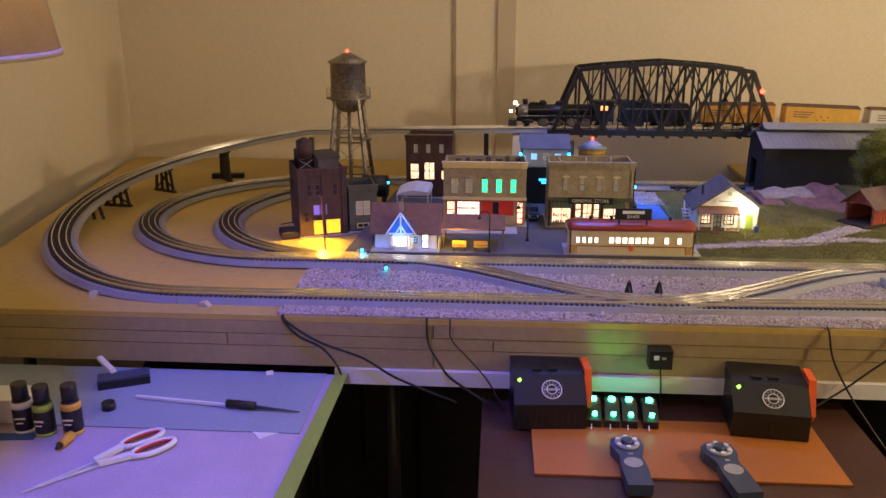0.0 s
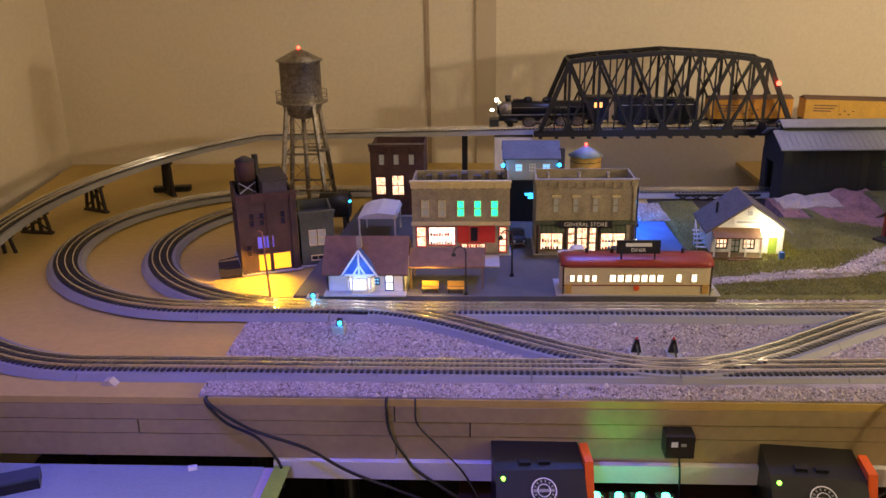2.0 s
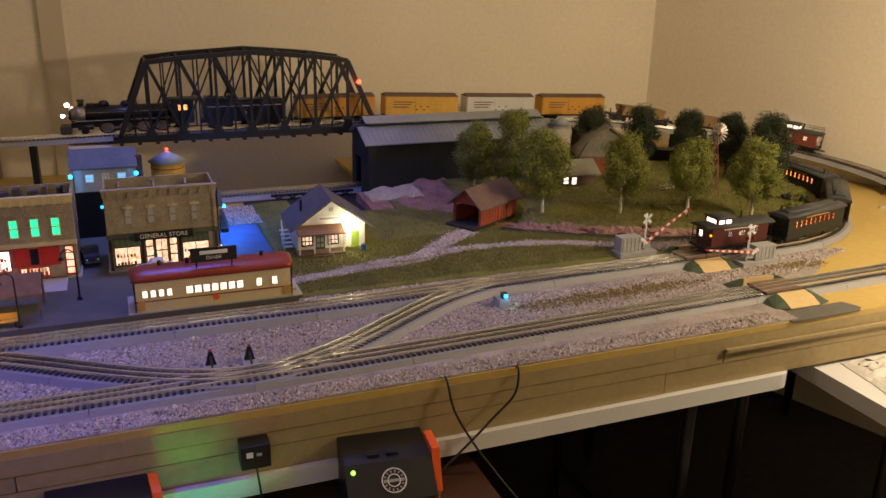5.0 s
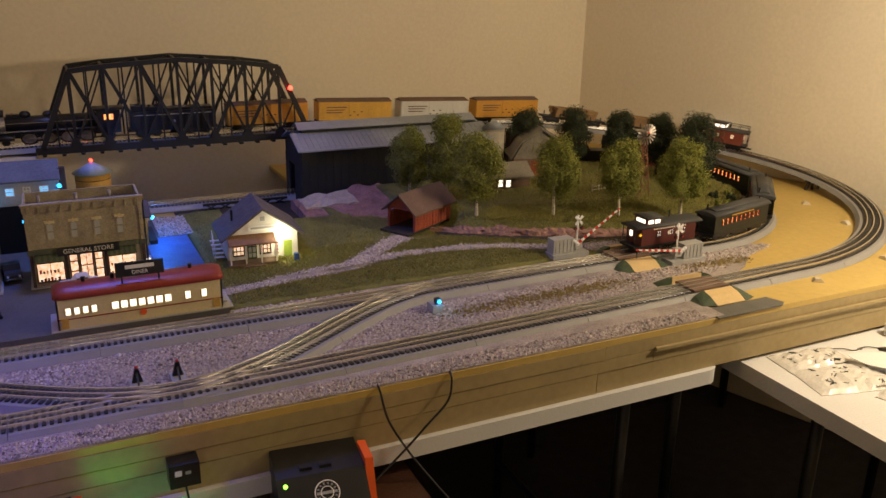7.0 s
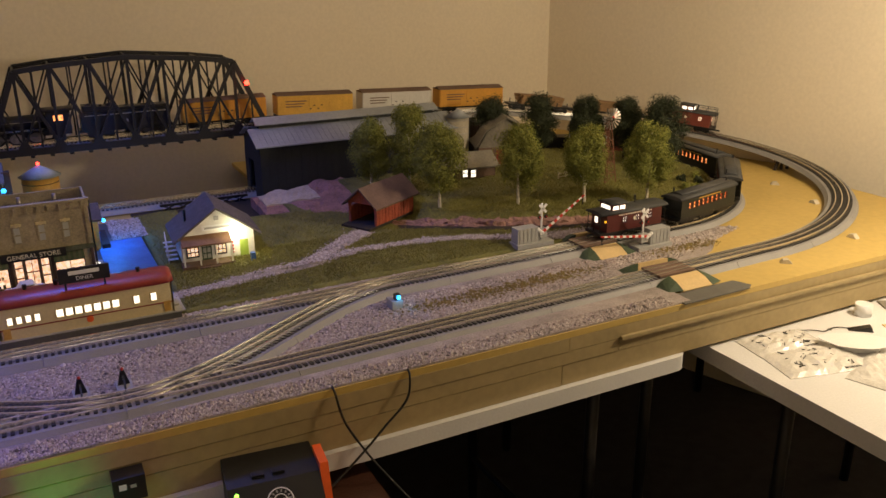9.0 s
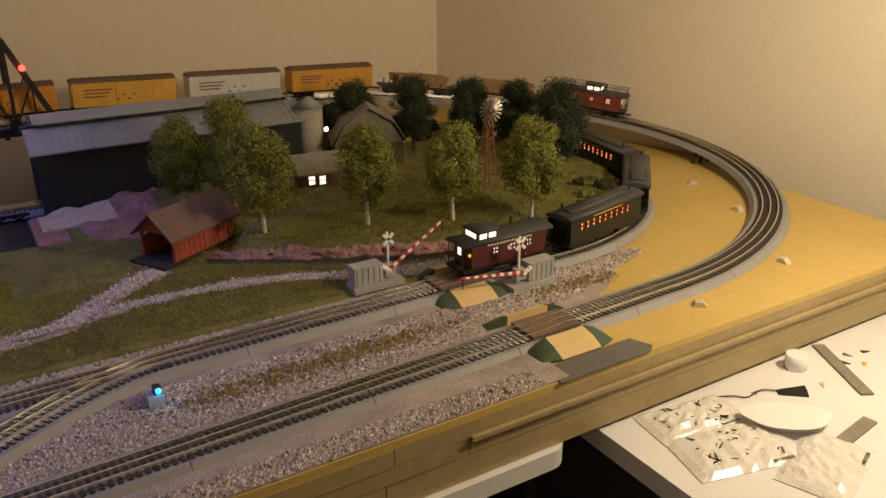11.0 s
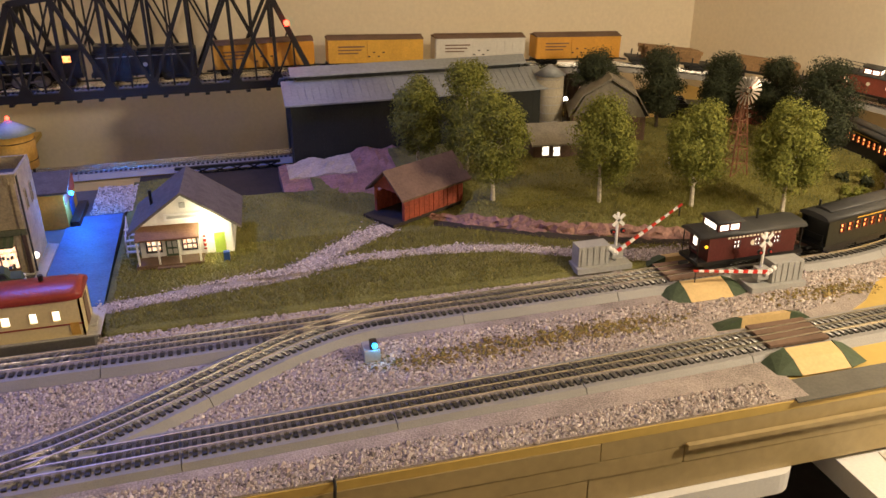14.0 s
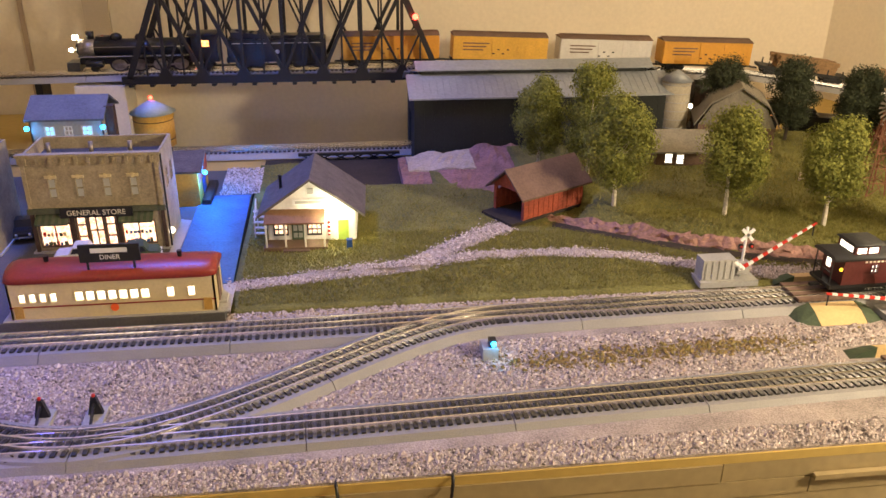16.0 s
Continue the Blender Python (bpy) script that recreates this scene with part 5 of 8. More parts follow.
for x in (0, SL - 0.006):
    part("end_wall", wall_panel(nb(), SDp - 0.0124, 0.190, 0.006, [(0.098, 0.18, 0.0, 0.125)], pose(x + 0.006, 0.0062, 0, 0, 0, 90)), SHEDW, sh)
    part("end_gable", prism(nb(), [(x, 0.0, 0.1902), (x, SDp, 0.1902), (x, 0.15, 0.228), (x, 0.09, 0.228)], (0.006, 0, 0)), SHEDW, sh)
part("roof", prism(nb(), [(-0.012, -0.020, 0.184), (-0.012, 0.095, 0.226), (-0.012, 0.095, 0.230), (-0.012, -0.020, 0.188)], (SL + 0.024, 0, 0)), METALR, sh, "grey corrugated metal slope")
part("roof", prism(nb(), [(-0.012, 0.150, 0.226), (-0.012, 0.250, 0.186), (-0.012, 0.250, 0.190), (-0.012, 0.150, 0.230)], (SL + 0.024, 0, 0)), METALR, sh)
for i in range(40):
    x = -0.008 + i * (SL + 0.016) / 39
    part("roof_rib", bar(nb(), (x, -0.020, 0.1888), (x, 0.095, 0.2308), 0.0010), METALR, sh)
mo = part("monitor", box(nb(), 0.02, SL - 0.03, 0.092, 0.152, 0.2265, 0.243), SHEDW, sh, "raised roof monitor with a dark slot")
part("monitor_roof", prism(nb(), [(0.008, 0.078, 0.2402), (0.008, 0.122, 0.2565), (0.008, 0.166, 0.2402), (0.008, 0.166, 0.2432), (0.008, 0.122, 0.2605), (0.008, 0.078, 0.2432)], (SL - 0.026, 0, 0)), METALR, mo)
for i in range(9):
    x = 0.05 + i * 0.047
    part("vent_slot", box(nb(), x, x + 0.022, 0.0895, 0.0918, 0.2305, 0.2375), BLACK, mo)

# ---- covered bridge, creek and rocks ----
cb = thing("covered_bridge", "weathered red covered bridge with brown roof", "model bridge", (1.0, 2.165, G), 30)
CL, CW, CH = 0.158, 0.080, 0.060
part("deck", box(nb(), -0.03, CL + 0.02, -CW / 2 - 0.004, CW / 2 + 0.004, 0.001, 0.007), DARKWOOD, cb)
for s in (-1, 1):
    y = s * CW / 2
    for i in range(12):
        x = i * CL / 12
        part("board", box(nb(), x + 0.0005, x + CL / 12 - 0.0005, y - 0.002, y + 0.002, 0.0072, 0.046 + 0.002 * (i % 2)), REDB, cb)
    for i in range(5):
        x = i * (CL - 0.004) / 4
        part("post", box(nb(), x, x + 0.004, y - 0.0036, y + 0.0036, 0.0071, CH), REDB, cb)
    part("plate", box(nb(), 0, CL, y - 0.003, y + 0.003, 0.0565, CH), REDB, cb)
for x in (0, CL - 0.003):
    part("portal_gable", prism(nb(), [(x, -CW / 2 - 0.003, 0.050), (x, -CW / 2 - 0.003, CH + 0.0005), (x, 0, 0.094), (x, CW / 2 + 0.003, CH + 0.0005), (x, CW / 2 + 0.003, 0.050), (x, CW / 2 - 0.012, 0.058), (x, -CW / 2 + 0.012, 0.058)], (0.003, 0, 0)), REDB, cb)
for s in (-1, 1):
    part("roof", prism(nb(), [(-0.014, s * (CW / 2 + 0.014), CH - 0.010), (-0.014, 0, 0.096), (-0.014, 0, 0.100), (-0.014, s * (CW / 2 + 0.014), CH - 0.006)], (CL + 0.028, 0, 0)), BROWNR, cb, "brown weathered roof")


def crumple(name, x0, x1, depth, height, label, seed, material, line=bank_y, n=(70, 6), start=1.0):
    """A strip of creased paper rock along the bank."""
    bm = nb()
    r = rng(int(seed * 10))
    g = []
    for i in range(n[0] + 1):
        x = x0 + (x1 - x0) * i / n[0]
        row = []
        for j in range(n[1] + 1):
            f = j / n[1]
            c = abs(noise.noise((x * 16, f * 2.2, seed))) * 1.3 + abs(noise.noise((x * 48, f * 5, seed + 3))) * 0.7
            jag = r.uniform(-1, 1)
            z = G - 0.004 + height * min(1, start + (x - x0) * 4) * f * (0.72 + 0.55 * c) + 0.0022 * jag * (0.3 + f * 0.7)
            y = line(x) - depth * (1 - f) * (0.6 + 0.9 * c) + 0.003 * jag
            row.append(bm.verts.new((x + 0.004 * r.uniform(-1, 1), y, z)))
        g.append(row)
    for a, b in zip(g, g[1:]):
        for j in range(n[1]):
            bm.faces.new((a[j], b[j], b[j + 1], a[j + 1]))
    rim = [e for e in bm.edges if len(e.link_faces) == 1]
    out = bmesh.ops.extrude_edge_only(bm, edges=rim)
    for v in out["geom"]:
        if isinstance(v, bmesh.types.BMVert):
            v.co.z = DECK + 0.001
    return tagged(part(name, bm, material), label, "rock", kind="structure")


crumple("rock_bank", 1.075, 1.70, 0.034, (HILL - G) * 0.80, "creased reddish paper rock along the creek bank", 2.0, ROCK, n=(90, 5), start=0.35)


def draped(u0, u1, v0, v1, n, lift, name, material, label, category):
    """Creased paper laid from the lower grass up to the shed."""
    bm = nb()
    g = []
    for i in range(n[0] + 1):
        u = u0 + (u1 - u0) * i / n[0]
        row = []
        for j in range(n[1] + 1):
            v = v0 + (v1 - v0) * j / n[1]
            x = 0.815 + 0.30 * u
            lo = 2.345 - 0.075 * u + 0.014 * noise.noise((u * 7, 0.3, 2.0))
            y = lo + (2.535 - lo) * v
            fold = abs(noise.noise((u * 5.5 + v * 2.0, v * 1.3, 5.0))) + 0.45 * abs(noise.noise((u * 14 - v * 6, v * 4, 9.0)))
            z = G - 0.004 + (0.008 + 0.022 * u * u * (3 - 2 * u)) * v ** 0.6 + 0.022 * fold * (0.35 + 0.65 * v) + lift
            row.append(bm.verts.new((x, y, z)))
        g.append(row)
    for a, b in zip(g, g[1:]):
        for j in range(n[1]):
            bm.faces.new((a[j], b[j], b[j + 1], a[j + 1]))
    rim = [e for e in bm.edges if len(e.link_faces) == 1]
    for v in bmesh.ops.extrude_edge_only(bm, edges=rim)["geom"]:
        if isinstance(v, bmesh.types.BMVert):
            v.co.z = DECK + 0.001 if lift == 0 else v.co.z - 0.006
    return tagged(part(name, bm, material), label, category, kind="structure")


draped(0, 1, 0, 1, (26, 9), 0, "rock_bank", mat("mauve_rock_paper", (0.29, 0.155, 0.145), 0.7, var=0.3, scale=30, bump=0.3), "creased mauve paper rock draped below the shed", "rock")
draped(0.06, 0.55, 0.5, 0.98, (20, 10), 0.004, "plaster_bank", PALEROCK, "pale plaster ledge before the shed", "ledge")
# No real hollow: a flat sheet whose dark colour stands for its shade.
flat("hollow_shade_sheet", [(0.508, 2.36), (0.85, 2.34), (0.85, 2.62), (0.508, 2.62)], DECK, DECK + 0.003, DARKWOOD, "flat dark sheet standing in for the shaded hollow under the back line", "hollow")
# creek bed below the bank
bm = nb()
rows_c = []
for i in range(50):
    x = 1.08 + 0.60 * i / 49
    y = bank_y(x) - 0.036
    rows_c.append([bm.verts.new((x - 0.006, y - 0.015, land(x, y - 0.015) + 0.001)), bm.verts.new((x + 0.002, y + 0.008, land(x, y) + 0.002))])
for a, b in zip(rows_c, rows_c[1:]):
    bm.faces.new((a[0], b[0], b[1], a[1]))
tagged(part("creek_bed", bm, DARKWOOD), "thin dark dry creek line below the bank", "creek", kind="structure")

# ---- grade crossing ----


def ramp(x0, x1, y_low, y_high, h, base, label):
    """A road ramp that climbs to the rails, with green sloping flanks."""
    t = thing("crossing_ramp", label, "road ramp", ((x0 + x1) / 2, y_high, base), group="crossing ramps")
    w, dy = (x1 - x0) / 2, y_low - y_high
    part("road", prism(nb(), [(-w * 0.62, 0, 0), (-w * 0.62, 0, h), (-w * 0.62, dy * 0.5, h * 0.72), (-w * 0.62, dy, 0.001), (-w * 0.62, dy, 0)], (w * 1.24, 0, 0)), TANR, t, "tan road surface")
    for s in (-1, 1):
        bm = nb()
        a = [bm.verts.new(p) for p in ((s * w * 0.625, 0, 0), (s * w * 0.625, 0, h + 0.0015), (s * w * 0.625, dy * 0.5, h * 0.74), (s * w * 0.64, dy, 0.0012), (s * w * 0.64, dy, 0), (s * w * 1.15, dy * 0.8, 0), (s * w * 1.2, dy * 0.05, 0), (s * w * 0.95, 0, h * 0.6))]
        for f in ((0, 1, 7, 6), (1, 2, 5, 7), (7, 5, 6), (2, 3, 5), (3, 4, 5), (0, 6, 5, 4), (0, 4, 3, 2, 1)):
            try:
                bm.faces.new([a[i] for i in f])
            except ValueError:
                pass
        part("flank", bm, GREENR, t, "dark green grass flank")


ramp(1.375, 1.497, 1.727, 1.771, 0.017, DECK + 0.003, "tan road ramp with green sides at the inner line")
ramp(1.400, 1.533, 1.664, 1.634, 0.016, DECK + 0.0035, "tan road ramp with green sides between the lines")
ramp(1.408, 1.532, 1.499, 1.545, 0.017, DECK + 0.003, "tan road ramp with green sides at the front line")
ramp(1.400, 1.515, 1.898, 1.857, 0.014, DECK + 0.008, "tan road ramp with green sides behind the inner line")
flat("ramp_slab", [(1.388, 1.449), (1.565, 1.451), (1.58, 1.462), (1.565, 1.498), (1.395, 1.496)], DECK + 0.0005, DECK + 0.003, mat("dark_grey_card", (0.12, 0.115, 0.10), 0.8), "grey card under the front ramp", "slab")
for yy, xx in ((1.588, 1.468), (1.810, 1.435)):
    cx = thing("crossing_planks", "brown planks between the rails at the crossing", "road crossing", (xx, yy, FLAT + 0.0138 + (0.004 if yy > 1.7 else 0)), group="crossing planks")
    for s in (-0.0245, -0.0082, 0.0082, 0.0245):
        part("plank", box(nb(), -0.048, 0.048, s - 0.0058, s + 0.0058, 0, 0.0042), BROWNR, cx)


def gate(x, y, base, side, lift, label):
    t = thing("crossing_gate", label, "crossing gate", (x, y, base), group="crossing gates")
    part("slab", box(nb(), -0.05, 0.05, -0.02, 0.02, 0, 0.010), GREYP, t, "grey concrete-look base", bevel=0.0015)
    bx = -side * 0.018
    part("relay_box", box(nb(), bx - 0.028, bx + 0.028, -0.012, 0.016, 0.0102, 0.046), GREYP, t, "grey equipment box", bevel=0.0012)
    for k in range(5):
        xx = bx - 0.022 + k * 0.011
        part("box_rib", box(nb(), xx - 0.0012, xx + 0.0012, -0.0134, -0.0122, 0.012, 0.044), GREYP, t)
    px = side * 0.026
    part("post", cyl(nb(), (px, 0, 0.010), (px, 0, 0.098), 0.0024, n=10), WHITE, t, "white post")
    part("mechanism", box(nb(), px - 0.010, px + 0.010, -0.010, 0.006, 0.018, 0.038), GREYP, t, bevel=0.001)
    for a in (45, -45):
        d = Vector((math.cos(radians(a)), 0, math.sin(radians(a)))) * 0.014
        c = Vector((px, -0.004, 0.086))
        part("crossbuck", bar(nb(), c - d, c + d, 0.0022, 0.0055), WHITE, t, "white crossbuck board")
    for k in (-1, 1):
        part("lamp_hood", cyl(nb(), (px + k * 0.009, -0.002, 0.066), (px + k * 0.009, -0.006, 0.066), 0.0045, n=12), BLACK, t)
        part("lamp_lens", ball(nb(), (px + k * 0.009, -0.0065, 0.066), 0.0022, 8), REDS, t, "red lens")
    ang = radians(lift)
    d = Vector((side * math.cos(ang), 0, math.sin(ang)))
    up = Vector((-side * math.sin(ang), 0, math.cos(ang)))
    c = Vector((px, -0.012, 0.034))
    for k in range(16):
        p, q = c + d * (-0.012 + k * 0.0090), c + d * (-0.012 + (k + 1) * 0.0090 - 0.0001)
        part("arm_stripe", bar(nb(), p, q, 0.003, 0.0062 - 0.00022 * k), REDS if k % 2 else WHITE, t)
    tip = c + d * 0.128
    part("tip_rod", bar(nb(), tip, tip - Vector((0, 0, 0.020)), 0.0016), BLACK, t)
    for k in range(3):
        part("counterweight", ball(nb(), (px - side * (0.004 + 0.006 * k), -0.011, 0.030 + 0.004 * k), 0.005, 8), WHITE, t)
    return t


gate(1.308, 1.875, DECK + 0.010, 1, 33, "grey-boxed crossing gate with its striped arm half raised")
gate(1.556, 1.747, DECK + 0.003, -1, 8, "grey-boxed crossing gate with its striped arm lowered")

# ---- signals, bumpers, shims ----
for x, y, z in ((0.882, 1.700, DECK + 0.003), (-0.226, 1.696, DECK + 0.003), (-0.302, 1.826, DECK + 0.004)):
    sgl = thing("switch_lantern", "small grey switch motor with a blue lamp", "switch lamp", (x, y, z), group="switch lanterns")
    part("housing", box(nb(), -0.014, 0.008, -0.012, 0.018, 0, 0.018), GREYP, sgl, bevel=0.003)
    part("lantern", box(nb(), -0.005, 0.005, -0.007, 0.005, 0.018, 0.029), BLACK, sgl, bevel=0.001)
    part("lens", ball(nb(), (0.001, -0.008, 0.024), 0.0042, 8), BLUELED, sgl, "glowing blue lens")
    lamp("switch_lantern_light", "POINT", (x + 0.004, y - 0.02, z + 0.026), 0.012, (0.05, 0.5, 1.0), 0.003)
for x in (0.305, 0.368):
    bp_ = thing("track_bumper", "small black bumper with a red tip", "bumper", (x, 1.606, DECK + 0.0035), group="track bumpers")
    part("foot", box(nb(), -0.012, 0.012, -0.036, 0.022, 0, 0.006), GREYP, bp_, bevel=0.001)
    part("frame", prism(nb(), [(-0.009, 0.004, 0.006), (0.009, 0.004, 0.006), (0.003, 0.004, 0.030), (-0.003, 0.004, 0.030)], (0, 0.006, 0)), BLACK, bp_)
    part("brace", bar(nb(), (0, 0.004, 0.022), (0, -0.022, 0.007), 0.003), BLACK, bp_)
    part("lamp_tip", ball(nb(), (0, 0.007, 0.032), 0.0026, 8), REDS, bp_)
for x, y in ((1.755, 1.525), (2.04, 1.573), (2.275, 2.02), (2.21, 1.826), (-0.578, 1.498), (-0.836, 1.545)):
    w = thing("track_shim", "small white foam wedge by the raised track", "shim", (x, y, DECK), rng(int(x * 97)).uniform(0, 180), group="track shims")
    part("wedge", prism(nb(), [(-0.013, -0.008, 0), (0.013, -0.008, 0), (0.008, -0.008, 0.008), (-0.003, -0.008, 0.010)], (0, 0.016, 0)), mat("white_foam", (0.52, 0.46, 0.34), 0.8) if x == 1.755 else bpy.data.materials["white_foam"], w, bevel=0.0025)

# ---- farm on the plateau ----
sl = thing("farm_silo", "pale round silo with a grey cone roof", "silo", (1.480, 2.560, HILL - 0.004))
sl.scale = (1.12, 1.12, 0.98)
part("drum", cyl(nb(), (0, 0, 0), (0, 0, 0.148), 0.030, n=24), mat("pale_silo_staves", (0.40, 0.36, 0.28), 0.8, var=0.15), sl)
part("cone_roof", cyl(nb(), (0, 0, 0.1482), (0, 0, 0.172), 0.034, 0.003, n=24), METALR, sl)
for z in np.linspace(0.015, 0.14, 7):
    part("hoop", cyl(nb(), (0, 0, z), (0, 0, z + 0.0015), 0.0306, n=24), GREYP, sl)
fh = thing("farm_house", "low dark farmhouse with two lit windows", "model building", (1.366, 2.357, HILL - 0.008), -6)
fh.scale = (1.06, 1.06, 1.0)
ops_h = [(0.018, 0.034, 0.014, 0.036), (0.042, 0.058, 0.012, 0.034)]
for m, oo, ww in zip(sides(0.115, 0.09), (ops_h, (), (), ()), (0.115, 0.09, 0.115, 0.09)):
    part("wall", wall_panel(nb(), ww, 0.046, 0.003, oo, m), BROWNR, fh, "dark brown boards")
for q in ops_h:
    window(fh, q, pose(0, 0, 0), WHITE, WHITEWIN, 1, 2, fw=0.0012)
part("roof", prism(nb(), [(-0.008, -0.014, 0.040), (-0.008, 0.045, 0.072), (-0.008, 0.104, 0.040), (-0.008, 0.104, 0.044), (-0.008, 0.045, 0.077), (-0.008, -0.014, 0.044)], (0.131, 0, 0)), BARNROOF, fh, "grey shingle roof")
part("porch", box(nb(), 0.01, 0.07, -0.02, -0.0005, -0.001, 0.003), GREYP, fh)
ba = thing("gambrel_barn", "grey-roofed gambrel barn behind the birches", "model building", (1.512, 2.485, HILL - 0.003), -20)
ba.scale = (1.22, 0.78, 1.14)
BW, BD = 0.14, 0.15
gp = [(-0.008, 0.048), (0.018, 0.094), (BW / 2, 0.128), (BW - 0.018, 0.094), (BW + 0.008, 0.048)]
part("body", box(nb(), 0, BW, 0, BD, 0, 0.050), BROWNR, ba, "brown board walls")
for y in (0.0, BD - 0.003):
    part("gable", prism(nb(), [(0, y, 0.0502), (BW, y, 0.0502), (BW - 0.022, y, 0.092), (BW / 2, y, 0.125), (0.022, y, 0.092)], (0, 0.003, 0)), BARNROOF, ba)
for (a, b), (c, d) in zip(gp, gp[1:]):
    part("roof", prism(nb(), [(a, -0.012, b), (c, -0.012, d), (c, -0.012, d + 0.004), (a, -0.012, b + 0.004)], (0, BD + 0.024, 0)), BARNROOF, ba, "grey weathered roof panel")
part("door", box(nb(), 0.045, 0.095, -0.002, -0.0003, 0.002, 0.044), REDB, ba)
bt = thing("brick_farm_tower", "narrow dark brick tower with small lit windows", "model building", (1.545, 2.565, HILL - 0.004))
bt.scale = (0.8, 0.8, 0.8)
part("shaft", box(nb(), 0, 0.042, 0, 0.04, 0, 0.150), BRICKD, bt, bevel=0.001)
part("cap", box(nb(), -0.003, 0.045, -0.003, 0.043, 0.1502, 0.155), ROOFD, bt)
for z in (0.09, 0.125):
    window(bt, (0.012, 0.028, z, z + 0.016), pose(0, -0.0046, 0), BRICKD, WARMWIN, 1, 2)
wm = thing("farm_windmill", "rusty lattice farm windmill with a red tail", "windmill", (1.737, 2.15, HILL - 0.004))
for a in (-1, 1):
    for b in (-1, 1):
        part("leg", bar(nb(), (a * 0.020, b * 0.020, 0), (a * 0.004, b * 0.004, 0.175), 0.003), BRASSY, wm)
for z in (0.03, 0.06, 0.09, 0.12, 0.15):
    f = 1 - z / 0.22
    for a, b, c, d in ((-1, -1, 1, -1), (1, -1, 1, 1), (1, 1, -1, 1), (-1, 1, -1, -1)):
        part("girt", bar(nb(), (a * 0.020 * f, b * 0.020 * f, z), (c * 0.020 * f, d * 0.020 * f, z), 0.0018), BRASSY, wm)
        part("brace", bar(nb(), (a * 0.020 * f, b * 0.020 * f, z - 0.028), (c * 0.020 * f, d * 0.020 * f, z), 0.0012), BRASSY, wm)
hub = part("wheel_hub", cyl(nb(), (0, -0.012, 0.182), (0, 0.01, 0.182), 0.004, n=10), SILVER, wm)
for k in range(18):
    a = 2 * math.pi * k / 18
    d = Vector((math.cos(a), 0, math.sin(a)))
    e = Vector((-math.sin(a), 0.35, math.cos(a))) * 0.0026
    c = Vector((0, -0.012, 0.182))
    part("blade", prism(nb(), [c + d * 0.009 - e * 0.5, c + d * 0.030 - e, c + d * 0.030 + e, c + d * 0.009 + e * 0.5], (0, 0.0006, 0)), SILVER, hub)
part("tail", prism(nb(), [(0.012, 0.006, 0.182), (0.040, 0.02, 0.174), (0.040, 0.02, 0.192)], (0.0004, 0.0008, 0)), REDS, wm, "red tail vane")
fn = thing("farm_fence", "small pale rail fence in the yard", "fence", (1.63, 2.23, HILL - 0.004), 8)
for k in range(5):
    part("post", box(nb(), k * 0.026 - 0.0015, k * 0.026 + 0.0015, -0.0015, 0.0015, 0, 0.024), BIRCH, fn)
for z in (0.010, 0.019):
    part("fence_rail", box(nb(), -0.003, 0.107, -0.0025, -0.0017, z - 0.0015, z + 0.0015), BIRCH, fn)

# ---- trees ----


def crown_mesh(name, seed, material, h, rad, low, count=46, per=520, leaf=0.0025):
    r = rng(seed)
    v, f = [], []
    cl = []
    while len(cl) < count:
        a, z, q = r.uniform(0, 6.283), r.uniform(0, 1), r.uniform(0.1, 1) ** 0.5
        prof = math.sin(math.pi * (0.12 + 0.80 * z ** 0.85)) ** 0.7
        cl.append((rad * prof * q * math.cos(a) * 0.82, rad * prof * q * math.sin(a) * 0.82, low + (h - low) * (0.06 + 0.86 * z), r.uniform(0.20, 0.34) * rad * 1.5))
    for cx_, cy_, cz_, cr in cl:
        for _ in range(per):
            d = Vector((r.gauss(0, 1), r.gauss(0, 1), r.gauss(0, 1))).normalized()
            p = Vector((cx_, cy_, cz_)) + d * cr * r.uniform(0.45, 1.12)
            t1 = Vector((r.gauss(0, 1), r.gauss(0, 1), r.gauss(0, 1)))
            u = (d.cross(t1)).normalized()
            w = (d + 0.6 * u.cross(d)).normalized().cross(u)
            s = leaf * r.uniform(0.6, 1.25)
            i = len(v)
            v += [p - u * s, p + w * s * 0.6, p + u * s, p - w * s * 0.6]
            f.append((i, i + 1, i + 2, i + 3))
    me = bpy.data.meshes.new(name)
    me.from_pydata([tuple(q) for q in v], [], f)
    me.materials.append(material)
    return me, cl


def make_tree(label, place, h, rad, seed, leafm, barkm, lean=0.0):
    r = rng(seed)
    t = thing("model_tree", label, "model tree", place, r.uniform(0, 360), group="model trees")
    low = h * 0.24
    me, cl = crown_mesh("crown", seed, leafm, h, rad, low)
    ob = new("crown", me)
    ob.parent = t
    bm = nb()
    pts = [(0, 0, -0.004), (lean * 0.3, 0.001, h * 0.22), (lean, 0.002, h * 0.5), (lean * 0.6, 0, h * 0.88)]
    rs_ = [0.0048, 0.0036, 0.0026, 0.0008]
    for (p, q), (a, b) in zip(zip(pts, pts[1:]), zip(rs_, rs_[1:])):
        cyl(bm, p, q, a, b, n=8)
    part("trunk", bm, barkm, t)
    for c in cl[:11]:
        z = max(h * 0.2, c[2] - r.uniform(0.02, 0.05))
        part("limb", cyl(nb(), (lean * 0.5, 0.001, z), (c[0] * 0.9, c[1] * 0.9, c[2]), 0.0015, 0.0005, n=5), barkm, t)
    return t


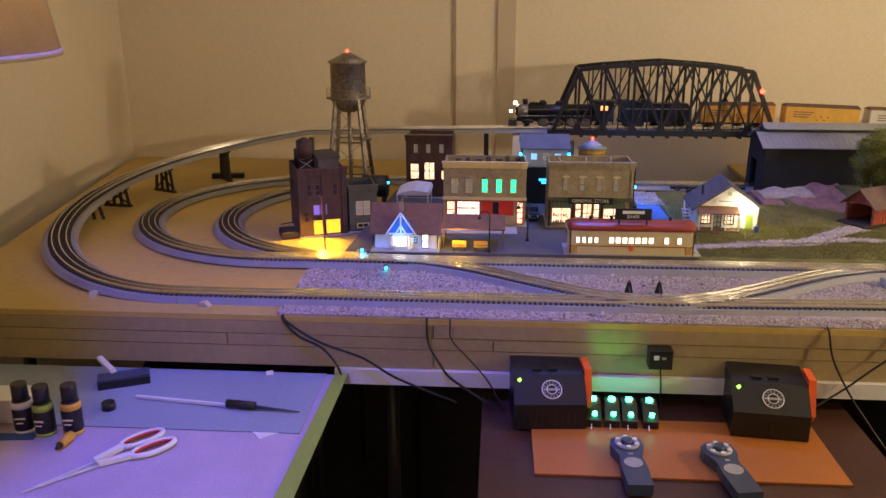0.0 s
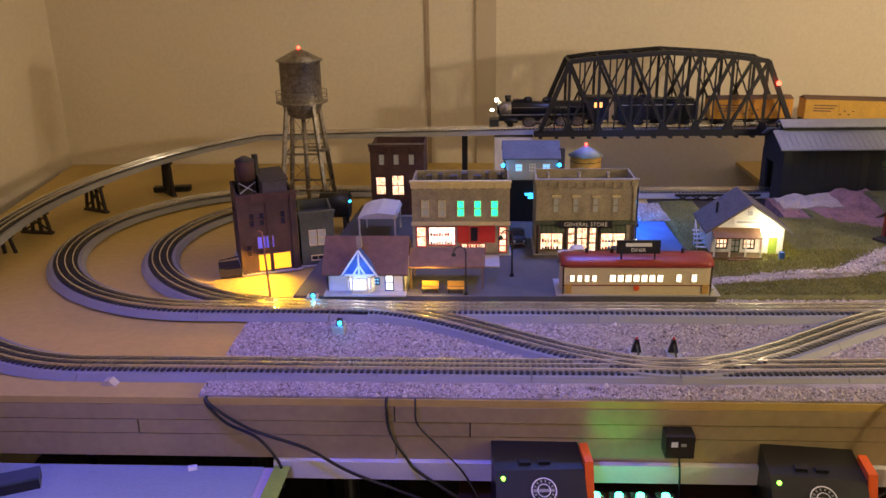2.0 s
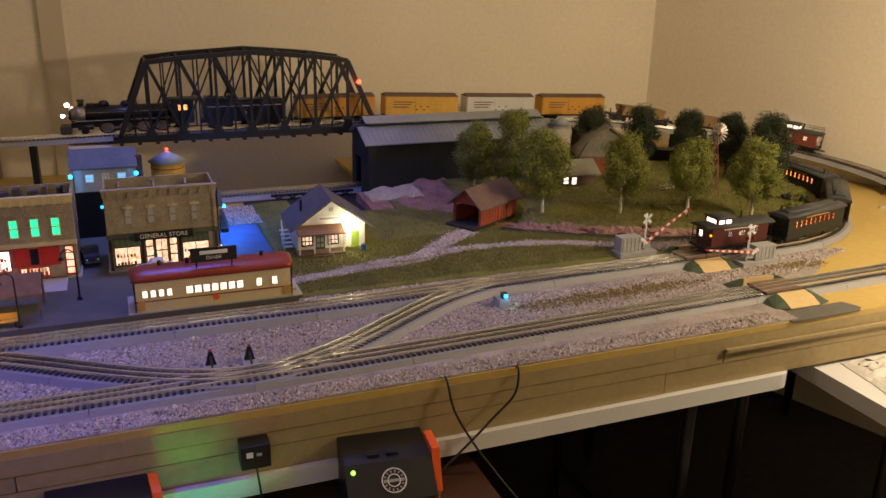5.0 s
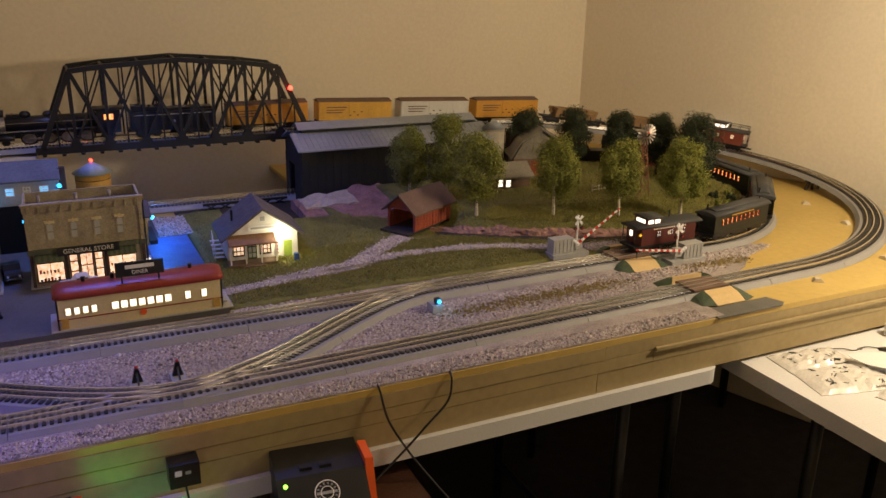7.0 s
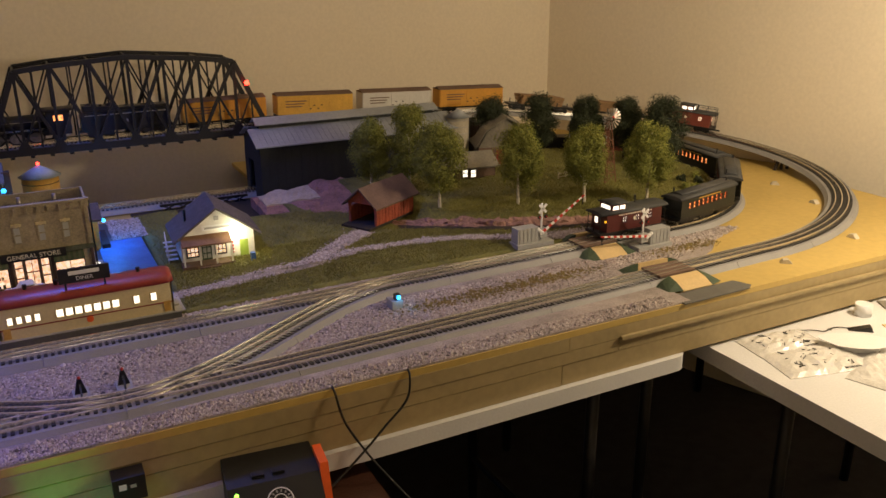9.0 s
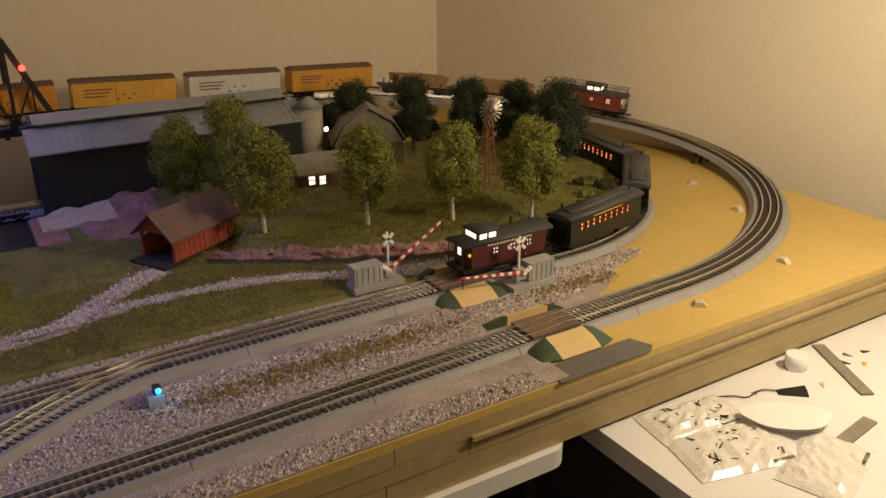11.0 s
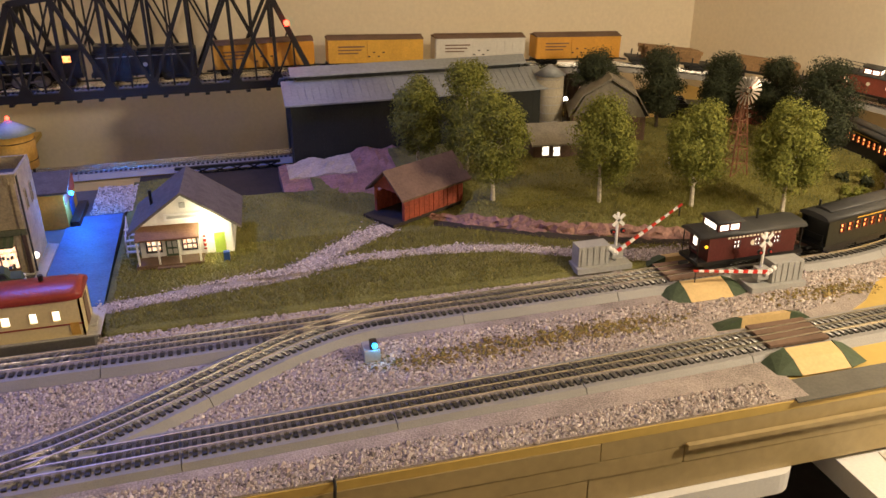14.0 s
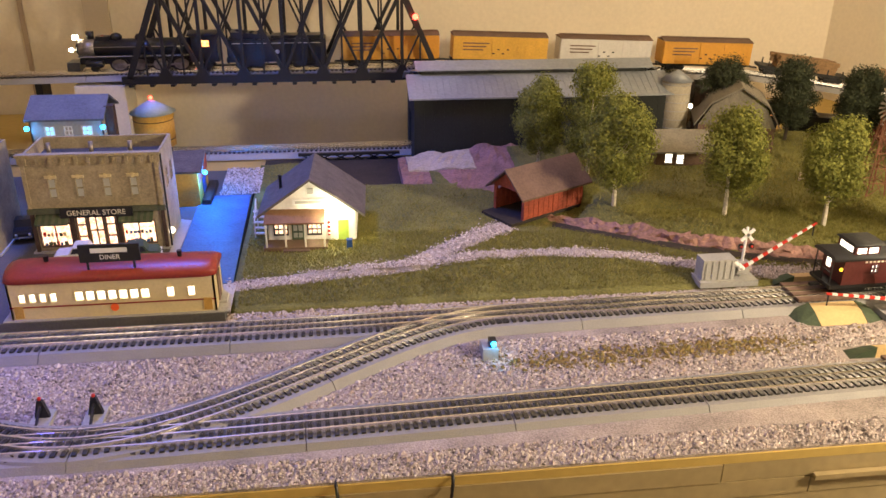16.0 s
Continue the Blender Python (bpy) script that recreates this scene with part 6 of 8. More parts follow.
for i, (x, y, h, rad) in enumerate([(1.200, 2.136, 0.214, 0.066), (1.393, 2.070, 0.212, 0.061), (1.552, 2.002, 0.216, 0.062), (1.702, 1.935, 0.216, 0.064)]):
    make_tree("light green model birch with a pale trunk", (x, y, HILL - 0.006), h, rad, 11 + i, LEAFL, BIRCH, 0.006)
for i, (x, y, h, rad) in enumerate([(1.10, 2.345, 0.204, 0.062), (1.20, 2.315, 0.234, 0.066)]):
    make_tree("olive green model tree with a pale trunk", (x, y, HILL - 0.006), h, rad, 31 + i, LEAFL, BIRCH)
for i, (x, y, h, rad) in enumerate([(1.60, 2.565, 0.200, 0.060), (1.755, 2.52, 0.198, 0.058), (1.885, 2.45, 0.198, 0.058), (1.95, 2.335, 0.194, 0.058), (1.965, 2.18, 0.215, 0.070)]):
    make_tree("dark green model tree by the curve", (x, y, HILL - 0.006), h, rad, 51 + i, LEAFD, BARK)

# bushes at the curve
for i, (x, y) in enumerate([(1.82, 1.915), (1.86, 1.93), (1.90, 1.96), (1.94, 2.0), (1.975, 2.045), (1.88, 1.98), (1.92, 2.04)]):
    me, _ = crown_mesh("shrub", 80 + i, LEAFL if i % 3 else LEAFD, 0.020, 0.016, 0.0, 8, 40, 0.0034)
    ob = new("shrub", me)
    ob.location = (x, y, land(x, y) - 0.002)
    tagged(ob, "low yellow-green clump foliage shrub", "shrub", "curve shrubs")
# ---- trains ----


def truck(t, x, material=None):
    """A four-wheel truck under a car."""
    f = part("truck_frame", box(nb(), x - 0.024, x + 0.024, -0.021, 0.021, 0.007, 0.013), BLACK, t, bevel=0.0012)
    for s in (-1, 1):
        part("side_frame", prism(nb(), [(x - 0.027, s * 0.0225, 0.010), (x + 0.027, s * 0.0225, 0.010), (x + 0.020, s * 0.0225, 0.004), (x - 0.020, s * 0.0225, 0.004)], (0, -s * 0.003, 0)), BLACK, f)
        for k in (-1, 1):
            part("wheel", cyl(nb(), (x + k * 0.017, s * 0.015, 0.0085), (x + k * 0.017, s * 0.0185, 0.0085), 0.0085, n=14), BLACKM, f)


def arched(bm, x0, x1, w, z, rise, n=9, over=0.003):
    """A curved roof."""
    pts = [((w / 2 + over) * math.cos(math.pi * i / (n - 1)), z + rise * math.sin(math.pi * i / (n - 1)) ** 0.75) for i in range(n)]
    a = [bm.verts.new((x0, y, h)) for y, h in pts]
    b = [bm.verts.new((x1, y, h)) for y, h in pts]
    for i in range(n - 1):
        bm.faces.new((a[i], a[i + 1], b[i + 1], b[i])).smooth = True
    bm.faces.new(a[::-1]), bm.faces.new(b), bm.faces.new((a[0], b[0], b[-1], a[-1]))
    return bm


def coach(t):
    L, W = 0.236, 0.056
    h0, h1 = 0.020, 0.066
    ops = [(0.030 + 0.0192 * i, 0.030 + 0.0192 * i + 0.0118, 0.020, 0.037) for i in range(9)]
    for s in (-1, 1):
        m = pose(-L / 2, -W / 2, h0) if s < 0 else pose(L / 2, W / 2, h0, 0, 0, 180)
        part("side", wall_panel(nb(), L, h1 - h0, 0.002, ops, m), COACHG, t)
        for q in ops:
            window(t, q, m, MAROON, ORWIN, 1, 2, fw=0.0011)
        part("letter_bar", box(nb(), 0.07, 0.166, -0.0006, -0.0001, 0.0405, 0.0425, m), YELLOW, t)
    for x in (-L / 2 + 0.012, L / 2 - 0.014):
        part("end_wall", box(nb(), x, x + 0.002, -W / 2 + 0.0021, W / 2 - 0.0021, h0, h1), COACHG, t)
    part("floor", box(nb(), -L / 2 - 0.004, L / 2 + 0.004, -W / 2, W / 2, 0.0135, 0.0198), BLACK, t)
    part("roof", arched(nb(), -L / 2 - 0.006, L / 2 + 0.006, W, h1 + 0.0002, 0.010), CARROOF, t)
    part("clerestory", arched(nb(), -L / 2 + 0.015, L / 2 - 0.015, 0.026, h1 + 0.0085, 0.006), CARROOF, t)
    part("stove_pipe", cyl(nb(), (-L / 2 + 0.02, 0.012, h1 + 0.006), (-L / 2 + 0.02, 0.012, h1 + 0.024), 0.002, n=8), BLACK, t)
    part("stove_pipe", cyl(nb(), (L / 2 - 0.02, -0.010, h1 + 0.006), (L / 2 - 0.02, -0.010, h1 + 0.022), 0.002, n=8), BLACK, t)
    part("battery_box", box(nb(), -0.03, 0.03, -W / 2 + 0.004, W / 2 - 0.004, 0.006, 0.0133), BLACK, t)
    for x in (-L / 2 - 0.003, L / 2 + 0.003):
        for s in (-1, 1):
            part("end_rail", bar(nb(), (x, s * 0.022, 0.020), (x, s * 0.022, 0.040), 0.0015), BLACK, t)
        part("gate_bar", bar(nb(), (x, -0.022, 0.038), (x, 0.022, 0.038), 0.0015), BLACK, t)
        part("coupler", box(nb(), x - 0.010, x + 0.010, -0.003, 0.003, 0.009, 0.013), BLACK, t)
    truck(t, -0.078), truck(t, 0.078)


def caboose(t, body, win, side_wins, cup=-0.045, rails=False):
    L, W = 0.190, 0.056
    h0, h1 = 0.020, 0.062
    ops = [(x, x + 0.013, 0.018, 0.033) for x in side_wins]
    for s in (-1, 1):
        m = pose(-L / 2 + 0.012, -W / 2, h0) if s < 0 else pose(L / 2 - 0.012, W / 2, h0, 0, 0, 180)
        part("side", wall_panel(nb(), L - 0.024, h1 - h0, 0.002, ops, m), body, t)
        for q in ops:
            window(t, q, m, body, win, 2, 2, fw=0.001)
        for k in range(15):
            part("letter_mark", box(nb(), 0.034 + k * 0.0068, 0.034 + k * 0.0068 + 0.004, -0.0006, -0.0001, 0.0365, 0.0395, m), LETTER, t) if not rails else None
        part("emblem", cyl(nb(), m @ Vector((0.083, -0.0006, 0.025)), m @ Vector((0.083, -0.0001, 0.025)), 0.005, n=12), LETTER, t)
    for x in (-L / 2 + 0.012, L / 2 - 0.014):
        part("end_wall", box(nb(), x, x + 0.002, -W / 2 + 0.0021, W / 2 - 0.0021, h0, h1), body, t)
    for s in (-1, 1):
        part("end_window", box(nb(), s * (L / 2 - 0.0118), s * (L / 2 - 0.0108), 0.006, 0.016, 0.036, 0.050), win, t)
    part("floor", box(nb(), -L / 2 - 0.006, L / 2 + 0.006, -W / 2, W / 2, 0.0135, 0.0198), BLACK, t)
    part("roof", arched(nb(), -L / 2 - 0.006, L / 2 + 0.006, W, h1 + 0.0002, 0.008), CARROOF, t)
    c = part("cupola", box(nb(), cup - 0.021, cup + 0.021, -0.022, 0.022, h1 + 0.004, h1 + 0.021), body, t)
    for s in (-1, 1):
        for k in (-1, 1):
            part("cupola_window", box(nb(), cup + k * 0.010 - 0.0075, cup + k * 0.010 + 0.0075, s * 0.0222, s * 0.0228, h1 + 0.0085, h1 + 0.0175), WHITEWIN, c)
        part("cupola_window", box(nb(), cup + s * 0.0212, cup + s * 0.0218, -0.016, 0.016, h1 + 0.0085, h1 + 0.0175), WHITEWIN, c)
    part("cupola_roof", arched(nb(), cup - 0.025, cup + 0.025, 0.046, h1 + 0.0212, 0.005), CARROOF, c)
    part("smoke_jack", cyl(nb(), (0.03, 0.010, h1 + 0.004), (0.03, 0.010, h1 + 0.026), 0.002, n=8), BLACK, t)
    if rails:
        for s in (-1, 1):
            for x in np.linspace(-L / 2, L / 2, 7):
                if abs(x - cup) > 0.03:
                    part("roof_stanchion", bar(nb(), (x, s * 0.020, h1 + 0.005), (x, s * 0.020, h1 + 0.022), 0.0014), BLACK, t)
            part("roof_rail", bar(nb(), (-L / 2, s * 0.020, h1 + 0.022), (cup - 0.027, s * 0.020, h1 + 0.022), 0.0013), BLACK, t)
            part("roof_rail", bar(nb(), (cup + 0.027, s * 0.020, h1 + 0.022), (L / 2, s * 0.020, h1 + 0.022), 0.0013), BLACK, t)
    for s in (-1, 1):
        x = s * (L / 2 + 0.004)
        for k in (-1, 0, 1):
            part("end_rail", bar(nb(), (x, k * 0.022, 0.020), (x, k * 0.022, 0.040 + (0.022 if k else 0)), 0.0014), BLACK, t)
        part("gate_bar", bar(nb(), (x, -0.022, 0.039), (x, 0.022, 0.039), 0.0014), BLACK, t)
        part("coupler", box(nb(), s * (L / 2 + 0.006), s * (L / 2 + 0.022), -0.003, 0.003, 0.009, 0.013), BLACK, t)
    part("marker_lamp", ball(nb(), (-L / 2 + 0.006, -W / 2 - 0.001, 0.048), 0.003, 8), AMBER, t, "amber marker lamp")
    truck(t, -0.058), truck(t, 0.058)


def boxcar(t, body, band, roofm, marks=True):
    L, W, h0, h1 = 0.238, 0.056, 0.018, 0.074
    part("body", box(nb(), -L / 2, L / 2, -W / 2, W / 2, h0, h1), body, t, bevel=0.0012)
    part("roof", prism(nb(), [(-L / 2 - 0.002, -W / 2 - 0.002, h1 + 0.0002), (-L / 2 - 0.002, W / 2 + 0.002, h1 + 0.0002), (-L / 2 - 0.002, 0, h1 + 0.007)], (L + 0.004, 0, 0)), roofm, t)
    part("roof_walk", box(nb(), -L / 2, L / 2, -0.006, 0.006, h1 + 0.0072, h1 + 0.0085), roofm, t)
    for s in (-1, 1):
        y = s * (W / 2 + 0.0002)
        part("door", box(nb(), -0.022, 0.022, min(y, y + s * 0.0016), max(y, y + s * 0.0016), h0 + 0.003, h1 - 0.005), body, t)
        for x in np.linspace(-L / 2 + 0.012, L / 2 - 0.012, 11):
            if abs(x) > 0.026:
                part("side_rib", box(nb(), x - 0.0006, x + 0.0006, min(y, y + s * 0.0007), max(y, y + s * 0.0007), h0 + 0.002, h1 - 0.002), body, t)
        if band:
            for a, b in ((-L / 2 + 0.004, -0.0235), (0.0235, L / 2 - 0.004)):
                bd = part("white_band", box(nb(), a, b, min(y, y + s * 0.001), max(y, y + s * 0.001), h1 - 0.016, h1 - 0.006), WHITE, t)
                for k in range(7):
                    xx = a + 0.012 + k * 0.010
                    part("letter_bar", box(nb(), xx, xx + 0.006, min(y, y + s * 0.0014), max(y, y + s * 0.0014), h1 - 0.013, h1 - 0.009), body, bd)
            part("name_bar", box(nb(), -L / 2 + 0.012, -L / 2 + 0.058, min(y, y + s * 0.0009), max(y, y + s * 0.0009), h1 - 0.026, h1 - 0.019), LETTER, t)
            part("emblem", cyl(nb(), (L / 2 - 0.04, y, h0 + 0.024), (L / 2 - 0.04, y + s * 0.0009, h0 + 0.024), 0.008, n=7), LETTER, t)
        elif marks:
            for k in range(3):
                part("letter_bar", box(nb(), -0.095, -0.045 + 0.008 * k, min(y, y + s * 0.0009), max(y, y + s * 0.0009), h0 + 0.022 + k * 0.008, h0 + 0.025 + k * 0.008), BROWNR, t)
            for k in range(4):
                part("door_hinge", box(nb(), -0.018 + 0.012 * k - 0.003, -0.018 + 0.012 * k + 0.003, min(y + s * 0.0017, y + s * 0.0026), max(y + s * 0.0017, y + s * 0.0026), h0 + 0.014 + 0.010 * (k % 2), h0 + 0.017 + 0.010 * (k % 2)), BLACK, t)
    part("frame", box(nb(), -L / 2 - 0.004, L / 2 + 0.004, -0.010, 0.010, 0.010, 0.0178), BLACK, t)
    for s in (-1, 1):
        part("coupler", box(nb(), s * (L / 2 + 0.004), s * (L / 2 + 0.018), -0.003, 0.003, 0.009, 0.013), BLACK, t)
        part("ladder", box(nb(), s * (L / 2 + 0.0003), s * (L / 2 + 0.002), -W / 2 + 0.004, -W / 2 + 0.014, h0 + 0.004, h1 - 0.004), body, t)
    truck(t, -0.080), truck(t, 0.080)


def flatcar(t, stacked):
    L, W = 0.235, 0.056
    part("deck", box(nb(), -L / 2, L / 2, -W / 2, W / 2, 0.016, 0.023), BLACKM, t)
    for s in (-1, 1):
        for x in np.linspace(-L / 2 + 0.02, L / 2 - 0.02, 6):
            part("stake", box(nb(), x - 0.0015, x + 0.0015, s * W / 2 - 0.0012, s * W / 2 + 0.0012, 0.0232, 0.036), BLACKM, t)
    r = rng(stacked)
    for row in range(3):
        for k in range(4):
            y = -0.021 + k * 0.014
            x0 = -0.078 + r.uniform(-0.008, 0.008)
            part("lumber", box(nb(), x0, x0 + 0.155, y - 0.0062, y + 0.0062, 0.0233 + row * 0.0105, 0.0333 + row * 0.0105), LUMBER, t)
    for s in (-1, 1):
        part("coupler", box(nb(), s * (L / 2), s * (L / 2 + 0.018), -0.003, 0.003, 0.009, 0.013), BLACK, t)
    truck(t, -0.080), truck(t, 0.080)


def steam_engine(t):
    part("boiler", cyl(nb(), (-0.075, 0, 0.050), (0.110, 0, 0.050), 0.021, n=24), IRON, t, "black boiler")
    part("smokebox_front", cyl(nb(), (0.1102, 0, 0.050), (0.116, 0, 0.050), 0.020, 0.012, n=24), IRON, t)
    part("stack", cyl(nb(), (0.092, 0, 0.069), (0.092, 0, 0.088), 0.006, 0.007, n=14), IRON, t)
    for x, h in ((0.05, 0.082), (0.01, 0.080)):
        part("dome", lathe(nb(), [(0.010, 0.064), (0.010, h - 0.006), (0.007, h), (0.002, h + 0.002)], 14, (x, 0, 0)), IRON, t)
    part("headlight", cyl(nb(), (0.112, 0, 0.075), (0.120, 0, 0.075), 0.005, n=12), BULB, t, "lit headlight")
    part("bell", ball(nb(), (0.072, 0, 0.076), 0.004, 8), BRASSY, t)
    cabp = part("cab", box(nb(), -0.118, -0.0755, -0.027, 0.027, 0.028, 0.078), IRON, t, bevel=0.001)
    part("cab_roof", arched(nb(), -0.126, -0.070, 0.056, 0.0782, 0.007), IRON, cabp)
    for s in (-1, 1):
        part("cab_window", box(nb(), -0.105, -0.088, s * 0.0271, s * 0.0276, 0.054, 0.068), ORWIN, cabp)
        part("running_board", box(nb(), -0.075, 0.11, s * 0.026 - 0.004, s * 0.026 + 0.004, 0.036, 0.038), IRON, t)
        for k in range(4):
            x = -0.055 + k * 0.034
            w = part("driver_wheel", cyl(nb(), (x, s * 0.016, 0.0155), (x, s * 0.020, 0.0155), 0.0155, n=20), IRON, t)
            part("wheel_rim", cyl(nb(), (x, s * 0.0201, 0.0155), (x, s * 0.0206, 0.0155), 0.0125, n=20), SILVER, w)
        part("side_rod", box(nb(), -0.057, 0.049, s * 0.0215 - 0.001, s * 0.0215 + 0.001, 0.013, 0.0165), SILVER, t, "steel side rod")
        part("cylinder", cyl(nb(), (0.072, s * 0.022, 0.020), (0.100, s * 0.022, 0.020), 0.008, n=14), IRON, t)
        part("pilot_wheel", cyl(nb(), (0.088, s * 0.015, 0.0075), (0.088, s * 0.018, 0.0075), 0.0075, n=12), IRON, t)
        part("handrail", cyl(nb(), (-0.07, s * 0.0225, 0.056), (0.105, s * 0.0225, 0.056), 0.0008, n=5), SILVER, t)
    part("frame", box(nb(), -0.118, 0.112, -0.012, 0.012, 0.016, 0.030), IRON, t)
    part("cowcatcher", prism(nb(), [(0.112, -0.024, 0.003), (0.112, 0.024, 0.003), (0.112, 0.020, 0.022), (0.112, -0.020, 0.022)], (0.020, 0, 0)), IRON, t)


def tender(t):
    part("tank", box(nb(), -0.085, 0.085, -0.027, 0.027, 0.020, 0.058), IRON, t, "black tender tank", bevel=0.003)
    part("coal_bunker", prism(nb(), [(0.01, -0.022, 0.058), (0.08, -0.022, 0.058), (0.08, -0.022, 0.072), (0.02, -0.022, 0.066)], (0, 0.044, 0)), IRON, t)
    for i in range(24):
        r = rng(900 + i)
        part("coal_lump", ball(nb(), (r.uniform(0.02, 0.075), r.uniform(-0.018, 0.018), r.uniform(0.062, 0.070)), r.uniform(0.003, 0.006), 6), BLACKM, t)
    part("frame", box(nb(), -0.09, 0.09, -0.02, 0.02, 0.013, 0.0198), BLACK, t)
    truck(t, -0.05), truck(t, 0.05)


def stand(path, s_mid, base, wheel, name, label, category, build, flip=False, group="", *args):
    """Puts a car on a line so that both trucks follow the track."""
    a, b = at_len(path, s_mid - wheel), at_len(path, s_mid + wheel)
    x, y, z = [(a[i] + b[i]) / 2 for i in range(3)]
    turn = math.atan2(b[1] - a[1], b[0] - a[0]) + (math.pi if flip else 0)
    t = thing(name, label, category, (0, 0, 0), 0, group=group)
    build(t, *args)
    pitch = math.atan2(b[2] - a[2], 2 * wheel) * (-1 if not flip else 1)
    t.matrix_world = Matrix.Translation((x, y, z + base)) @ Euler((0, pitch, turn)).to_matrix().to_4x4()
    return t


S0 = -CIL
TAIL = 1.43
pos = TAIL + 0.105 + S0
stand(inner, pos, RISE, 0.058, "caboose", "maroon passenger-train caboose with lit windows and cupola", "model railway car", caboose, False, "", MAROON, WHITEWIN, (0.046, 0.085, 0.122))
pos += 0.105 + 0.012 + 0.136
for k in range(3):
    stand(inner, pos, RISE, 0.078, "passenger_coach", "dark green wooden coach with glowing orange windows", "model railway car", coach, False, "passenger coaches")
    pos += 0.271
pos += 0.001
stand(inner, pos, RISE, 0.080, "box_car", "oxide red box car with a white lettered band", "model railway car", boxcar, False, "", BOXRED, True, BOXRED)
pos += 0.24
stand(inner, pos, RISE, 0.050, "coal_tender", "black steam locomotive tender full of coal", "model railway car", tender)
pos += 0.225
stand(inner, pos, RISE, 0.055, "steam_locomotive", "black model steam locomotive on the inner curve", "model locomotive", steam_engine)



def express_engine(t):
    """A long black engine with a pale smokebox and trim."""
    steam_engine(t)
    part("smokebox", cyl(nb(), (0.085, 0, 0.050), (0.1101, 0, 0.050), 0.0216, n=24), SILVER, t, "pale grey smokebox")
    part("lower_headlight", ball(nb(), (0.126, 0, 0.047), 0.0045), BULB, t, "lit lower headlight")
    for s in (-1, 1):
        part("trim_line", box(nb(), -0.07, 0.105, s * 0.0302, s * 0.0308, 0.0362, 0.0372), LETTER, t)
        part("trailing_wheel", cyl(nb(), (-0.098, s * 0.015, 0.009), (-0.098, s * 0.018, 0.009), 0.009, n=14), IRON, t)
    part("feedwater_box", box(nb(), 0.060, 0.082, -0.010, 0.010, 0.066, 0.077), IRON, t, bevel=0.002)


def express_tender(t):
    tender(t)
    for s in (-1, 1):
        part("trim_line", box(nb(), -0.078, 0.078, s * 0.0271, s * 0.0276, 0.0500, 0.0511), LETTER, t)
        part("emblem", cyl(nb(), (0.0, s * 0.0271, 0.034), (0.0, s * 0.0277, 0.034), 0.004, n=14), GREYP, t)
    part("oil_bunker", box(nb(), -0.080, 0.010, -0.020, 0.020, 0.0582, 0.064), IRON, t, bevel=0.002)


LB = length(front_run)
NOSE = 0.06
sp = LB + (CXR - NOSE) - 0.180
ob = stand(outer, sp, RISE, 0.085, "steam_locomotive", "large black express steam locomotive with a pale smokebox", "model locomotive", express_engine)
ob.matrix_world = ob.matrix_world @ Matrix.Diagonal((1.40, 1.10, 1.04, 1))
sp -= 0.305
ob = stand(outer, sp, RISE, 0.070, "coal_tender", "long black tender with a pale line on its side", "model railway car", express_tender)
ob.matrix_world = ob.matrix_world @ Matrix.Diagonal((1.36, 1.05, 1.22, 1))
sp -= 0.272
for body, lab in ((REEFY, "yellow-orange refrigerator car with a dark roof"), (YELLOW, "yellow refrigerator car with a brown roof"), (REEFW, "white refrigerator car with a brown roof"), (REEFY, "yellow-orange refrigerator car with a dark roof")):
    stand(outer, sp, RISE, 0.080, "refrigerator_car", lab, "model railway car", boxcar, True, "refrigerator cars", body, False, BROWNR)
    sp -= 0.272
for k in range(2):
    stand(outer, sp, RISE, 0.080, "flat_car", "dark flat car loaded with brown lumber", "model railway car", flatcar, True, "flat cars", 5 + k)
    sp -= 0.270
stand(outer, sp + 0.01, RISE, 0.058, "caboose", "oxide red freight caboose with roof rails", "model railway car", caboose, True, "", BOXRED, WARMWIN, (0.022, 0.125), 0.0, True)
# ---- things along the front edge ----


def tube(name, pts, r, material, label, category="cable"):
    """A hanging cable through the given points."""
    bm = nb()
    n = 8 * (len(pts) - 1)
    seg = []
    for i in range(n + 1):
        f = i / n * (len(pts) - 1)
        k = min(int(f), len(pts) - 2)
        f -= k
        p = [Vector(pts[max(0, k - 1)]), Vector(pts[k]), Vector(pts[k + 1]), Vector(pts[min(len(pts) - 1, k + 2)])]
        seg.append(0.5 * (2 * p[1] + (p[2] - p[0]) * f + (2 * p[0] - 5 * p[1] + 4 * p[2] - p[3]) * f * f + (3 * p[1] - p[0] - 3 * p[2] + p[3]) * f ** 3))
    hose(bm, seg, r, 6)
    return tagged(part(name, bm, material), label, category, "layout cables")


FY = 1.449
tube("cable", [(-0.402, 1.462, 0.855), (-0.401, FY, 0.846), (-0.37, FY - 0.006, 0.815), (-0.32, FY - 0.01, 0.79), (-0.288, FY - 0.012, 0.745), (-0.285, 1.438, 0.70)], 0.0026, BLACK, "black cable hanging over the fascia")
tube("cable", [(-0.400, 1.464, 0.856), (-0.396, FY, 0.845), (-0.33, FY - 0.01, 0.806), (-0.24, FY - 0.015, 0.775), (-0.17, FY - 0.02, 0.735), (-0.05, 1.42, 0.69)], 0.0026, BLACK, "black cable hanging over the fascia")
tube("cable", [(-0.112, 1.464, 0.856), (-0.112, FY, 0.846), (-0.108, FY - 0.006, 0.805), (-0.085, FY - 0.012, 0.765), (-0.06, FY - 0.018, 0.735), (0.02, 1.41, 0.69)], 0.0026, BLACK, "black cable hanging over the fascia")
tube("cable", [(-0.066, 1.464, 0.856), (-0.066, FY, 0.846), (-0.062, FY - 0.006, 0.815), (-0.025, FY - 0.012, 0.775), (0.01, FY - 0.018, 0.735), (0.04, 1.41, 0.69)], 0.0016, BLACK, "thin black wire hanging over the fascia")
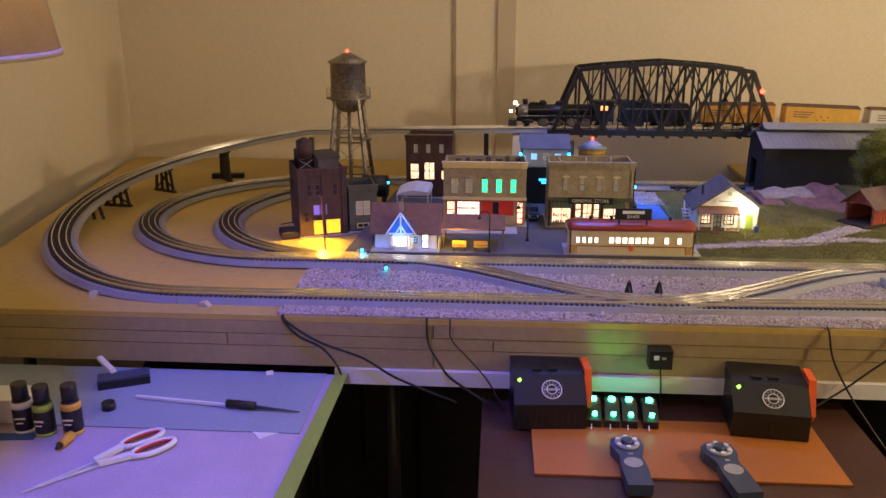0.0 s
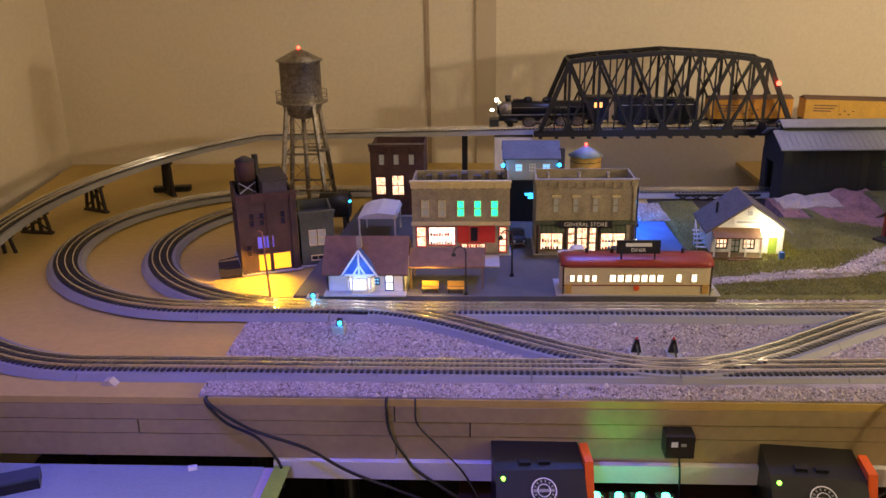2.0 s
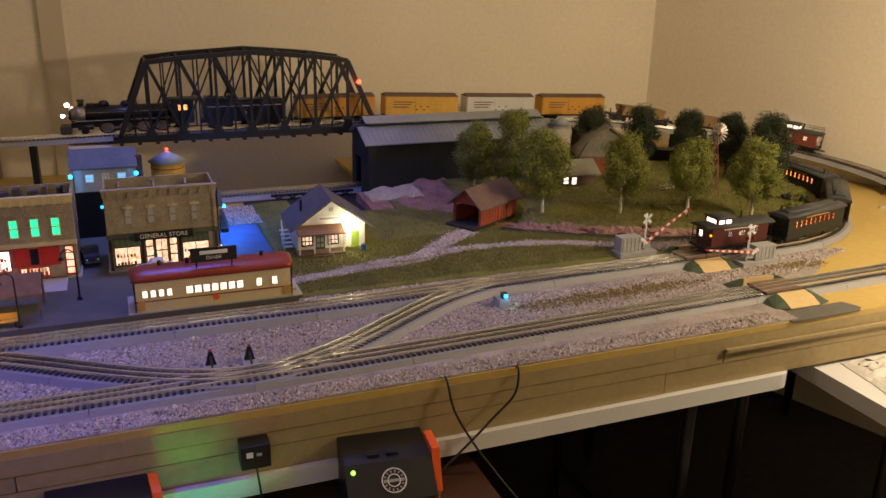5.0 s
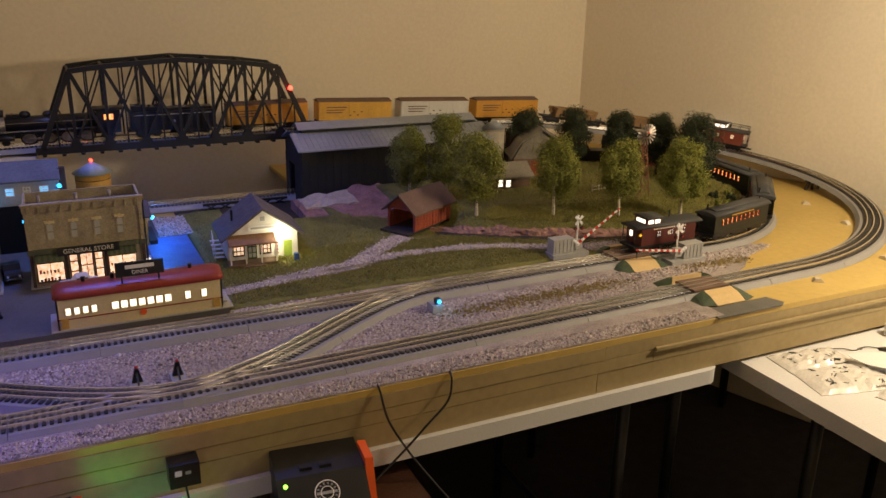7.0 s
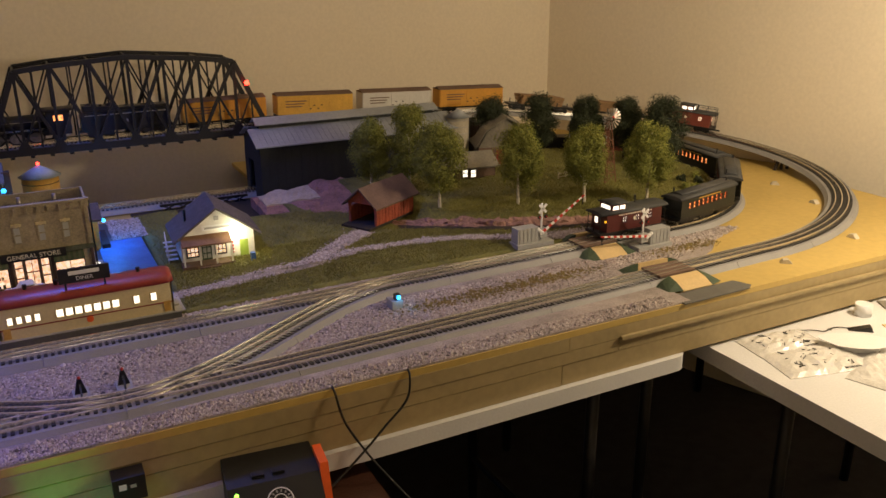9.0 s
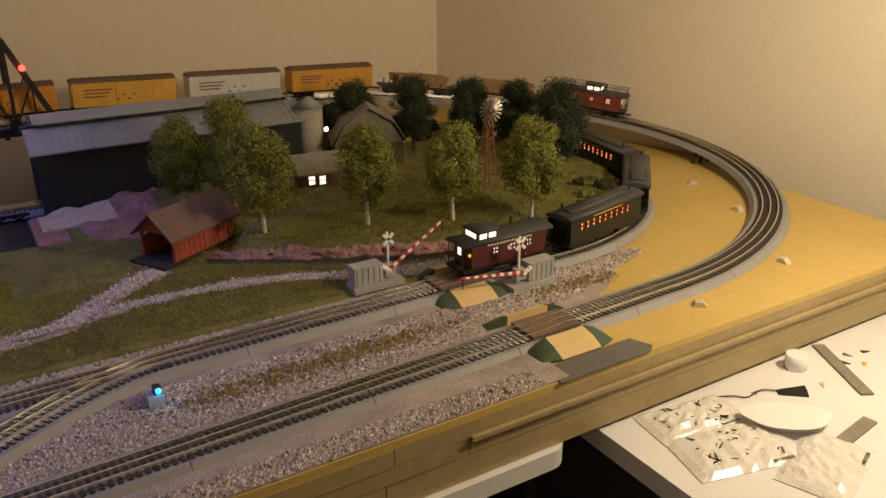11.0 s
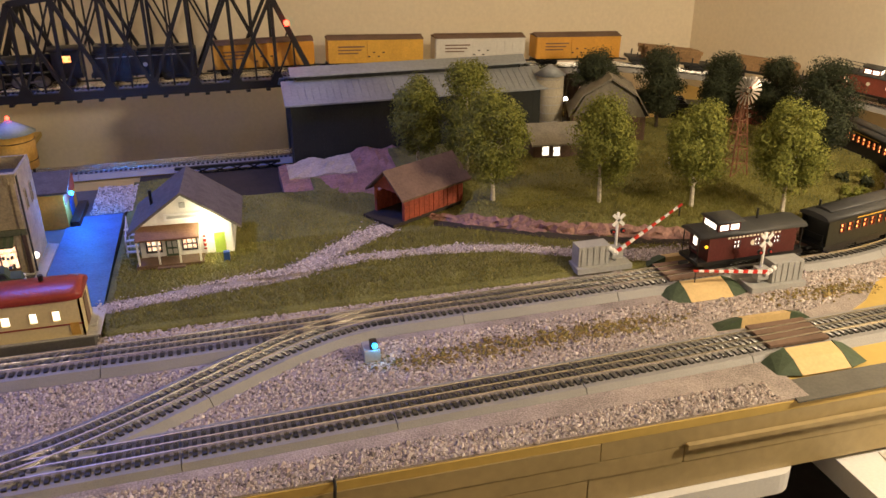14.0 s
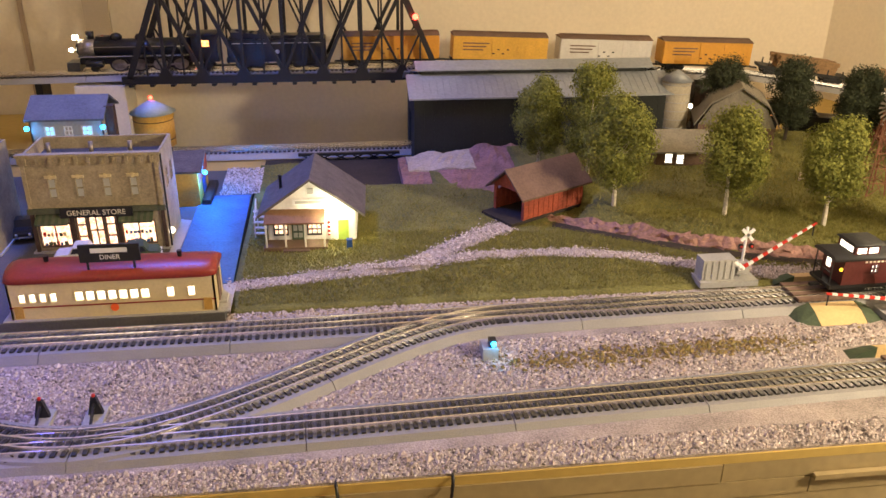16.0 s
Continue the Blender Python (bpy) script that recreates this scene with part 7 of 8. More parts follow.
tube("cable", [(0.792, 1.464, 0.857), (0.792, FY, 0.848), (0.782, FY - 0.008, 0.81), (0.74, FY - 0.014, 0.775), (0.69, FY - 0.02, 0.735), (0.60, 1.40, 0.69)], 0.0020, BLACK, "thin black wire looped over the fascia")
tube("cable", [(0.662, 1.464, 0.857), (0.662, FY, 0.848), (0.672, FY - 0.008, 0.80), (0.70, FY - 0.014, 0.745), (0.735, FY - 0.03, 0.69), (0.80, 1.38, 0.60)], 0.0020, BLACK, "thin black wire looped over the fascia")
tube("cable", [(0.344, FY - 0.024, 0.776), (0.348, FY - 0.022, 0.74), (0.350, FY - 0.018, 0.715), (0.352, 1.43, 0.69)], 0.0018, BLACK, "black lead below the plug box")
px_ = thing("plug_box", "small black wireless plug box on the fascia", "plug box", (0.344, 1.4525, 0.794))
part("body", box(nb(), -0.022, 0.022, -0.030, 0, -0.020, 0.018), BLACK, px_, bevel=0.003)
part("label", box(nb(), -0.014, -0.004, -0.0308, -0.0302, 0.0, 0.009), WHITE, px_, "small white label")
part("label", box(nb(), 0.001, 0.009, -0.0308, -0.0302, 0.001, 0.006), GREYP, px_)
lamp("green_controller_glow", "SPOT", (0.235, 1.37, 0.775), 0.10, (0.08, 1.0, 0.12), 0.006, (0.252, 1.455, 0.828), 62)


def transformer(x, y, turn, label):
    t = thing("train_transformer", label, "transformer", (x, y, 0.685), turn, group="train transformers")
    prof = [(-0.068, 0.0), (-0.068, 0.050), (-0.020, 0.090), (0.055, 0.096), (0.068, 0.088), (0.068, 0.0)]
    part("body", prism(nb(), [(-0.068, y_, z_) for y_, z_ in prof], (0.136, 0, 0)), BLACK, t, "black ribbed plastic case", bevel=0.005)
    part("throttle_lever", prism(nb(), [(0.0685, -0.045, 0.040), (0.0685, -0.02, 0.102), (0.0685, 0.032, 0.102), (0.0685, 0.028, 0.062), (0.0685, -0.03, 0.022)], (0.013, 0, 0)), ORANGE, t, "bright orange throttle lever", bevel=0.002)
    slope = Matrix.Translation((0.004, -0.0445, 0.0702)) @ Euler((radians(39.8), 0, 0)).to_matrix().to_4x4()
    ring = [(0.0185 * math.cos(a), 0.0185 * math.sin(a), 0.001) for a in np.linspace(0, 2 * math.pi, 29)[:-1]]
    em = part("emblem", hose(nb(), ring, 0.0011, 6, True), WHITE, t, "thin round white emblem ring", m=slope)
    ring = [(0.0095 * math.cos(a), 0.0095 * math.sin(a), 0.001) for a in np.linspace(0, 2 * math.pi, 21)[:-1]]
    part("inner_ring", hose(nb(), ring, 0.0009, 6, True), WHITE, em, m=slope)
    part("emblem_bar", box(nb(), -0.016, 0.016, -0.0022, 0.0022, 0.0002, 0.0013), GREYP, em, m=slope)
    for k in range(14):
        a = 2 * math.pi * k / 14
        part("print_bar", bar(nb(), (0.0125 * math.cos(a), 0.0125 * math.sin(a), 0.0006), (0.0160 * math.cos(a), 0.0160 * math.sin(a), 0.0006), 0.0022, 0.001), GREYP, em, m=slope)
    for k in range(2):
        part("button", box(nb(), -0.03 + 0.03 * k, -0.012 + 0.03 * k, -0.008, 0.004, 0.0905, 0.0955), BLACK, t)
    part("power_led", ball(nb(), (-0.056, -0.030, 0.083), 0.0035, 8), LIMELED, t, "lit green power lamp")
    for k in range(9):
        part("vent_rib", box(nb(), -0.05 + 0.012 * k, -0.045 + 0.012 * k, -0.0695, -0.0678, 0.006, 0.034), BLACK, t)
    return t


transformer(0.125, 1.405, 4, "black train transformer with an orange lever")
transformer(0.538, 1.395, -6, "black train transformer with an orange lever")

for k, x in enumerate((0.215, 0.250, 0.283, 0.322)):
    t = thing("switch_controller", "small black switch controller with green lights", "switch controller", (x, 1.385, 0.685), -4, group="switch controllers")
    part("case", prism(nb(), [(-0.014, -0.035, 0), (-0.014, 0.035, 0), (-0.014, 0.035, 0.028), (-0.014, 0.01, 0.030), (-0.014, -0.035, 0.014)], (0.028, 0, 0)), BLACK, t, bevel=0.002)
    part("upper_lamp", cyl(nb(), (0.0, 0.018, 0.030), (0.0, 0.018, 0.036), 0.0065, n=12), GREENLED, t, "glowing green lamp")
    part("lower_lamp", cyl(nb(), (0.002, -0.022, 0.019), (0.002, -0.022, 0.025), 0.0048, n=12), GREENLED, t, "glowing green lamp")
    part("lever", bar(nb(), (0.006, 0.006, 0.030), (0.008, 0.008, 0.040), 0.003), CHROME, t)
    part("wire", cyl(nb(), (-0.004, -0.035, 0.006), (-0.004, -0.045, 0.001), 0.0012, n=6), WHITE, t)


def remote(x, y, turn, label, led):
    t = thing("remote_control", label, "remote control", (x, y, 0.6846), turn, group="remote controls")
    out = [(-0.021, -0.085), (0.021, -0.085), (0.022, -0.03), (0.019, 0.005), (0.029, 0.038), (0.027, 0.060), (0.014, 0.070), (-0.014, 0.070), (-0.027, 0.060), (-0.029, 0.038), (-0.019, 0.005), (-0.022, -0.03)]
    part("body", prism(nb(), [(a, b, 0) for a, b in out], (0, 0, 0.020)), NAVY, t, "dark blue-grey shell", bevel=0.004)
    dial = part("dial", lathe(nb(), [(0.022, 0.0202), (0.022, 0.023), (0.013, 0.024), (0.013, 0.0202)], 24, (0, 0.044, 0)), GREYP, t, "pale round keypad")
    for k in range(6):
        a = radians(60 * k + 30)
        part("key", cyl(nb(), (0.0175 * math.cos(a), 0.044 + 0.0175 * math.sin(a), 0.0235), (0.0175 * math.cos(a), 0.044 + 0.0175 * math.sin(a), 0.026), 0.0042, n=10), WHITE, dial)
    part("knob", cyl(nb(), (0, 0.044, 0.0202), (0, 0.044, 0.030), 0.011, 0.009, n=20), NAVY, t)
    part("emblem", cyl(nb(), (0, -0.018, 0.0201), (0, -0.018, 0.0212), 0.016, n=24), GREYP, t, "round pale emblem")
    part("status_led", ball(nb(), (-0.006, 0.064, 0.021), 0.0022, 8), led, t)
    part("small_key", box(nb(), -0.004, 0.004, 0.006, 0.011, 0.0201, 0.022), GREYP, t)


remote(0.262, 1.215, 2, "dark blue handheld train remote lying on the board", BULB)
remote(0.425, 1.205, 8, "dark grey handheld train remote lying on the board", REDLED)

# ---- craft table things ----
TZ = 0.7346


def bottle(x, y, z, capm, bodym, bandm, label):
    t = thing("paint_bottle", label, "bottle", (x, y, z), rng(int(abs(x) * 999)).uniform(-15, 15), group="craft bottles")
    part("body", lathe(nb(), [(0.015, 0), (0.0172, 0.002), (0.0172, 0.052), (0.015, 0.060), (0.012, 0.063)], 22), bodym, t, "black labelled body")
    part("label_band", lathe(nb(), [(0.0174, 0.048), (0.0174, 0.056), (0.0160, 0.0605), (0.0158, 0.056)], 22), bandm, t)
    part("label_base", lathe(nb(), [(0.0154, 0.0003), (0.0175, 0.0015), (0.0175, 0.007), (0.0172, 0.007)], 22), bandm, t)
    part("print_bar", box(nb(), -0.009, 0.009, -0.0182, -0.0171, 0.030, 0.033), LETTER, t)
    part("print_bar", box(nb(), -0.007, 0.005, -0.0182, -0.0171, 0.022, 0.024), LETTER, t)
    part("cap", lathe(nb(), [(0.0125, 0.0632), (0.0135, 0.064), (0.0135, 0.090), (0.0125, 0.092)], 20), capm, t, "black ribbed cap")
    return t


bottle(-0.800, 1.185, 0.7325, BLACK, BLACK, WHITE, "black glue bottle with a white band")
bottle(-0.758, 1.178, 0.7325, BLACK, BLACK, TAPE, "black paint bottle with a yellow-green band")
bottle(-0.712, 1.186, 0.7325, BLACK, BLACK, YELLOW, "black paint bottle with a yellow band")
yb = thing("yellow_pen", "yellow marker lying before the bottles", "marker", (-0.705, 1.150, 0.7323), 86)
part("barrel", cyl(nb(), (-0.022, 0, 0.008), (0.012, 0, 0.008), 0.008, n=14), YELLOW, yb)
part("tip", cyl(nb(), (-0.022, 0, 0.008), (-0.034, 0, 0.008), 0.006, 0.002, n=12), BLACK, yb)
bs = thing("blue_strip", "bright blue plastic strip under the bottles", "plastic strip", (-0.86, 1.155, 0.7322), 6)
part("strip", box(nb(), -0.06, 0.09, -0.010, 0.010, 0, 0.003), BLUEP, bs, bevel=0.001)
wb = thing("white_box", "white paper carton behind the bottles", "carton", (-0.885, 1.23, 0.7346), 4)
part("carton", box(nb(), -0.07, 0.07, -0.03, 0.03, 0, 0.045), WHITE, wb, bevel=0.002)
sc = thing("scissors", "white-handled scissors with red inner grips", "scissors", (-0.622, 1.083, 0.7325), 48)
for s in (-1, 1):
    part("blade", prism(nb(), [(-0.115, s * 0.001, 0.002), (0.0, s * 0.010, 0.002), (0.012, s * 0.002, 0.002), (0.0, -s * 0.002, 0.002)], (0, 0, 0.0018)), WHITEP, sc, "pale painted blade")
    bm = nb()
    c = Vector((0.088, s * 0.021, 0.006))
    ring = [(c + Vector((0.037 * math.cos(a), 0.0155 * math.sin(a), 0))) for a in np.linspace(0, 2 * math.pi, 25)[:-1]]
    hose(bm, ring, 0.0048, 8, True)
    part("handle_ring", bm, WHITE, sc, "white plastic handle")
    bm = nb()
    ring = [(c + Vector((0.0315 * math.cos(a), 0.0105 * math.sin(a), 0.0005))) for a in np.linspace(0, 2 * math.pi, 23)[:-1]]
    hose(bm, ring, 0.0026, 6, True)
    part("inner_grip", bm, REDS, sc, "red inner grip")
    part("shank", prism(nb(), [(0.0, s * 0.002, 0.002), (0.0, s * 0.011, 0.002), (0.055, s * 0.026, 0.002), (0.055, s * 0.013, 0.002)], (0, 0, 0.008)), WHITE, sc, bevel=0.002)
part("pivot_screw", cyl(nb(), (0.004, 0, 0.002), (0.004, 0, 0.0075), 0.004, n=12), CHROME, sc)
rl = thing("foam_brush", "dark foam roller brush with a pale handle", "brush", (-0.705, 1.372, TZ), 24)
part("pad", box(nb(), -0.048, 0.048, -0.018, 0.018, 0, 0.016), BLACK, rl, "dark grey foam pad", bevel=0.002)
part("pad_top", box(nb(), -0.048, 0.048, -0.017, 0.017, 0.0162, 0.020), NAVY, rl, bevel=0.001)
part("handle", bar(nb(), (-0.018, 0.012, 0.022), (-0.045, 0.075, 0.030), 0.011, 0.007), WHITEP, rl, "pale wooden handle")
pn = thing("paint_brush", "long white stick brush with a black ferrule", "brush", (-0.655, 1.312, TZ), -7)
part("stick", bar(nb(), (0, 0, 0.004), (0.205, 0, 0.004), 0.006, 0.005), WHITE, pn)
part("ferrule", cyl(nb(), (0.185, 0, 0.008), (0.240, 0, 0.008), 0.0078, n=14), BLACK, pn)
part("bristles", cyl(nb(), (0.240, 0, 0.006), (0.325, 0.003, 0.003), 0.004, 0.001, n=10), NAVY, pn)
cd = thing("white_card", "small blank white card on the lilac sheet", "card", (-0.364, 1.222, 0.7325), 40)
part("sheet", box(nb(), -0.038, 0.038, -0.021, 0.021, 0, 0.0012), WHITE, cd)
bc = thing("black_puck", "round black plastic puck lying on the mat", "puck", (-0.688, 1.268, TZ))
part("cap", cyl(nb(), (0, 0, 0), (0, 0, 0.014), 0.013, 0.012, n=18), BLACK, bc, bevel=0.001)
fb = thing("foam_bit", "small white foam scrap on the mat", "foam scrap", (-0.43, 1.432, TZ), 20)
part("scrap", box(nb(), -0.007, 0.007, -0.004, 0.004, 0, 0.006), WHITE, fb, bevel=0.001)
tl = thing("table_lamp", "table lamp with a cloth shade and wicker base", "lamp", (-0.92, 1.10, 0.7325))
part("base", lathe(nb(), [(0.075, 0), (0.085, 0.05), (0.098, 0.15), (0.10, 0.20), (0.07, 0.27), (0.02, 0.32), (0.012, 0.46)], 26), mat("wicker", (0.45, 0.22, 0.10), 0.7, var=0.25, scale=60), tl, "striped wicker base")
for k in range(18):
    a = 2 * math.pi * k / 18
    part("reed", bar(nb(), (0.087 * math.cos(a), 0.087 * math.sin(a), 0.05), (0.101 * math.cos(a), 0.101 * math.sin(a), 0.19), 0.006), BIRCH, tl)
sh_ = part("shade", lathe(nb(), [(0.285, 0.655), (0.262, 0.80), (0.22, 0.98), (0.218, 0.98), (0.259, 0.80), (0.282, 0.655)], 40), SHADE, tl, "tan cloth shade")
part("shade_rim", lathe(nb(), [(0.287, 0.645), (0.287, 0.6545), (0.280, 0.6545), (0.280, 0.645)], 40), TRIM, sh_)

# ---- work table things ----
WZ = 0.736


def bag(x, y, turn, w, d, label, seed, filler):
    t = thing("parts_bag", label, "plastic bag", (x, y, WZ), turn, group="parts bags")
    bm = nb()
    g = []
    for i in range(15):
        row = []
        for j in range(11):
            u, v = i / 14 - 0.5, j / 10 - 0.5
            k = max(0.0, (1 - (2 * u) ** 4) * (1 - (2 * v) ** 4))
            row.append(bm.verts.new((u * w, v * d, 0.0015 + 0.010 * k + 0.006 * k * noise.noise((u * 9, v * 9, seed)))))
        g.append(row)
    for a, b in zip(g, g[1:]):
        for j in range(10):
            bm.faces.new((a[j], b[j], b[j + 1], a[j + 1]))
    part("film", bm, CLEARB, t, "crinkled clear film")
    part("underside", box(nb(), -w / 2, w / 2, -d / 2, d / 2, 0, 0.001), CLEARB, t)
    r = rng(seed)
    if filler:
        for k in range(70):
            a = r.uniform(0, 3.14)
            q = Vector((r.uniform(-0.32, 0.32) * w, r.uniform(-0.30, 0.30) * d, r.uniform(0.006, 0.0105)))
            e = Vector((math.cos(a), math.sin(a), r.uniform(-0.2, 0.2))) * 0.009
            part("screw", cyl(nb(), q - e, q + e, 0.0012, n=5), BLACKM, t)
    for k in range(9):
        part("barcode_bar", box(nb(), w * 0.16 + k * 0.004, w * 0.16 + k * 0.004 + r.uniform(0.001, 0.0025), -d * 0.46, -d * 0.40, 0.0062, 0.0068), BLACK, t)


bag(1.625, 1.405, -8, 0.17, 0.085, "clear bag of small grey screws", 5, True)
bag(1.62, 1.315, -14, 0.19, 0.11, "clear bag of loose grey track pins", 8, True)
bag(1.70, 1.22, 20, 0.16, 0.10, "empty crinkled clear plastic bag", 12, False)
pp = thing("paper_sheet", "white curved paper offcut on the table", "paper", (1.735, 1.315, WZ + 0.0005), -35)
part("sheet", prism(nb(), [(0.07 * math.cos(a) * (1 + 0.1 * math.sin(3 * a)), 0.038 * math.sin(a), 0.0175) for a in np.linspace(0, 2 * math.pi, 25)[:-1]], (0, 0, 0.0012)), WHITE, pp)
part("underlay", box(nb(), -0.04, 0.04, -0.02, 0.02, 0, 0.0172), WHITEP, pp)
cpx = thing("plastic_puck", "round white plastic puck on the table edge", "puck", (1.902, 1.422, WZ))
part("cap", cyl(nb(), (0, 0, 0), (0, 0, 0.027), 0.019, n=26), WHITE, cpx, bevel=0.002)
for x, y, a, l in ((1.965, 1.375, 62, 0.17), (1.80, 1.245, 8, 0.12)):
    wsx = thing("wood_stick", "flat brown-grey wooden stick", "stick", (x, y, WZ), a, group="wood sticks")
    part("stick", box(nb(), -l / 2, l / 2, -0.011, 0.011, 0, 0.004), BARNROOF, wsx, bevel=0.0008)
kn = thing("black_clip", "small black folded clip", "clip", (1.825, 1.37, WZ), -40)
part("jaw", prism(nb(), [(-0.025, -0.009, 0), (0.025, -0.009, 0), (0.02, -0.009, 0.012)], (0, 0.018, 0)), BLACK, kn)
tube("cable", [(1.70, 1.43, WZ + 0.002), (1.73, 1.415, WZ + 0.003), (1.75, 1.40, WZ + 0.002), (1.79, 1.40, WZ + 0.003), (1.83, 1.36, WZ + 0.002)], 0.0012, BLACK, "thin black wire scrap on the table")
r = rng(77)
for k in range(14):
    x, y = r.uniform(1.62, 2.15), r.uniform(1.05, 1.42)
    sx = thing("plastic_scrap", "small offcut scrap on the work table", "scrap", (x, y, WZ), r.uniform(0, 180), group="table scraps")
    part("scrap", prism(nb(), [(-0.008, -0.003, 0), (0.009, -0.004, 0), (0.006, 0.005, 0)], (0, 0, 0.002)), r.choice([BLACK, GREYTRIM, TANR, YELLOW]), sx)
dlm = thing("desk_lamp", "desk lamp on the work table", "lamp", (2.14, 0.98, WZ))
part("base", cyl(nb(), (0, 0, 0), (0, 0, 0.015), 0.06, 0.055, n=24), BLACK, dlm)
part("stem", cyl(nb(), (0, 0, 0.015), (-0.05, -0.12, 0.66), 0.006, n=10), BLACK, dlm)
# ---- loose stones, turf and leaves of grass ----


def scatter_stones(name, regions, size, material, label, seed, height=None):
    """Many small stones in one mesh. Regions: (count, maker of x, y)."""
    g = np.random.default_rng(seed)
    oct_v = np.array([(1, 0, 0), (0, 1, 0), (-1, 0, 0), (0, -1, 0), (0, 0, 1), (0, 0, -0.6)], float)
    oct_f = np.array([(0, 1, 4), (1, 2, 4), (2, 3, 4), (3, 0, 4), (1, 0, 5), (2, 1, 5), (3, 2, 5), (0, 3, 5)])
    pts = np.concatenate(regions)
    n = len(pts)
    a = g.uniform(0, 6.283, n)
    s = size * g.lognormal(0, 0.32, n)
    z = np.array([height(x, y) for x, y in pts]) if height else np.full(n, DECK + 0.0035)
    v = oct_v[None] * (g.uniform(0.6, 1.25, (n, 6, 1))) * np.stack([s, s * g.uniform(0.6, 1, n), s * g.uniform(0.55, 0.95, n)], 1)[:, None]
    c, q = np.cos(a)[:, None], np.sin(a)[:, None]
    x = v[..., 0] * c - v[..., 1] * q + pts[:, :1]
    y = v[..., 0] * q + v[..., 1] * c + pts[:, 1:]
    zz = v[..., 2] + (z + s * 0.25)[:, None]
    verts = np.stack([x, y, zz], -1).reshape(-1, 3)
    faces = (oct_f[None] + 6 * np.arange(n)[:, None, None]).reshape(-1, 3)
    me = bpy.data.meshes.new(name)
    me.from_pydata(verts.tolist(), [], faces.tolist())
    me.materials.append(material)
    return tagged(new(name, me), label, "gravel", kind="stuff")


def patch(g, n, x0, x1, y0, y1, keep=None):
    p = np.stack([g.uniform(x0, x1, n), g.uniform(y0, y1, n)], 1)
    return p if keep is None else p[[bool(keep(x, y)) for x, y in p]]


def off_cross(x, y):
    """Clear of the crossover roadbeds."""
    for run in (cross_w, cross_e):
        if run[0][0] <= x <= run[-1][0]:
            f = (x - run[0][0]) / (run[-1][0] - run[0][0])
            k = run[min(int(f * 34), 33)]
            if abs(y - k[1]) < 0.046:
                return False
    return True


def off_ramps(x, y):
    return not (1.375 < x < 1.54 and (1.63 < y < 1.667 or 1.725 < y < 1.78)) and not (1.505 < x < 1.61 and 1.727 < y < 1.77)


g = np.random.default_rng(4)
front = patch(g, 12500, -0.415, 1.37, 1.458, 1.500)
mid = patch(g, 34000, -0.415, 1.40, 1.590, 1.740, lambda x, y: off_cross(x, y) and off_ramps(x, y))
midr = patch(g, 10500, 1.40, 1.85, 1.645, 1.775, lambda x, y: off_ramps(x, y) and y > 1.60 + (x - 1.4) * 0.34 and g.uniform() < 1.15 - max(0, (x - 1.66) / 0.2))
back = patch(g, 7000, 0.50, 1.68, 1.838, 1.872, lambda x, y: y > 1.832 + (x - 0.5) * 0.025)
scatter_stones("ballast", [front, mid, midr, back], 0.0021, BALLAST, "loose pinkish grey ballast stones", 9)


def along(seg, w, n, seed):
    g2 = np.random.default_rng(seed)
    k = g2.integers(0, len(seg) - 1, n)
    f = g2.uniform(0, 1, n)[:, None]
    p = np.array(seg)
    q = p[k] * (1 - f) + p[k + 1] * f
    return q + g2.normal(0, w * 0.5, (n, 2))


curve_edge = [(1.68 + 0.408 * math.cos(radians(a)), 2.2425 + 0.378 * math.sin(radians(a))) for a in np.linspace(-88, 10, 60)]
scatter_stones("road_gravel", [along(lane, 0.017, 7600, 1), along(spur, 0.022, 3200, 2), np.stack([g.uniform(0.435, 0.515, 2600), g.uniform(2.336, 2.50, 2600)], 1)], 0.0018, BALLAST, "pale gravel on the lanes", 10, lambda x, y: max(land(x, y), G if x < 0.5 else 0) + 0.002)
scatter_stones("curve_ballast", [along(curve_edge, 0.016, 2600, 3)], 0.0022, BALLAST, "ballast along the inner curve", 11, lambda x, y: max(DECK + 0.004, min(land(x, y), 0.885)))

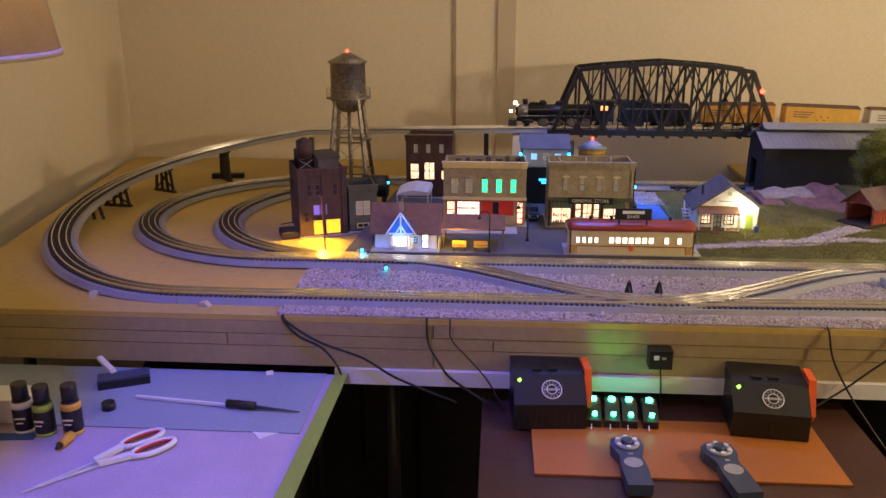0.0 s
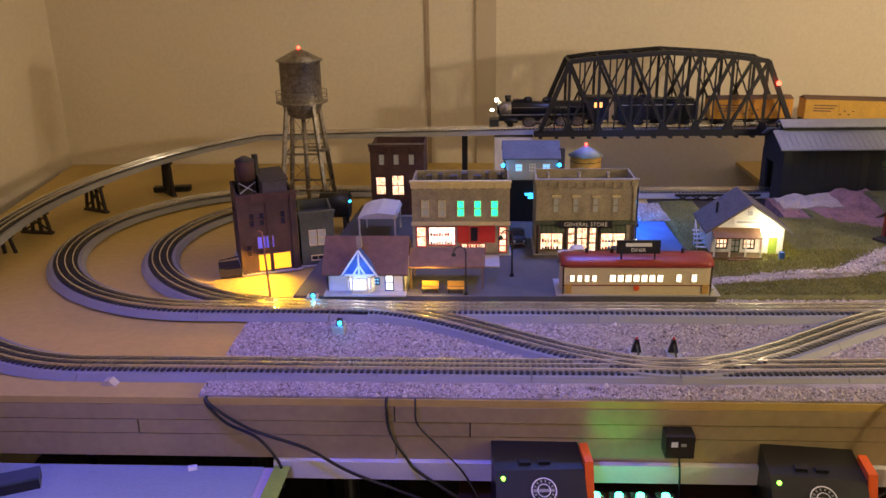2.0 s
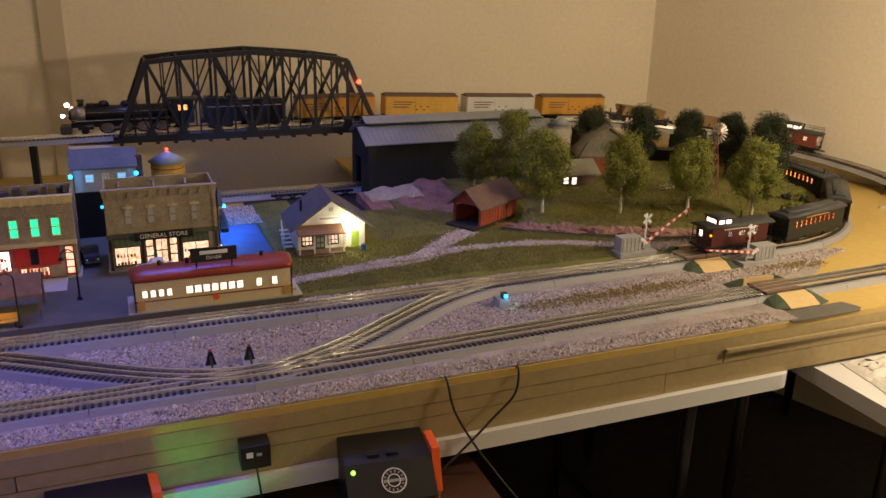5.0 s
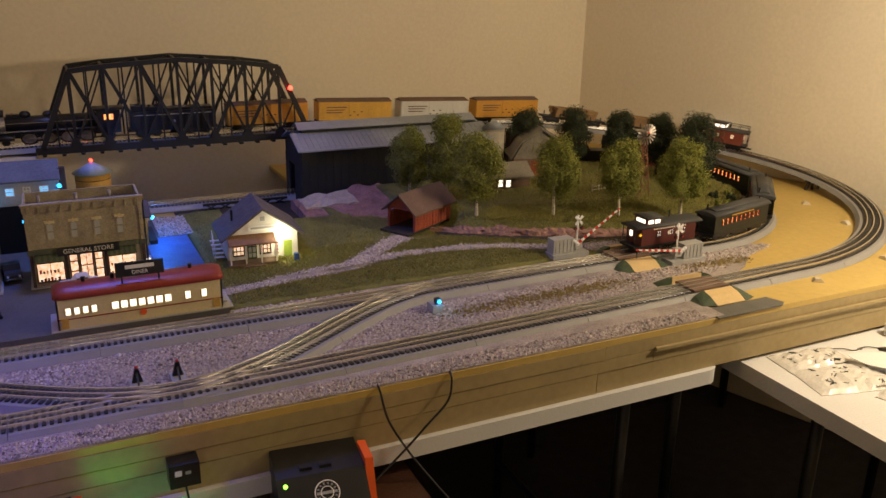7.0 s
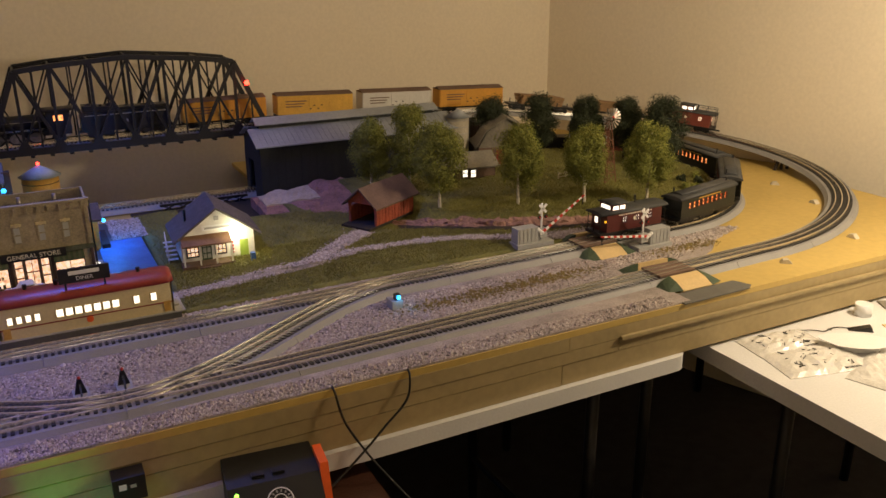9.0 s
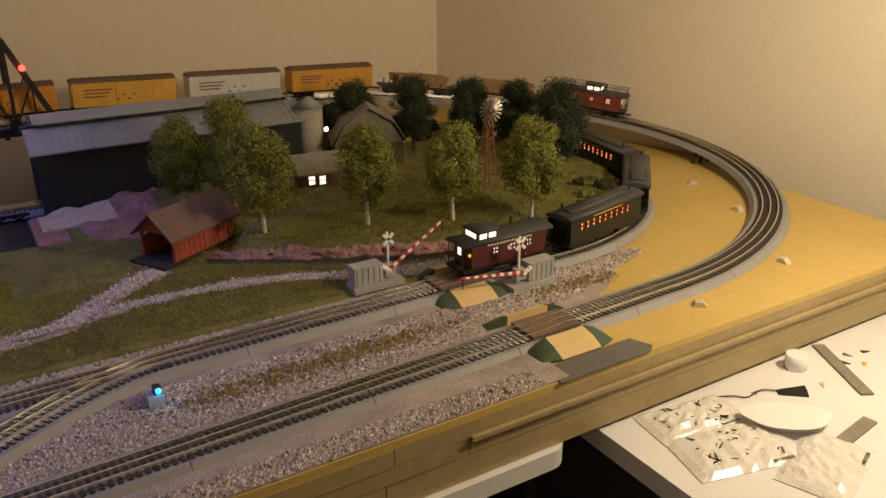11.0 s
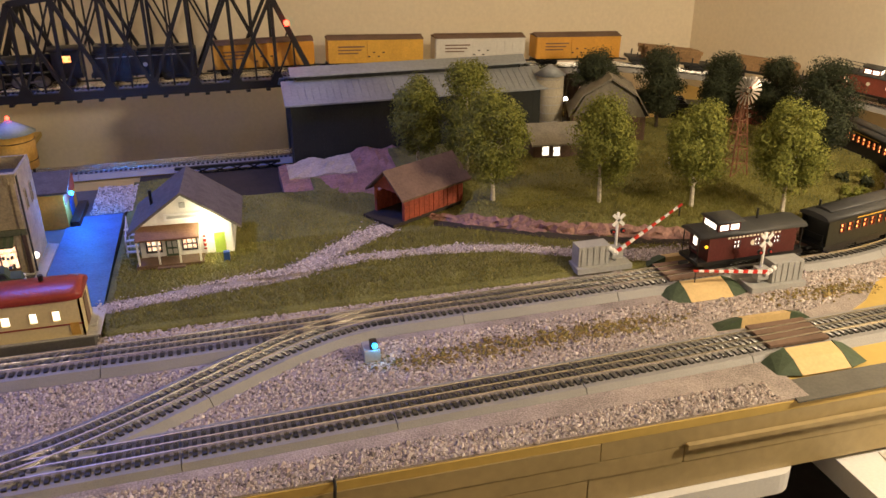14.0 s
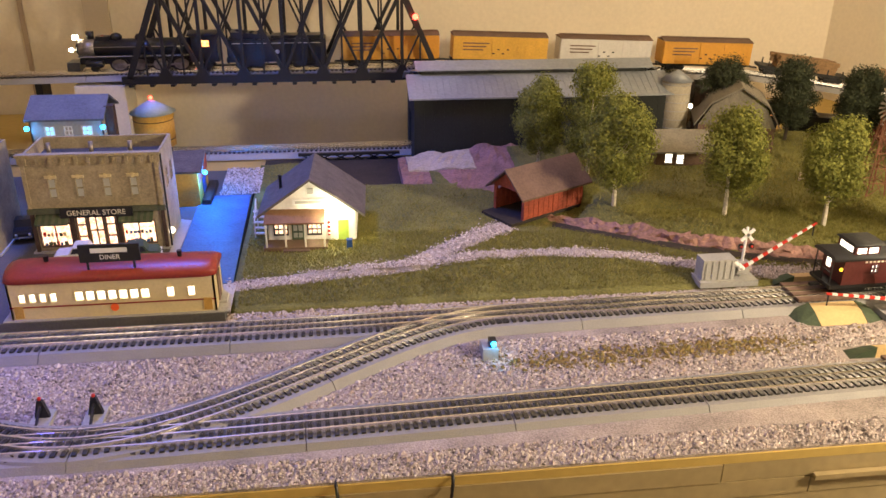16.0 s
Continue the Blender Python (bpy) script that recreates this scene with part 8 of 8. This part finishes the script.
TURF = stone_mat("brown_turf_crumbs", [(0.16, 0.11, 0.04), (0.26, 0.18, 0.07), (0.20, 0.17, 0.05), (0.33, 0.24, 0.10)])
tf = np.concatenate([np.stack([g.normal(cx_, 0.07, 420), g.normal(cy_, 0.012, 420)], 1) for cx_, cy_ in ((1.0, 1.675), (1.13, 1.68), (1.24, 1.685), (1.63, 1.70))])
tf = tf[[q[0] < 1.72 and 1.62 < q[1] < 1.735 and off_ramps(*q) for q in tf]]
scatter_stones("turf_crumbs", [tf], 0.0024, TURF, "brown turf crumbs in the gravel", 12, lambda x, y: DECK + 0.0055)


def on_grass(x, y):
    if not inside_curve(x, y):
        return False
    if 0.43 < x < 0.52 and y > 2.3 or 0.60 < x < 1.12 and y > 2.345:
        return False
    if x < 1.46 and y > 2.52:
        return False
    for seg, w in ((lane, 0.019), (spur, 0.024)):
        for k in range(0, len(seg), 3):
            if (seg[k][0] - x) ** 2 + (seg[k][1] - y) ** 2 < w * w:
                return False
    if x > 1.07 and -0.05 < y - bank_y(x) < 0.004:
        return False
    return not (0.55 < x < 0.71 and 2.08 < y < 2.22)


def grass(name, pts, label, seed, h=0.0052):
    g2 = np.random.default_rng(seed)
    n = len(pts)
    z = np.array([land(x, y) for x, y in pts])
    a, t = g2.uniform(0, 6.283, n), g2.normal(0, 0.45, (n, 2))
    hh = h * g2.uniform(0.5, 1.25, n)
    w = 0.0008
    dx, dy = np.cos(a) * w, np.sin(a) * w
    b = np.stack([pts[:, 0], pts[:, 1], z - 0.0008], 1)
    v = np.stack([b + np.stack([dx, dy, 0 * dx], 1), b - np.stack([dx, dy, 0 * dx], 1), b + np.stack([t[:, 0] * hh, t[:, 1] * hh, hh], 1)], 1).reshape(-1, 3)
    f = np.arange(3 * n).reshape(-1, 3)
    me = bpy.data.meshes.new(name)
    me.from_pydata(v.tolist(), [], f.tolist())
    me.materials.append(BLADES)
    return tagged(new(name, me), label, "grass", kind="stuff")


gp1 = patch(g, 70000, 0.515, 1.66, 1.872, 2.10, on_grass)
gp2 = patch(g, 64000, 0.515, 2.07, 2.0, 2.58, on_grass)
gp3 = patch(g, 20000, 1.45, 2.06, 1.88, 2.14, on_grass)
grass("static_grass", np.concatenate([gp1, gp2, gp3]), "short dull green static grass fibres", 21)
